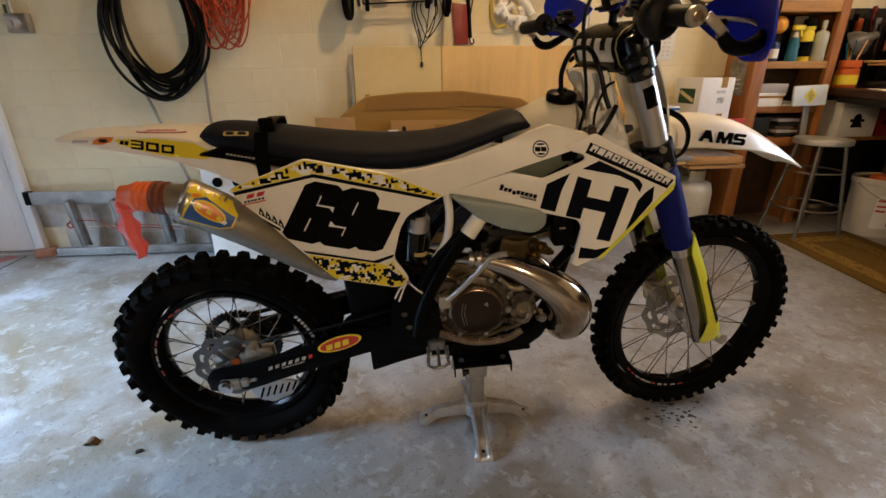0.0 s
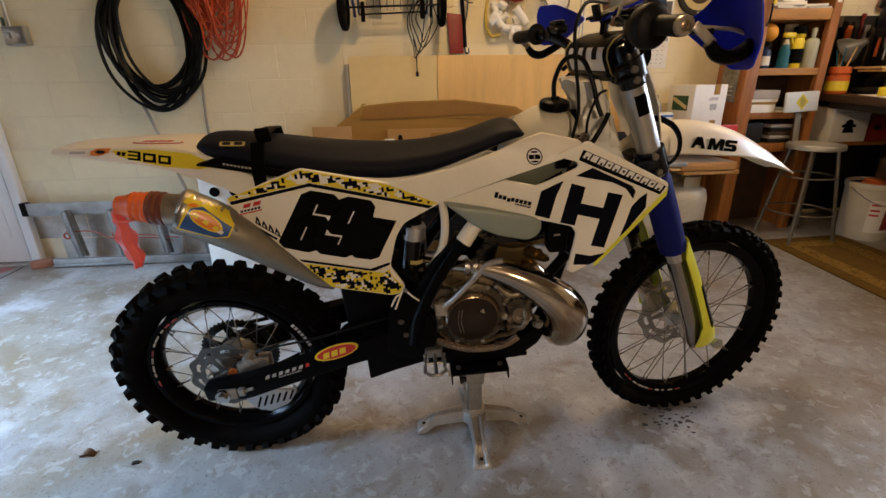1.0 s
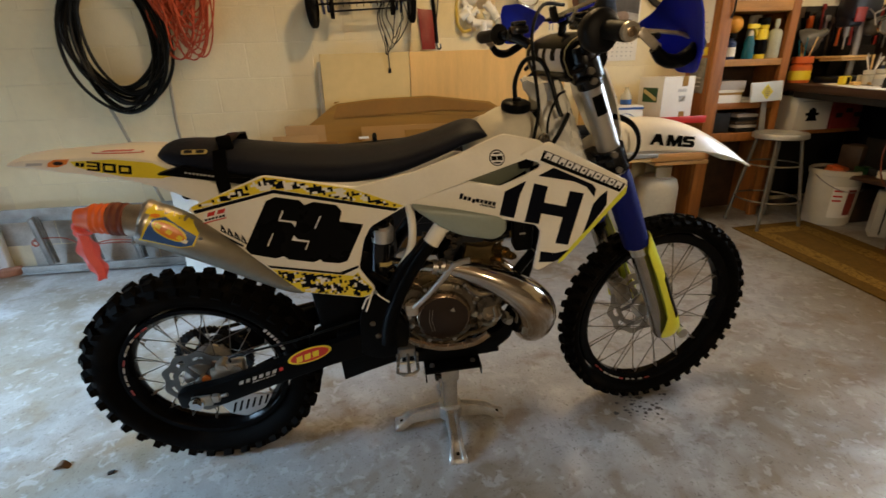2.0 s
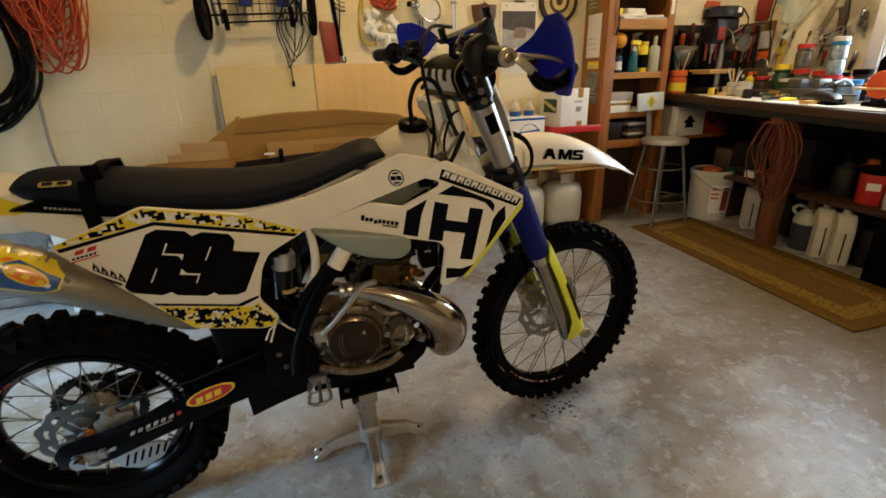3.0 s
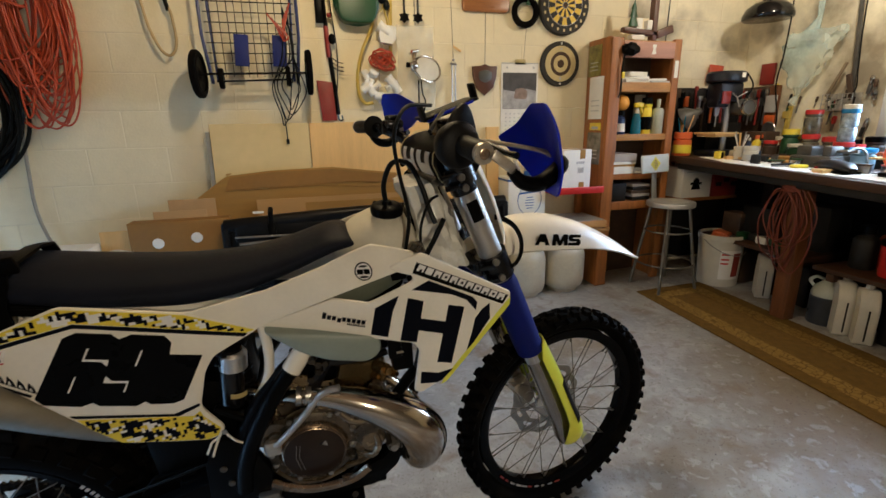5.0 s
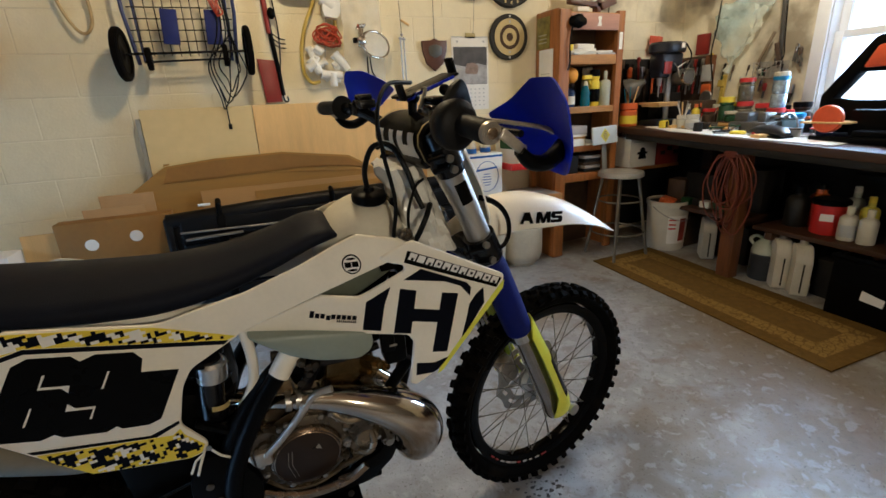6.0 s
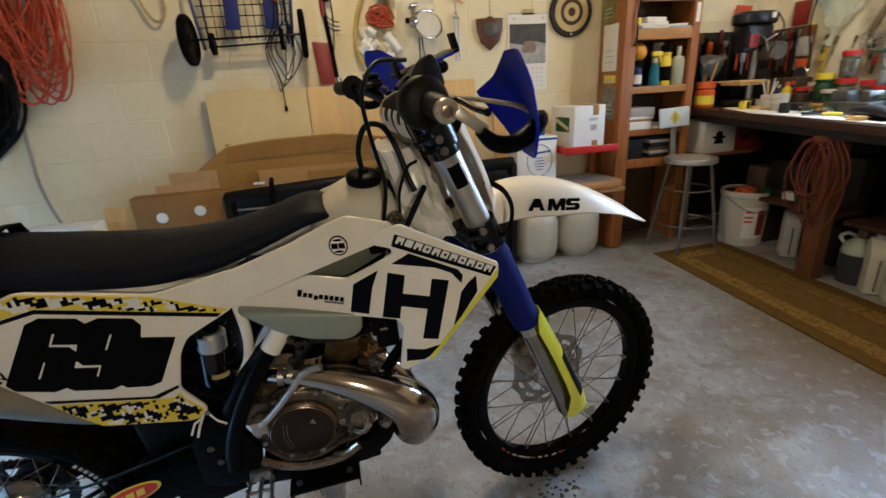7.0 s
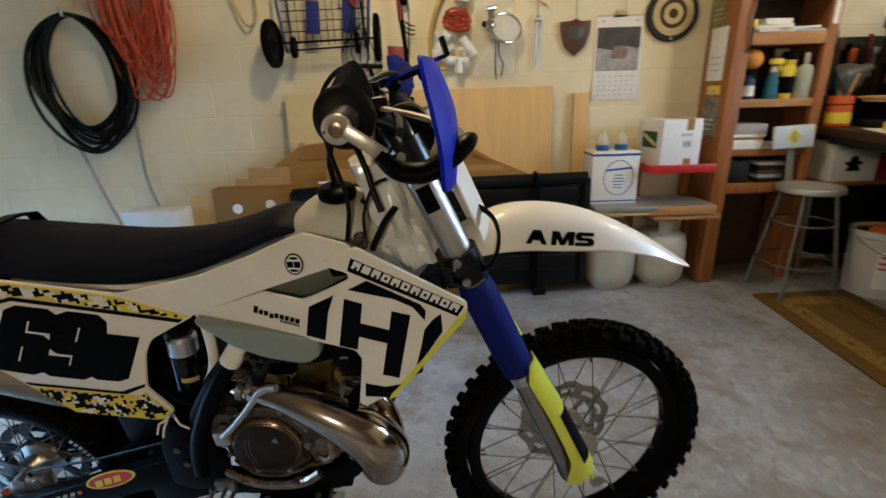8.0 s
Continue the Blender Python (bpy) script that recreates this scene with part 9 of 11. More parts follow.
    part("upright", box(0.035, 0.05, 0.30, (0.06, 0, 0.15), 0.003), SHIELD_WOOD, md)
    part("arm", box(0.13, 0.045, 0.05, (0.14, -0.01, 0.06), 0.006, (0, -20, 0)), SHIELD_WOOD, md)
    part("pale_blocks", join(box(0.04, 0.04, 0.06, (0.02, 0.0, 0.10), 0.004), box(0.05, 0.04, 0.07, (-0.05, 0.02, 0.11), 0.004), box(0.10, 0.05, 0.03, (-0.07, 0, 0.02), 0.004)), CARTON, md)
    part("tree_ornament", join(lathe([(0.035, 0.0), (0.012, 0.06)], 10), lathe([(0.028, 0.045), (0.009, 0.09)], 10), lathe([(0.02, 0.08), (0.001, 0.125)], 10)), GREEN_PL, md, m=pose(-0.10, 0.0, 0.09) @ Matrix.Diagonal((1.15, 0.35, 1.3, 1)))


def tilt_z(y):
    """The bench's top, which falls a little towards the room's front."""
    return 1.012 - 0.038 * (1.64 - y)


def build_bench():
    b = thing("workbench", "long dark wooden workbench with a lower shelf", "workbench", pose(0, 0, 0))
    m = pose(0, 1.64, 1.012, 2.18, 0, 0)
    part("bench_top", join(span(2.60, X1 - 0.01, -2.9, 0.285, -0.045, 0.0, 0.003)), BENCH_WOOD, b, m=m)
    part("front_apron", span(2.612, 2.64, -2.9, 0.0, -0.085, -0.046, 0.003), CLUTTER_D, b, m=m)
    # added dark sheets stand in for the shade under the bench
    part("back_shade_sheet", span(X1 - 0.026, X1 - 0.012, -2.0, WALL_Y - 0.02, 0.16, 0.86, 0.002), CLUTTER_D, b, "dark sheet behind the bench, standing in for the shade")
    part("end_shade_sheet", span(2.62, X1 - 0.03, WALL_Y - 0.024, WALL_Y - 0.012, 0.16, 0.90, 0.002), CLUTTER_D, b, "dark sheet at the bench end, standing in for the shade")
    for y in (1.86, 0.78, -0.35, -1.1):
        part("leg", span(2.66, 2.74, y - 0.045, y + 0.045, floor_z(2.7), tilt_z(y) - 0.048, 0.004), POST_WOOD, b)
    part("lower_shelf", span(2.76, X1 - 0.02, -1.0, 0.70, 0.435, 0.46, 0.003), BENCH_WOOD, b)
    part("lower_shelf", span(2.80, X1 - 0.02, 0.80, 1.55, 0.44, 0.465, 0.003), BENCH_WOOD, b)
    for y in (1.5, 0.2, -1.0):
        part("back_leg", span(X1 - 0.10, X1 - 0.03, y - 0.04, y + 0.04, floor_z(3.3), tilt_z(y) - 0.048, 0.003), BENCH_WOOD, b)
    for y in (-0.9, 0.0, 0.6, 0.85, 1.5):
        part("shelf_bearer", span(2.76, X1 - 0.05, y - 0.02, y + 0.02, 0.39, 0.434, 0.003), BENCH_WOOD, b)
    pb = solid("paper_sheet", box(0.30, 0.95, 0.003, (0, 0, 0.0015), 0.0008), PAPER, "white paper spread over the bench top", "paper", pose(2.78, 0.80, tilt_z(0.80) + 0.002, 2.18, 0, 4))
    pb = solid("paper_sheet", box(0.20, 0.30, 0.003, (0, 0, 0.0015), 0.0008), PAPER, "white paper sheet on the bench", "paper", pose(2.76, 1.38, tilt_z(1.38) + 0.002, 2.18, 0, -14))


def build_bench_things():
    # drill press
    y, z = 1.60, tilt_z(1.60)
    d = thing("drill_press", "dark bench drill press with a round motor housing", "drill press", pose(2.90, y, z) @ Matrix.Diagonal((1, 1, 0.93, 1)))
    part("base", box(0.24, 0.18, 0.045, (0, 0, 0.0225), 0.008), STEEL_BLUE, d)
    part("column", cyl((0.04, 0, 0.04), (0.04, 0, 0.44), 0.020), STEEL, d)
    part("table", join(box(0.19, 0.17, 0.018, (-0.02, 0, 0.155), 0.004), box(0.21, 0.19, 0.014, (-0.03, 0, 0.172), 0.002)), PINE, d)
    part("head", join(box(0.20, 0.13, 0.14, (0.0, 0, 0.47), 0.02), box(0.10, 0.10, 0.08, (-0.05, 0, 0.40), 0.015)), STEEL_BLUE, d)
    part("belt_cover", lathe([(0.02, 0.54), (0.125, 0.54), (0.135, 0.55), (0.135, 0.60), (0.12, 0.615), (0.02, 0.62)], 32), STEEL_BLUE, d, m=Matrix.Diagonal((1.1, 0.75, 1, 1)))
    part("red_switch", box(0.07, 0.012, 0.09, (-0.05, -0.066, 0.43), 0.004), DARK_RED, d)
    part("label", box(0.03, 0.004, 0.035, (0.04, -0.101, 0.585), 0.001), PAPER, d)
    part("chuck", join(cyl((-0.05, 0, 0.36), (-0.05, 0, 0.30), 0.02, 0.014), cyl((-0.05, 0, 0.30), (-0.05, 0, 0.22), 0.005)), STEEL, d)
    part("motor", lathe([(0.02, -0.06), (0.055, -0.06), (0.06, -0.05), (0.06, 0.05), (0.05, 0.06), (0.02, 0.06)], 28, "y"), DUSTY, d, m=pose(0.10, -0.06, 0.36))
    part("motor_ring", lathe([(0.05, -0.066), (0.064, -0.066), (0.064, -0.052), (0.05, -0.052)], 28, "y", close=True), CHROME, d, m=pose(0.10, -0.06, 0.36))
    part("feed_handle", join(*[cyl((0.03, -0.08, 0.43), (0.03 + 0.07 * math.cos(a), -0.10, 0.43 + 0.07 * math.sin(a)), 0.005) for a in (0.6, 2.7, 4.8)]), STEEL, d)
    part("cable", curve_tube([(0.09, -0.08, 0.60), (0.14, -0.09, 0.52), (0.12, -0.08, 0.44), (0.06, -0.09, 0.40)], 0.005, 6), BLACK_HOSE, d)
    # tins, jars and tools along the bench
    rng = random.Random(21)
    can = bottle("orange_tin", "orange and yellow tin full of sticks", 2.68, 1.70, tilt_z(1.70), 0.062, 0.165, ORANGE_CAN, 0.98, ORANGE_CAN, lab_mat=YELLOW, neck=1.0, cat="tin")
    st = thing("stir_sticks", "wooden stir sticks standing in the tin", "sticks", pose(2.68, 1.70, tilt_z(1.70) + 0.165))
    for k in range(5):
        a = rng.uniform(0, 6.28)
        part("stick", cyl((0.03 * math.cos(a), 0.03 * math.sin(a), -0.001), (0.06 * math.cos(a), 0.06 * math.sin(a), 0.09 + rng.uniform(0, 0.05)), 0.004, seg=6), (PINE, TEAL, YELLOW_HOSE)[k % 3], st)
    rf = thing("shop_lamp", "dusty metal lamp reflector on the bench", "lamp", pose(2.74, 1.80, tilt_z(1.80)))
    part("stem", join(lathe([(0.05, 0), (0.05, 0.012), (0.012, 0.02)], 20), cyl((0, 0, 0.01), (0, 0, 0.20), 0.008)), DUSTY, rf)
    part("reflector", lathe([(0.085, 0.0), (0.088, 0.004), (0.07, 0.05), (0.03, 0.09), (0.018, 0.13), (0.001, 0.13)], 28), DUSTY, rf, m=pose(-0.01, -0.03, 0.25, 60, 0, 35))
    tin = bottle("brush_tin", "pale tin holding brushes", 2.82, 1.34, tilt_z(1.34), 0.036, 0.09, HDPE, 1.0, HDPE, neck=1.0, cat="tin")
    br = thing("brushes", "bundle of brushes standing in the tin", "brushes", pose(2.82, 1.34, tilt_z(1.34) + 0.09))
    for k in range(7):
        a = 0.9 * k
        part("brush", cyl((0.015 * math.cos(a), 0.015 * math.sin(a), -0.001), (0.04 * math.cos(a), 0.04 * math.sin(a), 0.075 + 0.01 * (k % 3)), 0.004, seg=6), (PAPER, PINE, STEEL)[k % 3], br)
    bottle("white_jar", "small white glass jar on the bench", 2.80, 1.24, tilt_z(1.24), 0.042, 0.10, HDPE, 0.95, HDPE, neck=0.9, cat="jar", lab_mat=GREY_VINYL)
    tp = thing("tape_measure", "yellow tape measure on the bench", "tape measure", pose(2.74, 1.42, tilt_z(1.42)))
    part("tape_case", box(0.075, 0.045, 0.055, (0, 0, 0.0275), 0.012, (0, 0, 20), 4), YELLOW, tp)
    part("tape_clip", box(0.03, 0.006, 0.04, (0.0, -0.024, 0.028), 0.002, (0, 0, 20)), BLACK_PL, tp)
    jar_rows = ((3.14, 1.26, 0.048, 0.20, GREEN_PL, YELLOW, 0), (3.20, 1.17, 0.050, 0.17, GLASSY, RED_PAINT, 0), (3.20, 1.175, 0.048, 0.15, GLASSY, RED_PAINT, 1), (3.10, 1.19, 0.040, 0.11, GREEN_PL, HDPE, 0), (3.22, 1.05, 0.052, 0.16, GLASSY, RED_PAINT, 0),
                (3.24, 0.95, 0.050, 0.15, GLASSY, BLACK_PL, 0), (3.10, 1.36, 0.042, 0.12, CLUTTER_B, RED_PAINT, 0), (3.26, 1.30, 0.045, 0.16, GLASSY, YELLOW, 0), (3.28, 1.42, 0.045, 0.14, GLASSY, HDPE, 0), (3.15, 0.86, 0.042, 0.13, GLASSY, RED_PAINT, 0), (3.30, 0.86, 0.05, 0.17, CLUTTER_B, BLACK_PL, 0))
    for x, yy, r, h, body, lid, top in jar_rows:
        bottle("storage_jar", "glass storage jar of small parts with a coloured lid", x, yy, tilt_z(yy) + (0.171 if top else 0), r, h, body, 1.02, lid, neck=0.95, cat="jar", group="jars on the bench")
    screws = mat("jug_of_bright_screws", (0.30, 0.36, 0.40), 0.25, metal=0.3, var=0.8, scale=35, coat=0.6)
    blue_lid = mat("bright_blue_lid", (0.02, 0.20, 0.42), 0.35, var=0.06)
    bottle("lidded_jar", "dark jar with a red lid under the jug", 3.06, 0.87, tilt_z(0.87), 0.05, 0.145, GLASSY, 1.02, RED_PAINT, neck=0.95, cat="jar")
    wj = thing("water_jug", "clear jug of small bright parts with a blue and white lid", "jug", pose(3.06, 0.865, tilt_z(0.87) + 0.146))
    part("jug_body", lathe([(0.001, 0), (0.040, 0), (0.043, 0.01), (0.043, 0.07), (0.038, 0.08), (0.043, 0.09), (0.043, 0.15), (0.036, 0.165), (0.001, 0.165)], 28), screws, wj)
    part("blue_ring", lathe([(0.001, 0.160), (0.044, 0.160), (0.046, 0.168), (0.046, 0.182), (0.001, 0.184)], 28), blue_lid, wj)
    part("white_lid", lathe([(0.001, 0.183), (0.042, 0.183), (0.042, 0.204), (0.036, 0.208), (0.001, 0.208)], 28), HDPE, wj)
    tub = bottle("blue_tub", "blue plastic tub with a bright lid", 3.05, 0.755, tilt_z(0.755), 0.060, 0.12, mat("pale_blue_tub", (0.22, 0.33, 0.40), 0.35, var=0.1), 1.04, blue_lid, neck=0.98, cat="tub")
    gr = thing("small_vise", "grey machine vise with a bent handle", "vise", pose(2.93, 0.90, tilt_z(0.90)))
    part("vise_body", join(box(0.16, 0.24, 0.07, (0, 0, 0.035), 0.01), box(0.10, 0.09, 0.06, (0, 0.06, 0.095), 0.01), box(0.10, 0.05, 0.06, (0, -0.07, 0.095), 0.01)), DUSTY, gr)
    part("vise_screw", cyl((0, -0.06, 0.095), (0, -0.20, 0.10), 0.010), STEEL, gr)
    part("vise_handle", curve_tube([(-0.07, -0.19, 0.10), (0.0, -0.195, 0.12), (0.06, -0.20, 0.09), (0.09, -0.20, 0.03)], 0.006, 8), STEEL, gr)
    gl = thing("black_sander", "black hand sander lying on the bench", "power tool", pose(2.78, 0.70, tilt_z(0.70)))
    part("sander_body", moved(loft([[(x, yy * w, 0.012 + zz * w * 0.9) for yy, zz in squircle(0.05, 0.032, 16, 2.5, 0, 0.034)] for x, w in ((-0.13, 0.4), (-0.09, 0.8), (0.0, 1.0), (0.08, 0.9), (0.14, 0.55))]), pose(0, 0, 0, 0, 0, 70)), STEEL_BLUE, gl)
    part("sander_plate", box(0.11, 0.20, 0.014, (0, 0, 0.007), 0.004, (0, 0, -8)), BLACK_PL, gl)
    part("sander_cord", curve_tube([(0.02, 0.12, 0.04), (0.10, 0.18, 0.01), (0.20, 0.12, 0.008), (0.24, 0.0, 0.008)], 0.005, 6), BLACK_HOSE, gl)
    # loose hand tools and scraps
    for k in range(26):
        yy = rng.uniform(0.45, 1.55)
        x = rng.uniform(2.70, 3.30)
        t = thing(("screwdriver", "spanner", "wood_offcut", "paint_pot", "pliers")[k % 5], ("screwdriver with a coloured handle lying on the bench", "dull steel spanner lying on the bench", "small wooden offcut lying on the bench", "small dark paint pot on the bench", "pair of dark pliers lying on the bench")[k % 5], ("screwdriver", "spanner", "offcut", "pot", "pliers")[k % 5], pose(x, yy, tilt_z(yy) + 0.004, 0, 0, rng.uniform(0, 180)), group="loose things on the bench")
        if k % 5 == 0:
            part("tool_handle", tube([(0, 0, 0.012), (0.015, 0, 0.012), (0.08, 0, 0.012), (0.09, 0, 0.012)], [0.009, 0.012, 0.011, 0.007], 10), (RED_PAINT, YELLOW, BLUE_PL, ORANGE_CAN)[k % 4], t)
            part("tool_shank", cyl((0.09, 0, 0.012), (0.18, 0, 0.010), 0.0035, seg=8), STEEL, t)
        elif k % 5 == 1:
            part("spanner_bar", join(box(0.12, 0.012, 0.006, (0, 0, 0.004), 0.002), lathe([(0.008, 0.001), (0.016, 0.001), (0.016, 0.008), (0.008, 0.008)], 14, close=True)), DUSTY, t)
            part("spanner_jaw", moved(plate([(-0.018, -0.014), (0.0, -0.018), (0.014, -0.012), (0.0, -0.004), (0.0, 0.004), (0.014, 0.012), (0.0, 0.018), (-0.018, 0.014)], 0.007, 0.001), pose(0.07, 0, 0.001, 90, 0, 0)), DUSTY, t)
        elif k % 5 == 2:
            part("block", box(rng.uniform(0.06, 0.16), rng.uniform(0.03, 0.06), 0.02, (0, 0, 0.010), 0.002), PINE, t)
        elif k % 5 == 3:
            part("pot_shell", lathe([(0.001, 0.0), (0.026, 0.0), (0.028, 0.004), (0.027, 0.05), (0.022, 0.056), (0.001, 0.057)], 18), (CLUTTER_D, RED_PAINT, HDPE)[k % 3], t)
        else:
            for q in (-1, 1):
                part("plier_arm", curve_tube([(0.06, 0.004 * q, 0.008), (0.0, -0.004 * q, 0.008), (-0.05, -0.02 * q, 0.008), (-0.11, -0.012 * q, 0.008)], 0.006, 7), CLUTTER_D, t)
    for k, (x, yy, w, d, hh) in enumerate(((3.0, 1.12, 0.16, 0.26, 0.035), (2.92, 1.22, 0.14, 0.12, 0.03), (3.28, 0.62, 0.16, 0.2, 0.12), (3.30, 1.62, 0.14, 0.2, 0.16), (3.12, 1.78, 0.2, 0.14, 0.22))):
        solid("parts_tray", box(w, d, hh, (0, 0, hh / 2), 0.006), (CARD, PINE, CLUTTER_D, CLUTTER_B, CLUTTER_D)[k], "small box of parts standing on the bench", "box", pose(x, yy, tilt_z(yy) + 0.003, 0, 0, 9 * math.sin(2.1 * k)), group="boxes on the bench")
    # on the wall behind the bench
    pg = thing("tool_rack", "dark tool rack crowded with hand tools", "tool rack", pose(0, 0, 0))
    part("rack_board", span(2.60, X1 - 0.03, 1.915, 1.932, 1.02, 1.50, 0.003), CLUTTER_D, pg)
    part("end_board", span(X1 - 0.024, X1 - 0.006, 1.66, 1.91, 1.02, 1.50, 0.003), CLUTTER_B, pg)
    for k in range(7):
        part("hung_tool", join(cyl((X1 - 0.04, 1.68 + 0.033 * k, 1.46 - 0.02 * (k % 3)), (X1 - 0.045, 1.685 + 0.033 * k, 1.22 + 0.03 * (k % 2)), 0.008, seg=8), box(0.02, 0.028, 0.06, (X1 - 0.045, 1.68 + 0.033 * k, 1.45), 0.006)), (STEEL, CLUTTER_D, DARK_RED, DUSTY)[k % 4], pg)
    for k in range(16):
        x = 2.64 + 0.042 * k
        h = rng.uniform(0.14, 0.34)
        zt = rng.uniform(1.36, 1.50)
        part("hanging_tool", join(cyl((x, 1.90, zt), (x + rng.uniform(-0.015, 0.015), 1.895, zt - h), rng.uniform(0.006, 0.014), seg=8), box(rng.uniform(0.02, 0.05), 0.02, rng.uniform(0.03, 0.08), (x, 1.895, zt), 0.005)), (CLUTTER_D, DARK_RED, STEEL, CLUTTER_B, BLACK_PL, ORANGE_CAN)[k % 6], pg)
    rb = thing("wall_rack", "wooden wall rack holding sanding packs on the end wall", "rack", pose(0, 0, 0))
    part("rack_upright", span(X1 - 0.05, X1 - 0.006, 1.60, 1.66, tilt_z(1.63), 1.50, 0.003), POST_WOOD, rb)
    part("red_pack", box(0.012, 0.11, 0.15, (X1 - 0.02, 1.72, 1.585), 0.003, (0, 0, 5)), DARK_RED, rb)
    part("red_pack", box(0.13, 0.010, 0.13, (3.10, 1.905, 1.60), 0.003, (0, 4, 0)), mat("orange_red_pack", (0.50, 0.07, 0.03), 0.3, var=0.3, scale=20, coat=0.5), rb)
    part("pack_window", box(0.10, 0.004, 0.05, (3.102, 1.898, 1.575), 0.002, (0, 4, 0)), HDPE, rb)
    part("pale_pack", join(box(0.012, 0.09, 0.12, (X1 - 0.06, 1.625, 1.37), 0.003), box(0.012, 0.10, 0.08, (X1 - 0.03, 1.75, 1.40), 0.003)), GREY_VINYL, rb)
    part("disc_pack", join(box(0.012, 0.08, 0.10, (X1 - 0.06, 1.62, 1.24), 0.003)), ORANGE_CAN, rb)
    part("steel_disc", lathe([(0.01, -0.006), (0.05, -0.006), (0.055, 0), (0.05, 0.006), (0.01, 0.006)], 24, "x"), STEEL, rb, m=pose(X1 - 0.075, 1.60, 1.19))
    part("yellow_rule", join(box(0.012, 0.035, 0.30, (X1 - 0.03, 1.50, 1.20), 0.002, (4, 0, 0)), box(0.02, 0.055, 0.05, (X1 - 0.035, 1.51, 1.29), 0.004)), YELLOW_HOSE, rb)
    bag = thing("crumpled_plastic_bag", "crumpled translucent plastic bag hanging on the end wall", "bag", pose(X1 - 0.06, 1.42, 1.665))
    rows_ = []
    for i in range(19):
        v = i / 18
        w = 0.040 + 0.175 * v ** 0.7 - 0.05 * max(0.0, v - 0.8)
        ring_ = []
        for j in range(26):
            a = 2 * math.pi * j / 26
            k = 1 + 0.34 * noise.noise(Vector((math.cos(a) * 2.1, math.sin(a) * 2.1, v * 5))) + 0.16 * noise.noise(Vector((math.cos(a) * 6, math.sin(a) * 6, v * 13)))
            ring_.append((0.045 * k * math.sin(a) * (0.4 + v), 0.06 * (v - 0.5) * -1 + w * k * math.cos(a), -0.20 + 0.36 * v + 0.03 * noise.noise(Vector((a * 3, v * 8, 2)))))
        rows_.append(ring_)
    part("bag_body", loft(rows_, cap=False), BAG, bag, angle=25)
    part("bag_neck", tube([(0.0, 0.02, -0.19), (0.01, 0.03, -0.25), (0.0, 0.05, -0.30)], [0.03, 0.014, 0.03], 8), BAG, bag)
    part("bag_twist", tube([(0.0, 0.0, 0.14), (0.02, -0.03, 0.24), (0.03, -0.02, 0.34)], [0.05, 0.016, 0.02], 8), BAG, bag)
    cr = thing("hanging_strips", "wooden strips and a dark cord hanging by the window", "strips", pose(0, 0, 0))
    for k in range(3):
        part("strip", box(0.012, (0.024, 0.018, 0.03)[k], (0.75, 0.22, 0.16)[k], (X1 - 0.04 - 0.014 * k, (1.13, 1.20, 1.10)[k], (1.75, 1.50, 1.45)[k]), 0.002, ((-5, 24, -16)[k], 0, 0)), (DUSTY, TWINE, CLUTTER_B)[k], cr)
    part("cord", curve_tube([(X1 - 0.05, 1.12, 2.2), (X1 - 0.06, 1.10, 1.8), (X1 - 0.06, 1.08, 1.55), (X1 - 0.07, 1.07, 1.42), (X1 - 0.08, 1.18, 1.36)], 0.004, 6), BLACK_HOSE, cr)
    wb = thing("wire_basket", "small grey wire basket on the end wall", "basket", pose(X1 - 0.05, 1.15, 1.36))
    part("basket_frame", join(box(0.08, 0.19, 0.006, (0, 0, -0.05), 0.001), *[cyl((-0.04, -0.09 + 0.03 * k, -0.05), (-0.04, -0.09 + 0.03 * k, 0.05), 0.003, seg=6) for k in range(7)], *[cyl((-0.04, -0.095, -0.04 + 0.03 * k), (-0.04, 0.095, -0.04 + 0.03 * k), 0.003, seg=6) for k in range(4)]), GALV, wb)
    part("basket_back", box(0.006, 0.19, 0.11, (0.035, 0, 0), 0.002), GALV, wb)
    cb = solid("lamp_cable", curve_tube([(3.20, 1.55, 2.62), (3.26, 1.50, 2.1), (3.33, 1.56, 1.72), (3.35, 1.60, 1.50), (3.35, 1.55, 1.25), (3.34, 1.57, 1.06)], 0.005, 6), BLACK_HOSE, "thin black cable hanging on the end wall", "cable")
    cb = solid("lamp_cable", curve_tube([(2.62, 1.90, 2.3), (2.61, 1.90, 1.8), (2.60, 1.895, 1.5), (2.61, 1.89, 1.32)], 0.004, 6), BLACK_HOSE, "thin black cable hanging beside the shelf", "cable")
    crowd = random.Random(44)
    shades = (CLUTTER_D, RED_PAINT, STEEL, HDPE, CLUTTER_B, YELLOW, DUSTY, GREEN_PL, ORANGE_CAN, LABEL_BLUE, CHROME)
    for k in range(26):
        yy, zz = 0.98 + 0.66 * crowd.random(), 1.24 + 0.28 * crowd.random()
        w, h = crowd.uniform(0.012, 0.03), crowd.uniform(0.05, 0.13)
        t = thing("hung_tool", "small hand tool hung on the end wall over the bench", "tool", pose(X1 - 0.022, yy, zz, crowd.uniform(-14, 14), 0, 0), group="tools on the end wall")
        part("tool_handle", tube([(-0.004, 0, 0.0), (-0.004, 0, -h * 0.1), (-0.004, 0, -h * 0.45), (-0.004, 0, -h * 0.5)], [w * 0.3, w * 0.5, w * 0.42, w * 0.25], 8), shades[crowd.randrange(11)], t)
        part("tool_blade", box(0.006, w * crowd.uniform(0.3, 1.1), h * 0.55, (-0.004, 0, -h * 0.72), 0.002), (STEEL, CLUTTER_D, DUSTY)[k % 3], t)
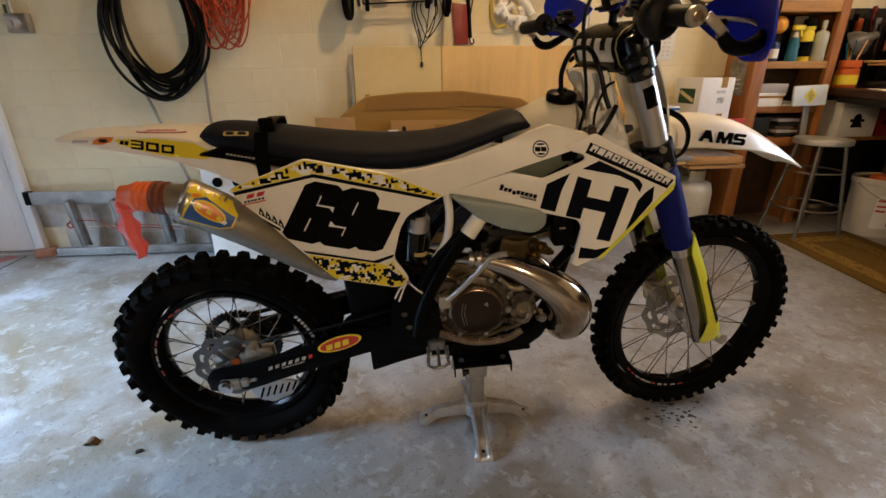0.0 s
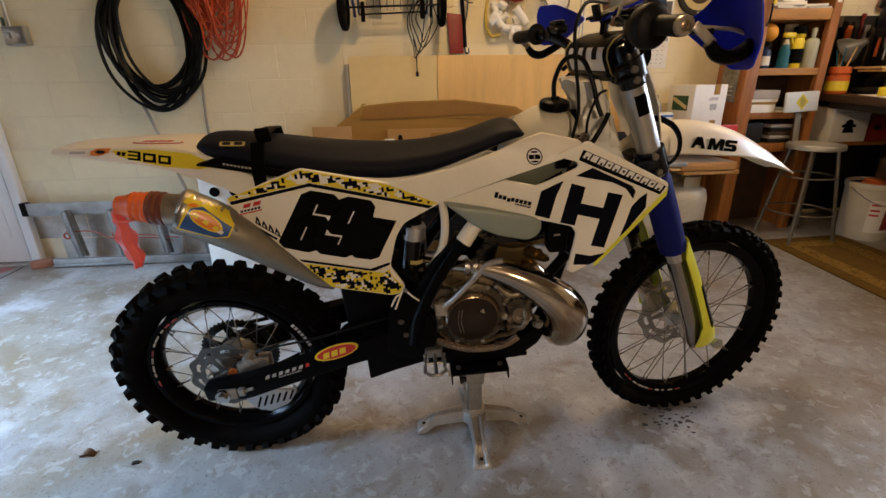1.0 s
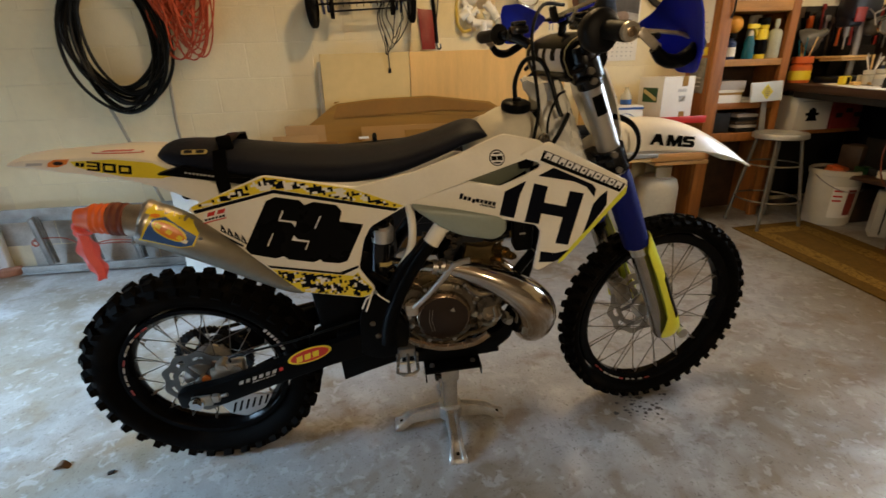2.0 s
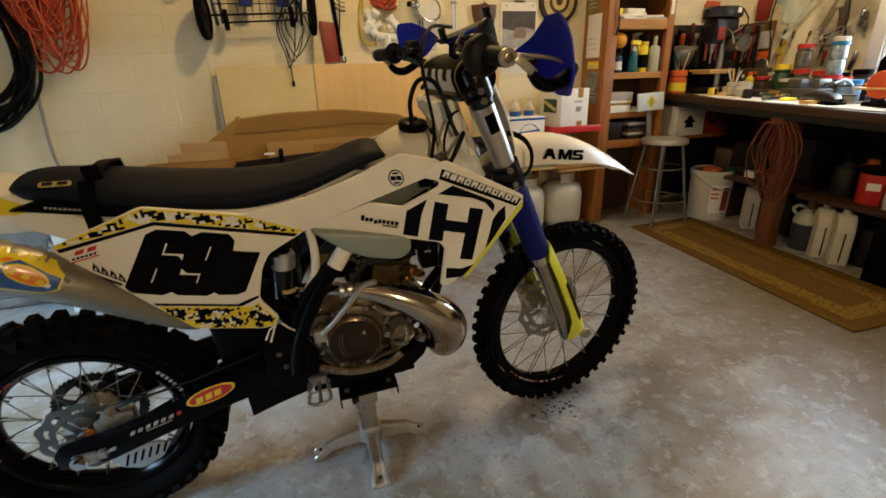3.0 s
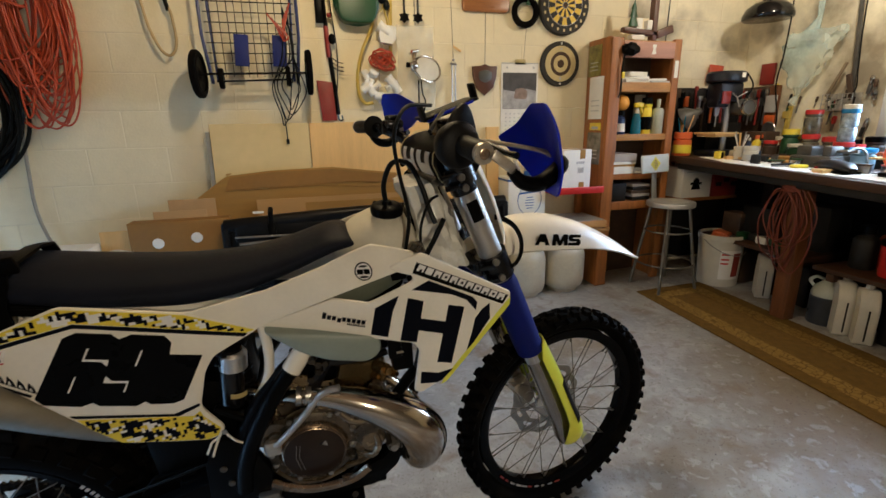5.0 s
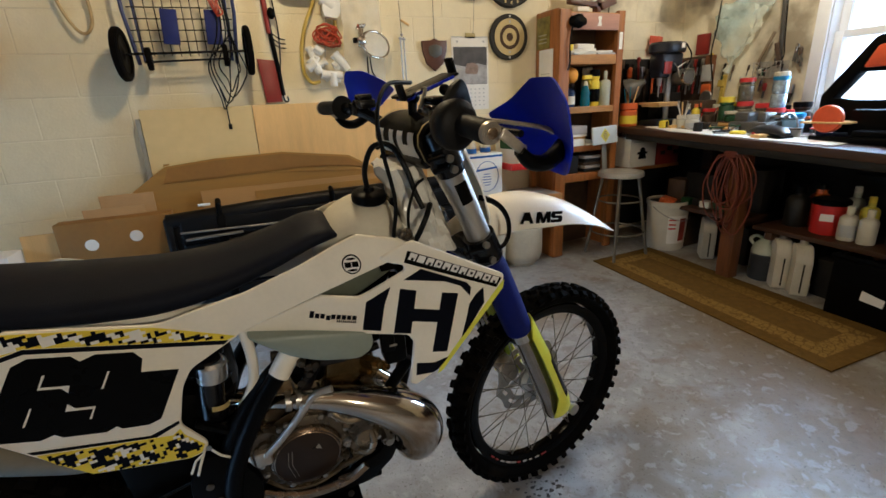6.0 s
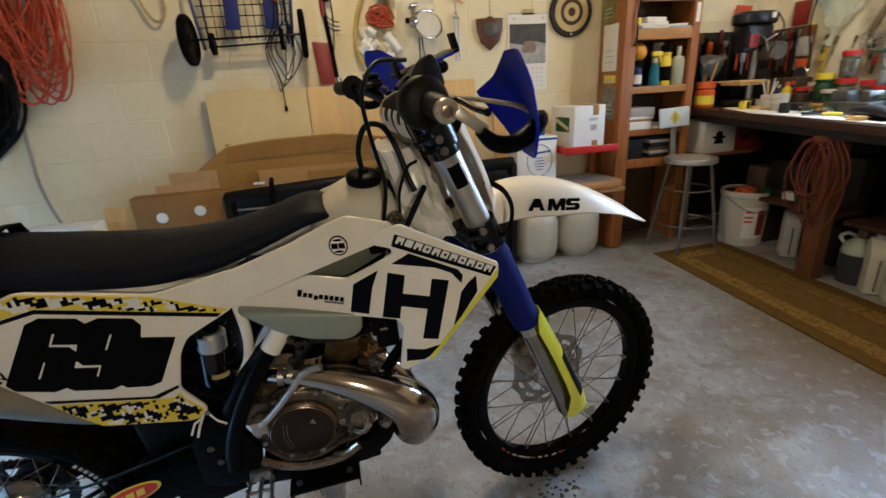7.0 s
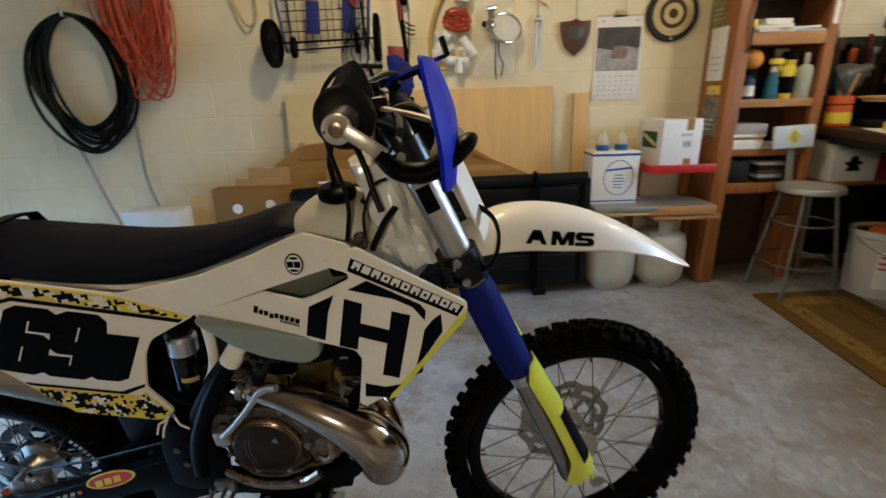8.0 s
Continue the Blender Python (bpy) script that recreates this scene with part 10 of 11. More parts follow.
    for k in range(22):
        yy, x = 0.72 + 0.92 * crowd.random(), 3.12 + 0.22 * crowd.random()
        rad, h = crowd.uniform(0.014, 0.032), crowd.uniform(0.05, 0.15)
        bottle("small_bottle", "small bottle of paint or glue at the back of the bench", x, yy, tilt_z(yy), rad, h, shades[crowd.randrange(11)], crowd.uniform(0.5, 0.95), shades[crowd.randrange(11)], neck=0.5, group="small bottles on the bench", lab_mat=(PAPER, None, SIGN_YEL, None)[k % 4])
    for k in range(12):
        yy, x = 0.55 + 0.95 * crowd.random(), 2.82 + 0.3 * crowd.random()
        w, d2, h = crowd.uniform(0.03, 0.09), crowd.uniform(0.03, 0.10), crowd.uniform(0.012, 0.045)
        t = thing("parts_tin", "small flat tin lying on the bench", "tin", pose(x, yy, tilt_z(yy) + 0.004, 0, 0, crowd.uniform(0, 90)), group="tins on the bench")
        part("tin_body", box(w, d2, h, (0, 0, h / 2), 0.003), shades[crowd.randrange(11)], t)
        part("tin_lid", box(w * 1.04, d2 * 1.04, 0.008, (0, 0, h + 0.0035), 0.002), shades[crowd.randrange(11)], t)
    # machine by the window
    y = 0.33
    m = thing("scroll_saw", "black and orange bench machine by the window", "bench saw", pose(2.98, y, tilt_z(y)))
    part("machine_base", join(box(0.36, 0.60, 0.035, (0.01, -0.11, 0.0175), 0.01), box(0.20, 0.40, 0.15, (0.02, -0.14, 0.09), 0.015)), BLACK_PL, m)
    part("machine_arm", join(*[moved(plate([(-0.25, 0.06), (-0.22, 0.02), (0.46, 0.02), (0.46, 0.185), (-0.08, 0.19), (-0.185, 0.20), (-0.090, 0.325), (0.46, 0.33), (0.46, 0.50), (-0.03, 0.50), (-0.055, 0.488), (-0.25, 0.215)], 0.07, 0.012), pose(-0.02, 0.0, 0.02, 0, 0, -90))]), BLACK_PL, m)
    part("orange_disc", lathe([(0.01, -0.014), (0.066, -0.014), (0.071, -0.008), (0.071, 0.012), (0.01, 0.012)], 36, "x"), MACH_OR, m, m=pose(-0.14, 0.125, 0.118))
    part("orange_panel", moved(plate(rounded([(-0.068, 0.345), (0.30, 0.350), (0.30, 0.445), (-0.020, 0.450)], 0.015), 0.03, 0.006), pose(-0.045, 0.0, 0.02, 0, 0, -90)), MACH_OR, m)
    part("work_plate", box(0.20, 0.22, 0.010, (-0.07, 0.13, 0.100), 0.002), PINE, m)
    part("vise_jaw", join(box(0.12, 0.2, 0.03, (-0.10, -0.10, 0.05), 0.008), cyl((-0.10, -0.2, 0.08), (-0.10, -0.32, 0.08), 0.012)), BLACK_PL, m)


def build_under_bench():
    z = floor_z(2.8)
    b = thing("white_bucket", "white plastic bucket with a label, holding oddments", "bucket", pose(2.845, 1.40, z))
    part("bucket_body", lathe([(0.001, 0.0), (0.125, 0.0), (0.130, 0.01), (0.145, 0.33), (0.152, 0.335), (0.152, 0.365), (0.146, 0.37), (0.140, 0.365), (0.122, 0.03), (0.001, 0.02)], 36), HDPE, b)
    part("label", loft([[Vector(((0.1315 + 0.0455 * zz) * math.cos(a), (0.1315 + 0.0455 * zz) * math.sin(a), zz)) for zz in (0.06, 0.27)] + [Vector(((0.1307 + 0.0455 * zz) * math.cos(a), (0.1307 + 0.0455 * zz) * math.sin(a), zz)) for zz in (0.27, 0.06)] for a in np.linspace(-2.35, -1.3, 12).tolist()]), PAPER, b)
    part("label_block", loft([[Vector(((0.1325 + 0.0455 * zz) * math.cos(a), (0.1325 + 0.0455 * zz) * math.sin(a), zz)) for zz in (0.08, 0.25)] + [Vector(((0.1317 + 0.0455 * zz) * math.cos(a), (0.1317 + 0.0455 * zz) * math.sin(a), zz)) for zz in (0.25, 0.08)] for a in np.linspace(-1.75, -1.35, 8).tolist()]), DARK_RED, b)
    for z0 in (0.235, 0.20, 0.17):
        part("label_bar", loft([[Vector(((0.1325 + 0.0455 * zz) * math.cos(a), (0.1325 + 0.0455 * zz) * math.sin(a), zz)) for zz in (z0, z0 + 0.012)] + [Vector(((0.1317 + 0.0455 * zz) * math.cos(a), (0.1317 + 0.0455 * zz) * math.sin(a), zz)) for zz in (z0 + 0.012, z0)] for a in np.linspace(-2.3, -1.95, 6).tolist()]), RED_VINYL, b)
    part("handle", tube([(0.155 * math.cos(a), 0.155 * math.sin(a), 0.335 - 0.10 * max(0, math.sin(a - math.pi * 1.0))) for a in np.linspace(math.pi, 2 * math.pi, 20).tolist()], 0.003, 6), STEEL, b)
    part("oddments", join(box(0.16, 0.10, 0.06, (0.02, 0.02, 0.345), 0.01, (10, 5, 30)), box(0.10, 0.08, 0.06, (-0.05, -0.03, 0.34), 0.01, (0, 20, -20))), ORANGE_CAN, b)

    def f_jug(x, y, z0, yaw, s=1.0, mt=HDPE, cap=None, name="white_jug", label="white plastic oil jug", grp="jugs under the bench"):
        j = thing(name, label, "jug", pose(x, y, z0, 0, 0, yaw), group=grp)
        o = [(-0.075, 0.0), (0.075, 0.0), (0.075, 0.17), (0.055, 0.25), (0.035, 0.285), (-0.02, 0.285), (-0.055, 0.25), (-0.075, 0.20)]
        part("jug_body", moved(plate(rounded([(u * s, v * s) for u, v in o], 0.015 * s), 0.085 * s, 0.014 * s, 3), pose(0, -0.0425 * s, 0)), mt, j, angle=60)
        part("grip_hollow", join(moved(plate(rounded([(-0.045 * s, 0.14 * s), (-0.02 * s, 0.14 * s), (-0.005 * s, 0.245 * s), (-0.03 * s, 0.24 * s)], 0.008), 0.004, 0.001), pose(0, -0.0445 * s, 0)), span(-0.0765 * s, -0.0755 * s, -0.004, 0.004, 0.02 * s, 0.19 * s, 0)), CLUTTER_D, j)
        part("cap", cyl((0.015 * s, 0, 0.283 * s), (0.015 * s, 0, 0.31 * s), 0.020 * s, seg=16), cap or mt, j)
        return j

    f_jug(2.905, 1.09, z, 48)
    f_jug(2.815, 0.54, z, 46)
    f_jug(2.80, 0.42, z, 42)
    j = thing("round_jug", "cloudy jug half full of dark fluid", "jug", pose(2.85, 0.65, z))
    part("fluid_part", lathe([(0.001, 0), (0.076, 0), (0.08, 0.01), (0.08, 0.165), (0.001, 0.165)], 28), DARK_FLUID, j)
    part("jug_top", lathe([(0.08, 0.165), (0.08, 0.18), (0.068, 0.215), (0.03, 0.25), (0.022, 0.255), (0.022, 0.265), (0.001, 0.265)], 28), CLEAR_PL, j)
    part("cap", lathe([(0.001, 0.262), (0.024, 0.262), (0.024, 0.285), (0.001, 0.287)], 18), HDPE, j)
    part("handle", curve_tube([(-0.02, 0.06, 0.20), (-0.03, 0.085, 0.235), (-0.02, 0.06, 0.262), (0.0, 0.03, 0.25)], 0.010, 8), CLEAR_PL, j)
    # on the lower shelf
    rc = thing("red_canister", "red plastic canister with a black lid", "canister", pose(2.93, 0.40, 0.46))
    part("canister_body", lathe([(0.001, 0), (0.075, 0), (0.078, 0.01), (0.085, 0.17), (0.001, 0.17)], 30), RED_PAINT, rc)
    part("lid", lathe([(0.001, 0.165), (0.088, 0.165), (0.09, 0.185), (0.08, 0.195), (0.001, 0.195)], 30), BLACK_PL, rc)
    part("label", box(0.06, 0.002, 0.04, (0, 0, 0), 0), PAPER, rc, m=pose(-0.076, -0.03, 0.10, 0, 0, -68))
    for k, (x, y) in enumerate(((2.87, 0.275), (2.87, 0.185))):
        bt = bottle("white_bottle", "white plastic bottle with a printed label" if k == 0 else "plain white plastic bottle", x, y, 0.46, 0.040, 0.18, HDPE, 0.42, HDPE, neck=0.4, group="bottles on the lower shelf", lab_mat=GREY_VINYL if k == 0 else None)
    bottle("yellow_bottle", "yellow bottle behind the white ones", 3.0, 0.25, 0.46, 0.042, 0.22, SIGN_YEL, 0.4, YELLOW, neck=0.4)
    bottle("clear_bottle", "clear bottle on the lower shelf", 3.08, 0.36, 0.46, 0.045, 0.25, CLEAR_PL, 0.4, HDPE, neck=0.4)
    bottle("amber_bottle", "amber bottle on the lower shelf", 3.05, 0.52, 0.46, 0.055, 0.25, ORANGE_CAN, 0.5, BLACK_PL, neck=0.5)
    bottle("dark_flask", "dark flask on the lower shelf", 2.95, 0.58, 0.46, 0.06, 0.24, CLUTTER_D, 0.6, BLACK_PL)
    bottle("dark_flask", "dark flask on the lower shelf", 2.94, 0.06, 0.46, 0.07, 0.20, CLUTTER_D, 0.6, BLACK_PL)
    cb = thing("coiled_red_cord", "reddish extension cord coiled on the bench post", "extension cord", pose(0, 0, 0))
    rng = random.Random(5)
    pts = []
    for k in range(13):
        ry, rz = rng.uniform(0.05, 0.115), rng.uniform(0.13, 0.245)
        oy, ox = rng.uniform(-0.06, 0.05), rng.uniform(-0.03, 0.02)
        for q in range(20):
            a = math.pi / 2 + 2 * math.pi * q / 20
            pts.append((2.635 + ox, 0.80 + oy + ry * math.cos(a) * (1 - 0.3 * max(0, math.sin(a))), 0.885 - 0.225 * 0 - rz + rz * math.sin(a) + 0.006 * math.sin(5 * a + k)))
    # cord's orange-red is darkened for the shade under the bench
    RC = mat("shade_darkened_red_cord", (0.15, 0.030, 0.012), 0.55, var=0.2)
    part("cord_coil", tube(smooth_path(pts, 2), 0.0042, 6), RC, cb)
    part("cord_wrap", tube([(2.63 + 0.02 * math.cos(a), 0.80 + 0.05 * math.sin(a), 0.87 + 0.004 * a / 3) for a in np.linspace(0, 6.28 * 4, 50).tolist()], 0.0058, 6), RC, cb)
    # boxes and dark clutter
    c = thing("pictured_carton", "white carton with a black printed picture", "cardboard box", pose(2.81, 1.74, 0.705))
    part("carton_body", span(-0.14, 0.12, -0.10, 0.13, 0.0, 0.225, 0.003), CARTON, c)
    part("picture", moved(join(plate(rounded([(-0.04, 0.0), (0.045, 0.0), (0.03, 0.03), (0.025, 0.075), (0.0, 0.09), (-0.025, 0.075), (-0.03, 0.03)], 0.006), 0.0012, 0), box(0.10, 0.0012, 0.018, (0, 0.0006, 0.045), 0)), pose(-0.02, -0.1016, 0.06)), BLACK_VINYL, c)
    part("print_bar", box(0.20, 0.0012, 0.008, (-0.01, -0.1006, 0.19), 0), GREY_VINYL, c)
    part("carton_rack", span(-0.16, 0.14, -0.10, 0.13, -0.025, -0.001, 0.003), WOOD, c)
    rx = thing("red_printed_box", "dark red printed box beside the carton", "box", pose(3.05, 1.74, 0.705))
    part("box_body", span(-0.10, 0.12, -0.10, 0.12, 0.0, 0.17, 0.003), DARK_RED, rx)
    part("print_bar", join(*[box(0.05, 0.002, 0.03, (-0.05 + 0.07 * i, -0.101, 0.09 + 0.03 * (i % 2)), 0) for i in range(3)]), CLUTTER_D, rx)
    part("box_rack", span(-0.10, 0.14, -0.10, 0.13, -0.025, -0.001, 0.003), WOOD, rx)
    gx = thing("green_parts_boxes", "row of small green and white boxes", "boxes", pose(2.90, 1.14, 0.466))
    for k in range(5):
        part("parts_box", box(0.06, 0.07, 0.045, (0.02 * (k % 2), -0.16 + 0.075 * k, 0.0235), 0.003, (0, 0, 6 * math.sin(k))), (GREEN_PL, GREEN_PL, PAPER, CLUTTER_D, GREEN_PL)[k], gx)
    # filler boxes, with the under-bench shade put into their dark colours
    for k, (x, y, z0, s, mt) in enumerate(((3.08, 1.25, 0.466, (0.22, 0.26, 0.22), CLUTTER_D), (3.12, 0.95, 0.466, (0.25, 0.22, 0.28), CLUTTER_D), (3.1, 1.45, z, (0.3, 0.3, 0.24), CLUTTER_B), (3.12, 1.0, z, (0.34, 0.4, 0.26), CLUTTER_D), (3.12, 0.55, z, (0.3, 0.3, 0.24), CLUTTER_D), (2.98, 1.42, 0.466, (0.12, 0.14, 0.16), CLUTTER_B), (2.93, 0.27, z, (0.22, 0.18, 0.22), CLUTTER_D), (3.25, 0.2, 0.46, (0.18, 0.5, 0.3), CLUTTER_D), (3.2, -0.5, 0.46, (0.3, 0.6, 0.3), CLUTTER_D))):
        solid("dark_box", box(*s, (0, 0, s[2] / 2), 0.012, (0, 0, 0)), mt, "dark filler box under the bench, its colour darkened for the shade", "box", pose(x, y, z0, 0, 0, 7 * math.sin(k * 1.7)), group="boxes under the bench")
    cr = thing("black_crate", "black plastic crate full of oddments", "crate", pose(2.86, -0.02, z))
    part("crate_body", join(span(-0.18, 0.24, -0.30, -0.28, 0.0, 0.31, 0.004), span(-0.18, 0.24, 0.20, 0.22, 0.0, 0.31, 0.004), span(-0.20, -0.18, -0.30, 0.22, 0.0, 0.31, 0.004), span(0.22, 0.24, -0.30, 0.22, 0.0, 0.31, 0.004), span(-0.19, 0.23, -0.29, 0.21, 0.0, 0.02, 0), tube([(-0.20, -0.30, 0.315), (-0.20, 0.22, 0.315), (0.24, 0.22, 0.315), (0.24, -0.30, 0.315)], 0.014, 8, closed=True)), BLACK_PL, cr)
    part("torn_label", moved(plate([(-0.05, -0.02), (0.045, -0.03), (0.05, 0.01), (0.0, 0.02), (-0.045, 0.03)], 0.001, 0), pose(-0.2015, 0.03, 0.14, 0, 0, -90)), PAPER, cr)
    rng = random.Random(31)
    for k in range(14):
        part("oddment", box(rng.uniform(0.03, 0.10), rng.uniform(0.03, 0.08), rng.uniform(0.02, 0.05), (rng.uniform(-0.12, 0.16), rng.uniform(-0.24, 0.16), 0.285), 0.004, (rng.uniform(-30, 30), rng.uniform(-30, 30), rng.uniform(0, 180))), (CLUTTER_D, STEEL, BLACK_PL, PINE, CLUTTER_B)[k % 5], cr)
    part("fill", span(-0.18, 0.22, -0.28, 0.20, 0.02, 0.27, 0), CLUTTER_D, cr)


def build_stool():
    z = floor_z(2.4)
    s = thing("shop_stool", "grey metal shop stool with a round seat and a small back", "stool", pose(2.44, 1.48, z))
    h = 0.625
    DARK_LEG = mat("tarnished_stool_metal", (0.17, 0.155, 0.125), 0.45, metal=0.6, var=0.3, scale=14)
    part("seat", lathe([(0.001, h - 0.002), (0.12, h), (0.152, h - 0.002), (0.158, h - 0.010), (0.158, h - 0.032), (0.150, h - 0.036), (0.13, h - 0.03), (0.001, h - 0.03)], 40), GALV, s, "round worn metal seat")
    part("seat_wear", lathe([(0.001, h + 0.001), (0.115, h + 0.0012), (0.115, h - 0.001), (0.001, h - 0.001)], 36), mat("worn_bright_seat", (0.52, 0.50, 0.44), 0.4, metal=0.5, var=0.25, scale=14), s)
    for a in (45, 135, 225, 315):
        c, q = math.cos(radians(a)), math.sin(radians(a))
        part("leg", tube([(0.12 * c, 0.12 * q, h - 0.03), (0.215 * c, 0.215 * q, 0.0)], 0.011, 10), DARK_LEG, s)
    for zz, r in ((0.19, 0.187), (0.42, 0.149)):
        part("ring", tube([(r * math.cos(a), r * math.sin(a), zz) for a in np.linspace(0, 2 * math.pi, 36, endpoint=False).tolist()], 0.006, 8, closed=True), DARK_LEG, s)
    part("back_strut", moved(plate([(-0.022, 0.0), (0.022, 0.0), (0.018, 0.35), (-0.018, 0.35)], 0.006, 0.001), pose(-0.02, 0.135, h - 0.05, -8, 0, 0)), GALV, s)
    bk = part("backrest", moved(join(box(0.24, 0.016, 0.125, (0, 0, 0), 0.007, seg=3)), pose(-0.045, 0.140, h + 0.245, -6, -2, 4)), mat("pale_blue_metal", (0.55, 0.60, 0.62), 0.4, var=0.08), s, "pale metal backrest with a yellow diamond sticker")
    part("diamond_sticker", moved(plate([(-0.045, 0), (0, -0.05), (0.045, 0), (0, 0.05)], 0.001, 0), pose(-0.046, 0.1305, h + 0.245, -6, -2, 4)), SIGN_YEL, s)
    part("sticker_bars", moved(join(*[box(0.04 - 0.01 * abs(i), 0.0008, 0.006, (0, 0, 0.012 * i), 0) for i in (-2, -1, 0, 1, 2)]), pose(-0.046, 0.1292, h + 0.245, -6, -2, 4)), TWINE, s)


def build_dome_lamp():
    d = thing("hanging_dome", "glossy black dome lamp hanging by a cord over the bench", "lamp", pose(3.20, 1.62, 1.985))
    part("dome_shade", lathe([(0.150, -0.055), (0.156, -0.050), (0.158, -0.030), (0.140, 0.015), (0.095, 0.050), (0.045, 0.066), (0.040, 0.090), (0.001, 0.092)], 40), mat("gloss_black_enamel", (0.006, 0.006, 0.007), 0.14, var=0.2), d, angle=60)
    part("dome_cord", curve_tube([(0, 0, 0.085), (0.005, 0, 0.3), (0, -0.02, 0.77)], 0.006, 6), BLACK_HOSE, d)
    part("cord_swag", curve_tube([(0.0, -0.02, 0.72), (0.06, -0.25, 0.30), (0.12, -0.50, 0.34), (0.16, -0.80, 0.60)], 0.004, 6), BLACK_HOSE, d)


def build_window():
    wy0, wy1, wz0, wz1 = WIN
    w = thing("window_1", "white sash window over the bench, bright with daylight", "window", pose(0, 0, 0))
    w["kind"] = "structure"
    fr = mat("white_window_paint", (0.78, 0.79, 0.80), 0.4, var=0.04)
    x = X1
    part("casing", join(span(x - 0.02, x - 0.003, wy1, wy1 + 0.075, wz0 - 0.05, wz1 + 0.07, 0.003), span(x - 0.02, x - 0.003, wy0 - 0.075, wy0, wz0 - 0.05, wz1 + 0.07, 0.003), span(x - 0.02, x - 0.003, wy0, wy1, wz1, wz1 + 0.07, 0.003)), fr, w)
    part("window_sill", span(x - 0.05, x + 0.12, wy0 - 0.09, wy1 + 0.09, wz0 - 0.03, wz0, 0.004), fr, w)
    for z0, z1, dx in ((wz0, 1.56, 0.06), (1.52, wz1, 0.09)):
        part("sash_frame", join(span(x + dx, x + dx + 0.03, wy1 - 0.05, wy1, z0, z1, 0.002), span(x + dx, x + dx + 0.03, wy0, wy0 + 0.05, z0, z1, 0.002), span(x + dx, x + dx + 0.03, wy0 + 0.05, wy1 - 0.05, z0, z0 + 0.045, 0.002), span(x + dx, x + dx + 0.03, wy0 + 0.05, wy1 - 0.05, z1 - 0.04, z1, 0.002)), fr, w)
    part("reveal", join(span(x, x + 0.2, wy1 - 0.004, wy1 + 0.002, wz0, wz1, 0), span(x, x + 0.2, wy0 - 0.002, wy0 + 0.004, wz0, wz1, 0), span(x, x + 0.2, wy0, wy1, wz1 - 0.004, wz1 + 0.002, 0)), fr, w)
    glow = bpy.data.materials.new("bright_overcast_outside")
    glow.use_nodes = True
    p = glow.node_tree.nodes["Principled BSDF"]
    p.inputs["Base Color"].default_value = (0.6, 0.65, 0.7, 1)
    p.inputs["Emission Color"].default_value = (0.86, 0.94, 1.0, 1)
    p.inputs["Emission Strength"].default_value = 2.2
    bd = solid("backdrop", span(x + 1.2, x + 1.22, -4, 4, -0.5, 4, 0), glow, "bright overcast daylight outside the window", "backdrop", kind="structure")


build_window()
build_dome_lamp()
build_shelf()
build_bench()
build_bench_things()
build_under_bench()
build_stool()


# ---- on the floor ----
def rug_material():
    """A woven runner: brown field, tan scrolled border bands, plain edge; in the rug's own metres."""
    m = mat("woven_rug", (0.135, 0.080, 0.020), 0.95, var=0.25, scale=30, bump=0.6, bscale=350, spec=0.1)
    n, l = m.node_tree.nodes, m.node_tree.links
    b = n["Principled BSDF"]
    base = b.inputs["Base Color"].links[0].from_socket
    co = n.new("ShaderNodeTexCoord")
    sep = n.new("ShaderNodeSeparateXYZ")
    l.new(co.outputs["Object"], sep.inputs[0])

    def math_node(op, a, c):
        q = n.new("ShaderNodeMath")
        q.operation = op
        for i, v in enumerate((a, c)):
            if isinstance(v, (int, float)):
                q.inputs[i].default_value = v
            else:
                l.new(v, q.inputs[i])
        return q.outputs[0]

    dx = math_node("SUBTRACT", RUG_W / 2, math_node("ABSOLUTE", sep.outputs[0], 0))
    dy = math_node("SUBTRACT", RUG_L / 2, math_node("ABSOLUTE", sep.outputs[1], 0))
    d = math_node("MINIMUM", dx, dy)
    band = math_node("MULTIPLY", math_node("GREATER_THAN", d, 0.075), math_node("LESS_THAN", d, 0.165))
    wav = n.new("ShaderNodeTexVoronoi")
    wav.feature = "DISTANCE_TO_EDGE"
    wav.inputs["Scale"].default_value = 30
    l.new(co.outputs["Object"], wav.inputs["Vector"])
    ring = n.new("ShaderNodeTexVoronoi")
    ring.inputs["Scale"].default_value = 30
    l.new(co.outputs["Object"], ring.inputs["Vector"])
    scroll = math_node("MAXIMUM", math_node("LESS_THAN", wav.outputs[0], 0.07), math_node("LESS_THAN", ring.outputs[0], 0.16))
    pat = math_node("MULTIPLY", band, scroll)
    mx = n.new("ShaderNodeMix")
    mx.data_type = "RGBA"
    l.new(math_node("MULTIPLY", band, 0.75), mx.inputs[0])
    l.new(base, mx.inputs[6])
    mx.inputs[7].default_value = (0.31, 0.20, 0.052, 1)
    mx2 = n.new("ShaderNodeMix")
    mx2.data_type = "RGBA"
    l.new(math_node("MULTIPLY", pat, 0.7), mx2.inputs[0])
    l.new(mx.outputs[2], mx2.inputs[6])
    mx2.inputs[7].default_value = (0.11, 0.062, 0.016, 1)
    l.new(mx2.outputs[2], b.inputs["Base Color"])
    return m


RUG_W, RUG_L = 0.52, 1.58


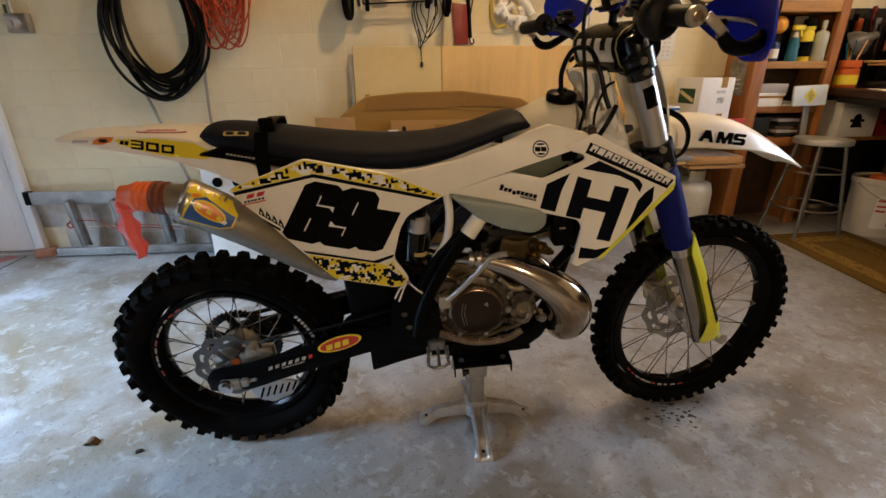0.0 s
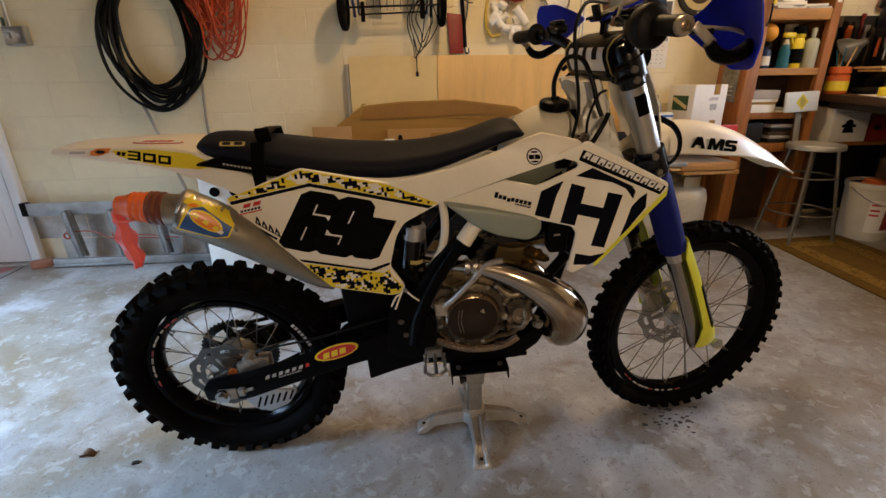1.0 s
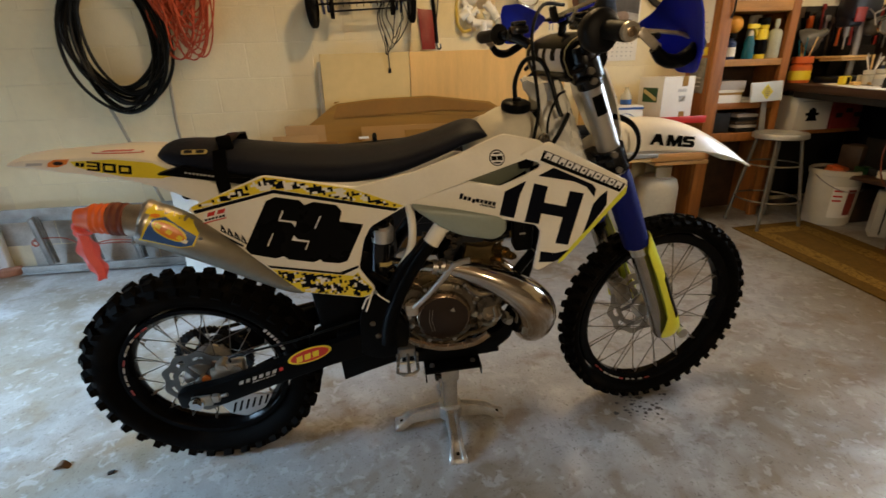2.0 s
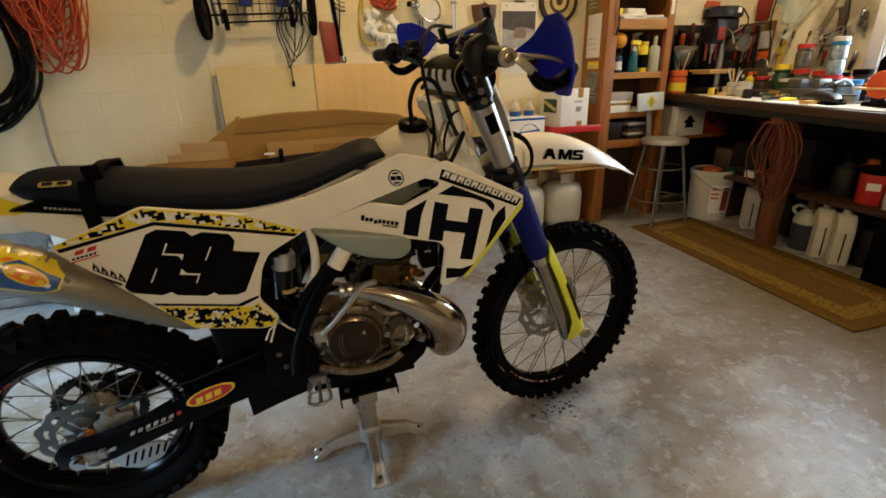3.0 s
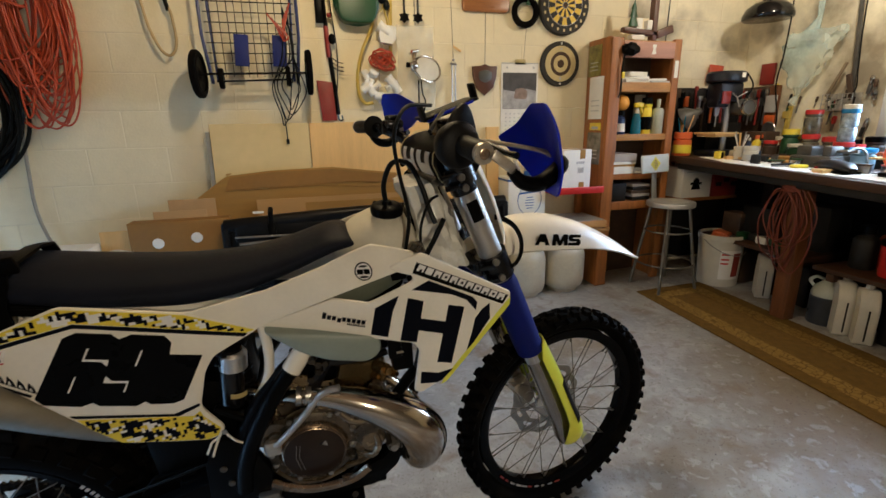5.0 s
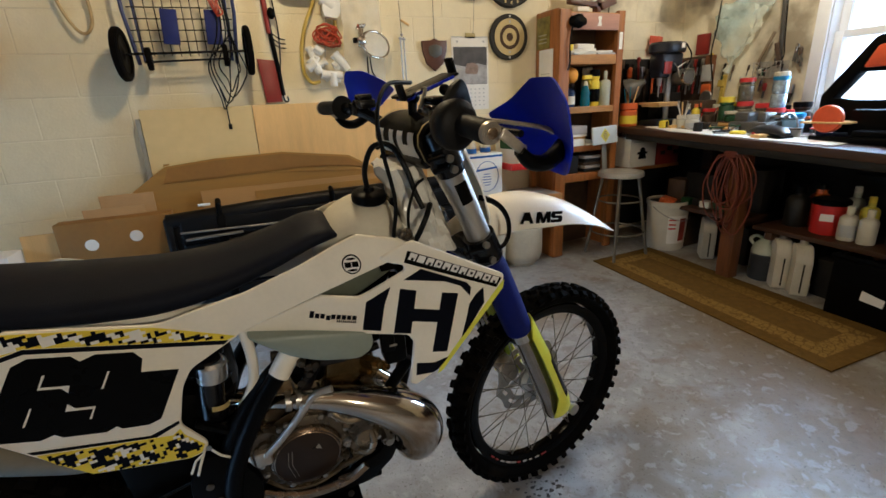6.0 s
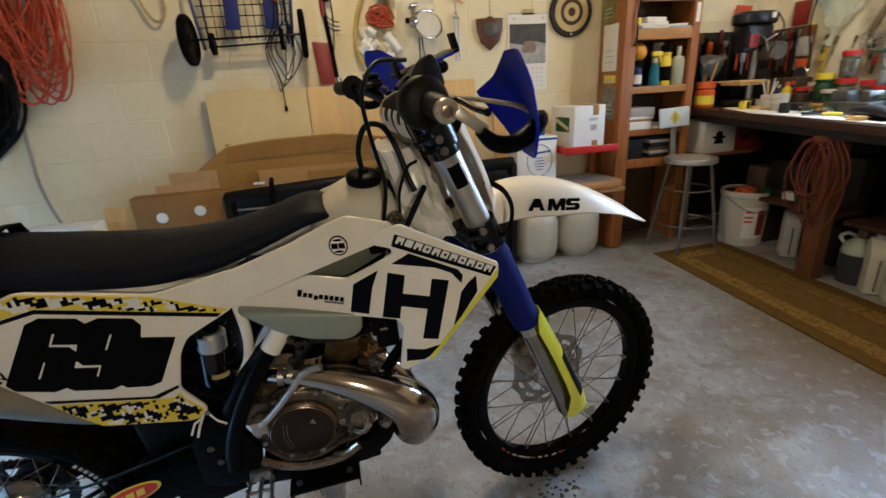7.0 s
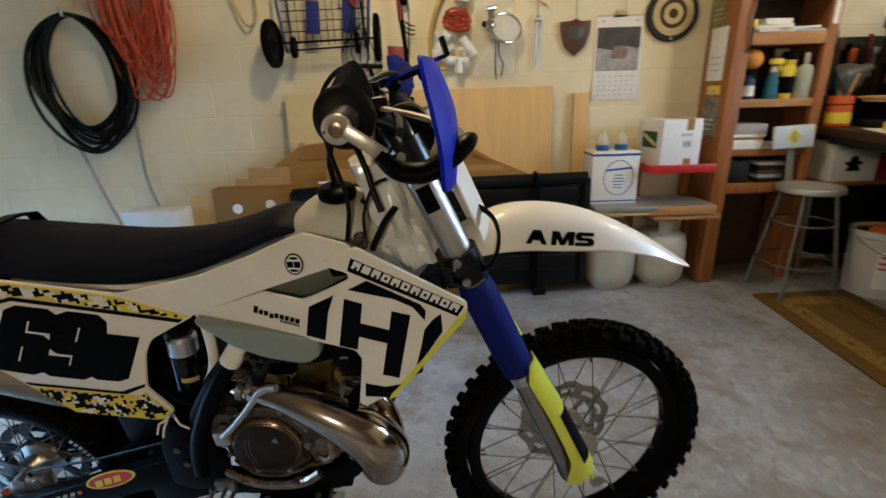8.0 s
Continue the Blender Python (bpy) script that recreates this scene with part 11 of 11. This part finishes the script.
def build_rug():
    bm = bmesh.new()
    nx, ny = 12, 30
    g = []
    for i in range(nx + 1):
        row = []
        for j in range(ny + 1):
            x, y = -RUG_W / 2 + RUG_W * i / nx, -RUG_L / 2 + RUG_L * j / ny
            row.append(bm.verts.new((x, y, 0.007 + 0.003 * noise.noise(Vector((x * 5, y * 5, 0))))))
        g.append(row)
    for i in range(nx):
        for j in range(ny):
            bm.faces.new((g[i][j], g[i + 1][j], g[i + 1][j + 1], g[i][j + 1]))
    edge = bmesh.ops.extrude_edge_only(bm, edges=[e for e in bm.edges if e.is_boundary])
    for v in [q for q in edge["geom"] if isinstance(q, bmesh.types.BMVert)]:
        v.co.z = -0.001
    bmesh.ops.recalc_face_normals(bm, faces=bm.faces[:])
    solid("runner_rug", bm, rug_material(), "brown woven runner rug with a tan scrolled border", "rug", pose(2.43, 0.645, floor_z(2.43) + 0.002, 0, -2.4, -2.6))


def build_floor_bits():
    rng = random.Random(17)
    oil = mat("dark_oil_drop", (0.035, 0.03, 0.026), 0.3, var=0.2)
    bm = bmesh.new()
    for k in range(46):
        x, y = 0.72 + rng.gauss(0.0, 0.055), -0.075 + rng.gauss(0, 0.04)
        r = rng.uniform(0.002, 0.007) * (1.7 if k < 7 else 1)
        e = rng.uniform(0.6, 1.0)
        a0 = rng.uniform(0, 3)
        vs = [bm.verts.new((x + r * math.cos(a) * (1 + 0.3 * math.sin(3 * a + a0) + 0.2 * math.sin(2 * a + 2 * a0)), y + e * r * math.sin(a), floor_z(x) + 0.0012)) for a in np.linspace(0, 2 * math.pi, 10, endpoint=False)]
        bm.faces.new(vs)
    for k in range(12):
        x, y = rng.uniform(0.2, 1.8), rng.uniform(-0.45, 0.9)
        r = rng.uniform(0.002, 0.004)
        vs = [bm.verts.new((x + r * math.cos(a), y + 0.8 * r * math.sin(a), floor_z(x) + 0.0012)) for a in np.linspace(0, 2 * math.pi, 8, endpoint=False)]
        bm.faces.new(vs)
    drops = solid("oil_drops", bm, oil, "scattered dark oil drops on the concrete under the front tyre", "stain", kind="stuff")
    lf = thing("dry_leaf", "small curled dry brown leaf on the concrete", "leaf", pose(-1.26, 0.01, floor_z(-1.26)))
    b = bmesh.new()
    bmesh.ops.create_grid(b, x_segments=6, y_segments=4, size=0.5)
    for v in b.verts:
        v.co.x, v.co.y = v.co.x * 0.05, v.co.y * 0.032 * (1 - 1.6 * v.co.x**2)
        v.co.z = 0.006 + 0.010 * math.cos(v.co.x * 90) + 9 * v.co.y**2
    part("leaf_blade", b, mat("dry_leaf_brown", (0.09, 0.05, 0.025), 0.8, var=0.3), lf)
    part("leaf_stalk", tube([(-0.024, 0, 0.004), (-0.045, 0.006, 0.002)], 0.0012, 5), TWINE, lf)
    solid("debris_chip", box(0.02, 0.014, 0.006, (0, 0, 0.003), 0.002), CLUTTER_D, "tiny dark chip of debris on the concrete", "debris", pose(-1.08, -0.04, floor_z(-1.08), 0, 0, 20))
    # the joint and the faded red paint near the door
    jt = solid("floor_joint", box(0.008, 3.6, 0.0016, (0, 0, 0), 0), CLUTTER_D, "dark straight joint in the concrete floor", "joint", pose(-2.80, 0.10, floor_z(-2.8) + 0.0008, 0, 0, 0), kind="structure")
    bm = bmesh.new()
    for k in range(16):
        t = k / 15
        x, y = -2.90 - 0.03 * math.sin(k), 1.80 - 1.0 * t
        r = rng.uniform(0.03, 0.07)
        bm.faces.new([bm.verts.new((x + r * 0.8 * math.cos(a) * (1 + 0.25 * math.sin(4 * a + k)), y + r * math.sin(a), floor_z(x) + 0.001 + 0.00005 * k)) for a in np.linspace(0, 2 * math.pi, 12, endpoint=False)])
    solid("red_floor_paint", bm, mat("faded_red_floor_paint", (0.40, 0.14, 0.13), 0.6, var=0.3, scale=12), "faded red paint marks on the concrete by the door", "paint", kind="stuff")


build_rug()
build_floor_bits()


# ---- wall blocks, each laid 3 mm proud of the mortar ----
def build_blocks():
    L, H, J = 0.406, 0.203, 0.0045
    shapes = {}

    def block(w, mt):
        key = (round(w, 3), mt.name)
        if key not in shapes:
            b = box(w - J, 0.012, H - J, (0, 0, 0), 0.002, seg=1)
            me = bpy.data.meshes.new("block")
            b.to_mesh(me)
            b.free()
            me.materials.append(mt)
            shapes[key] = me
        return shapes[key]

    rng = random.Random(2)
    z = -0.06
    row = 0
    while z < 2.45:
        x = X0 + 0.01 - (L / 2 if row % 2 else 0)
        while x < X1 - 0.02:
            a, b = max(x, X0 + 0.005), min(x + L, X1 - 0.005)
            mid = (a + b) / 2
            if b - a > 0.06 and not (-3.72 < mid < -2.72 and z < 2.0):
                mt = BARE_BLOCK if (z < 0.34 and mid < -1.2) else EAST_PAINT if (mid > 2.5 and z > 1.1) else WALL_PAINT
                o = new("block", block(b - a, mt))
                o.parent = NORTH
                o.location = (mid, WALL_Y + 0.0044 + rng.uniform(-0.0006, 0.0006), z + H / 2)
            x += L
        z += H
        row += 1


build_blocks()
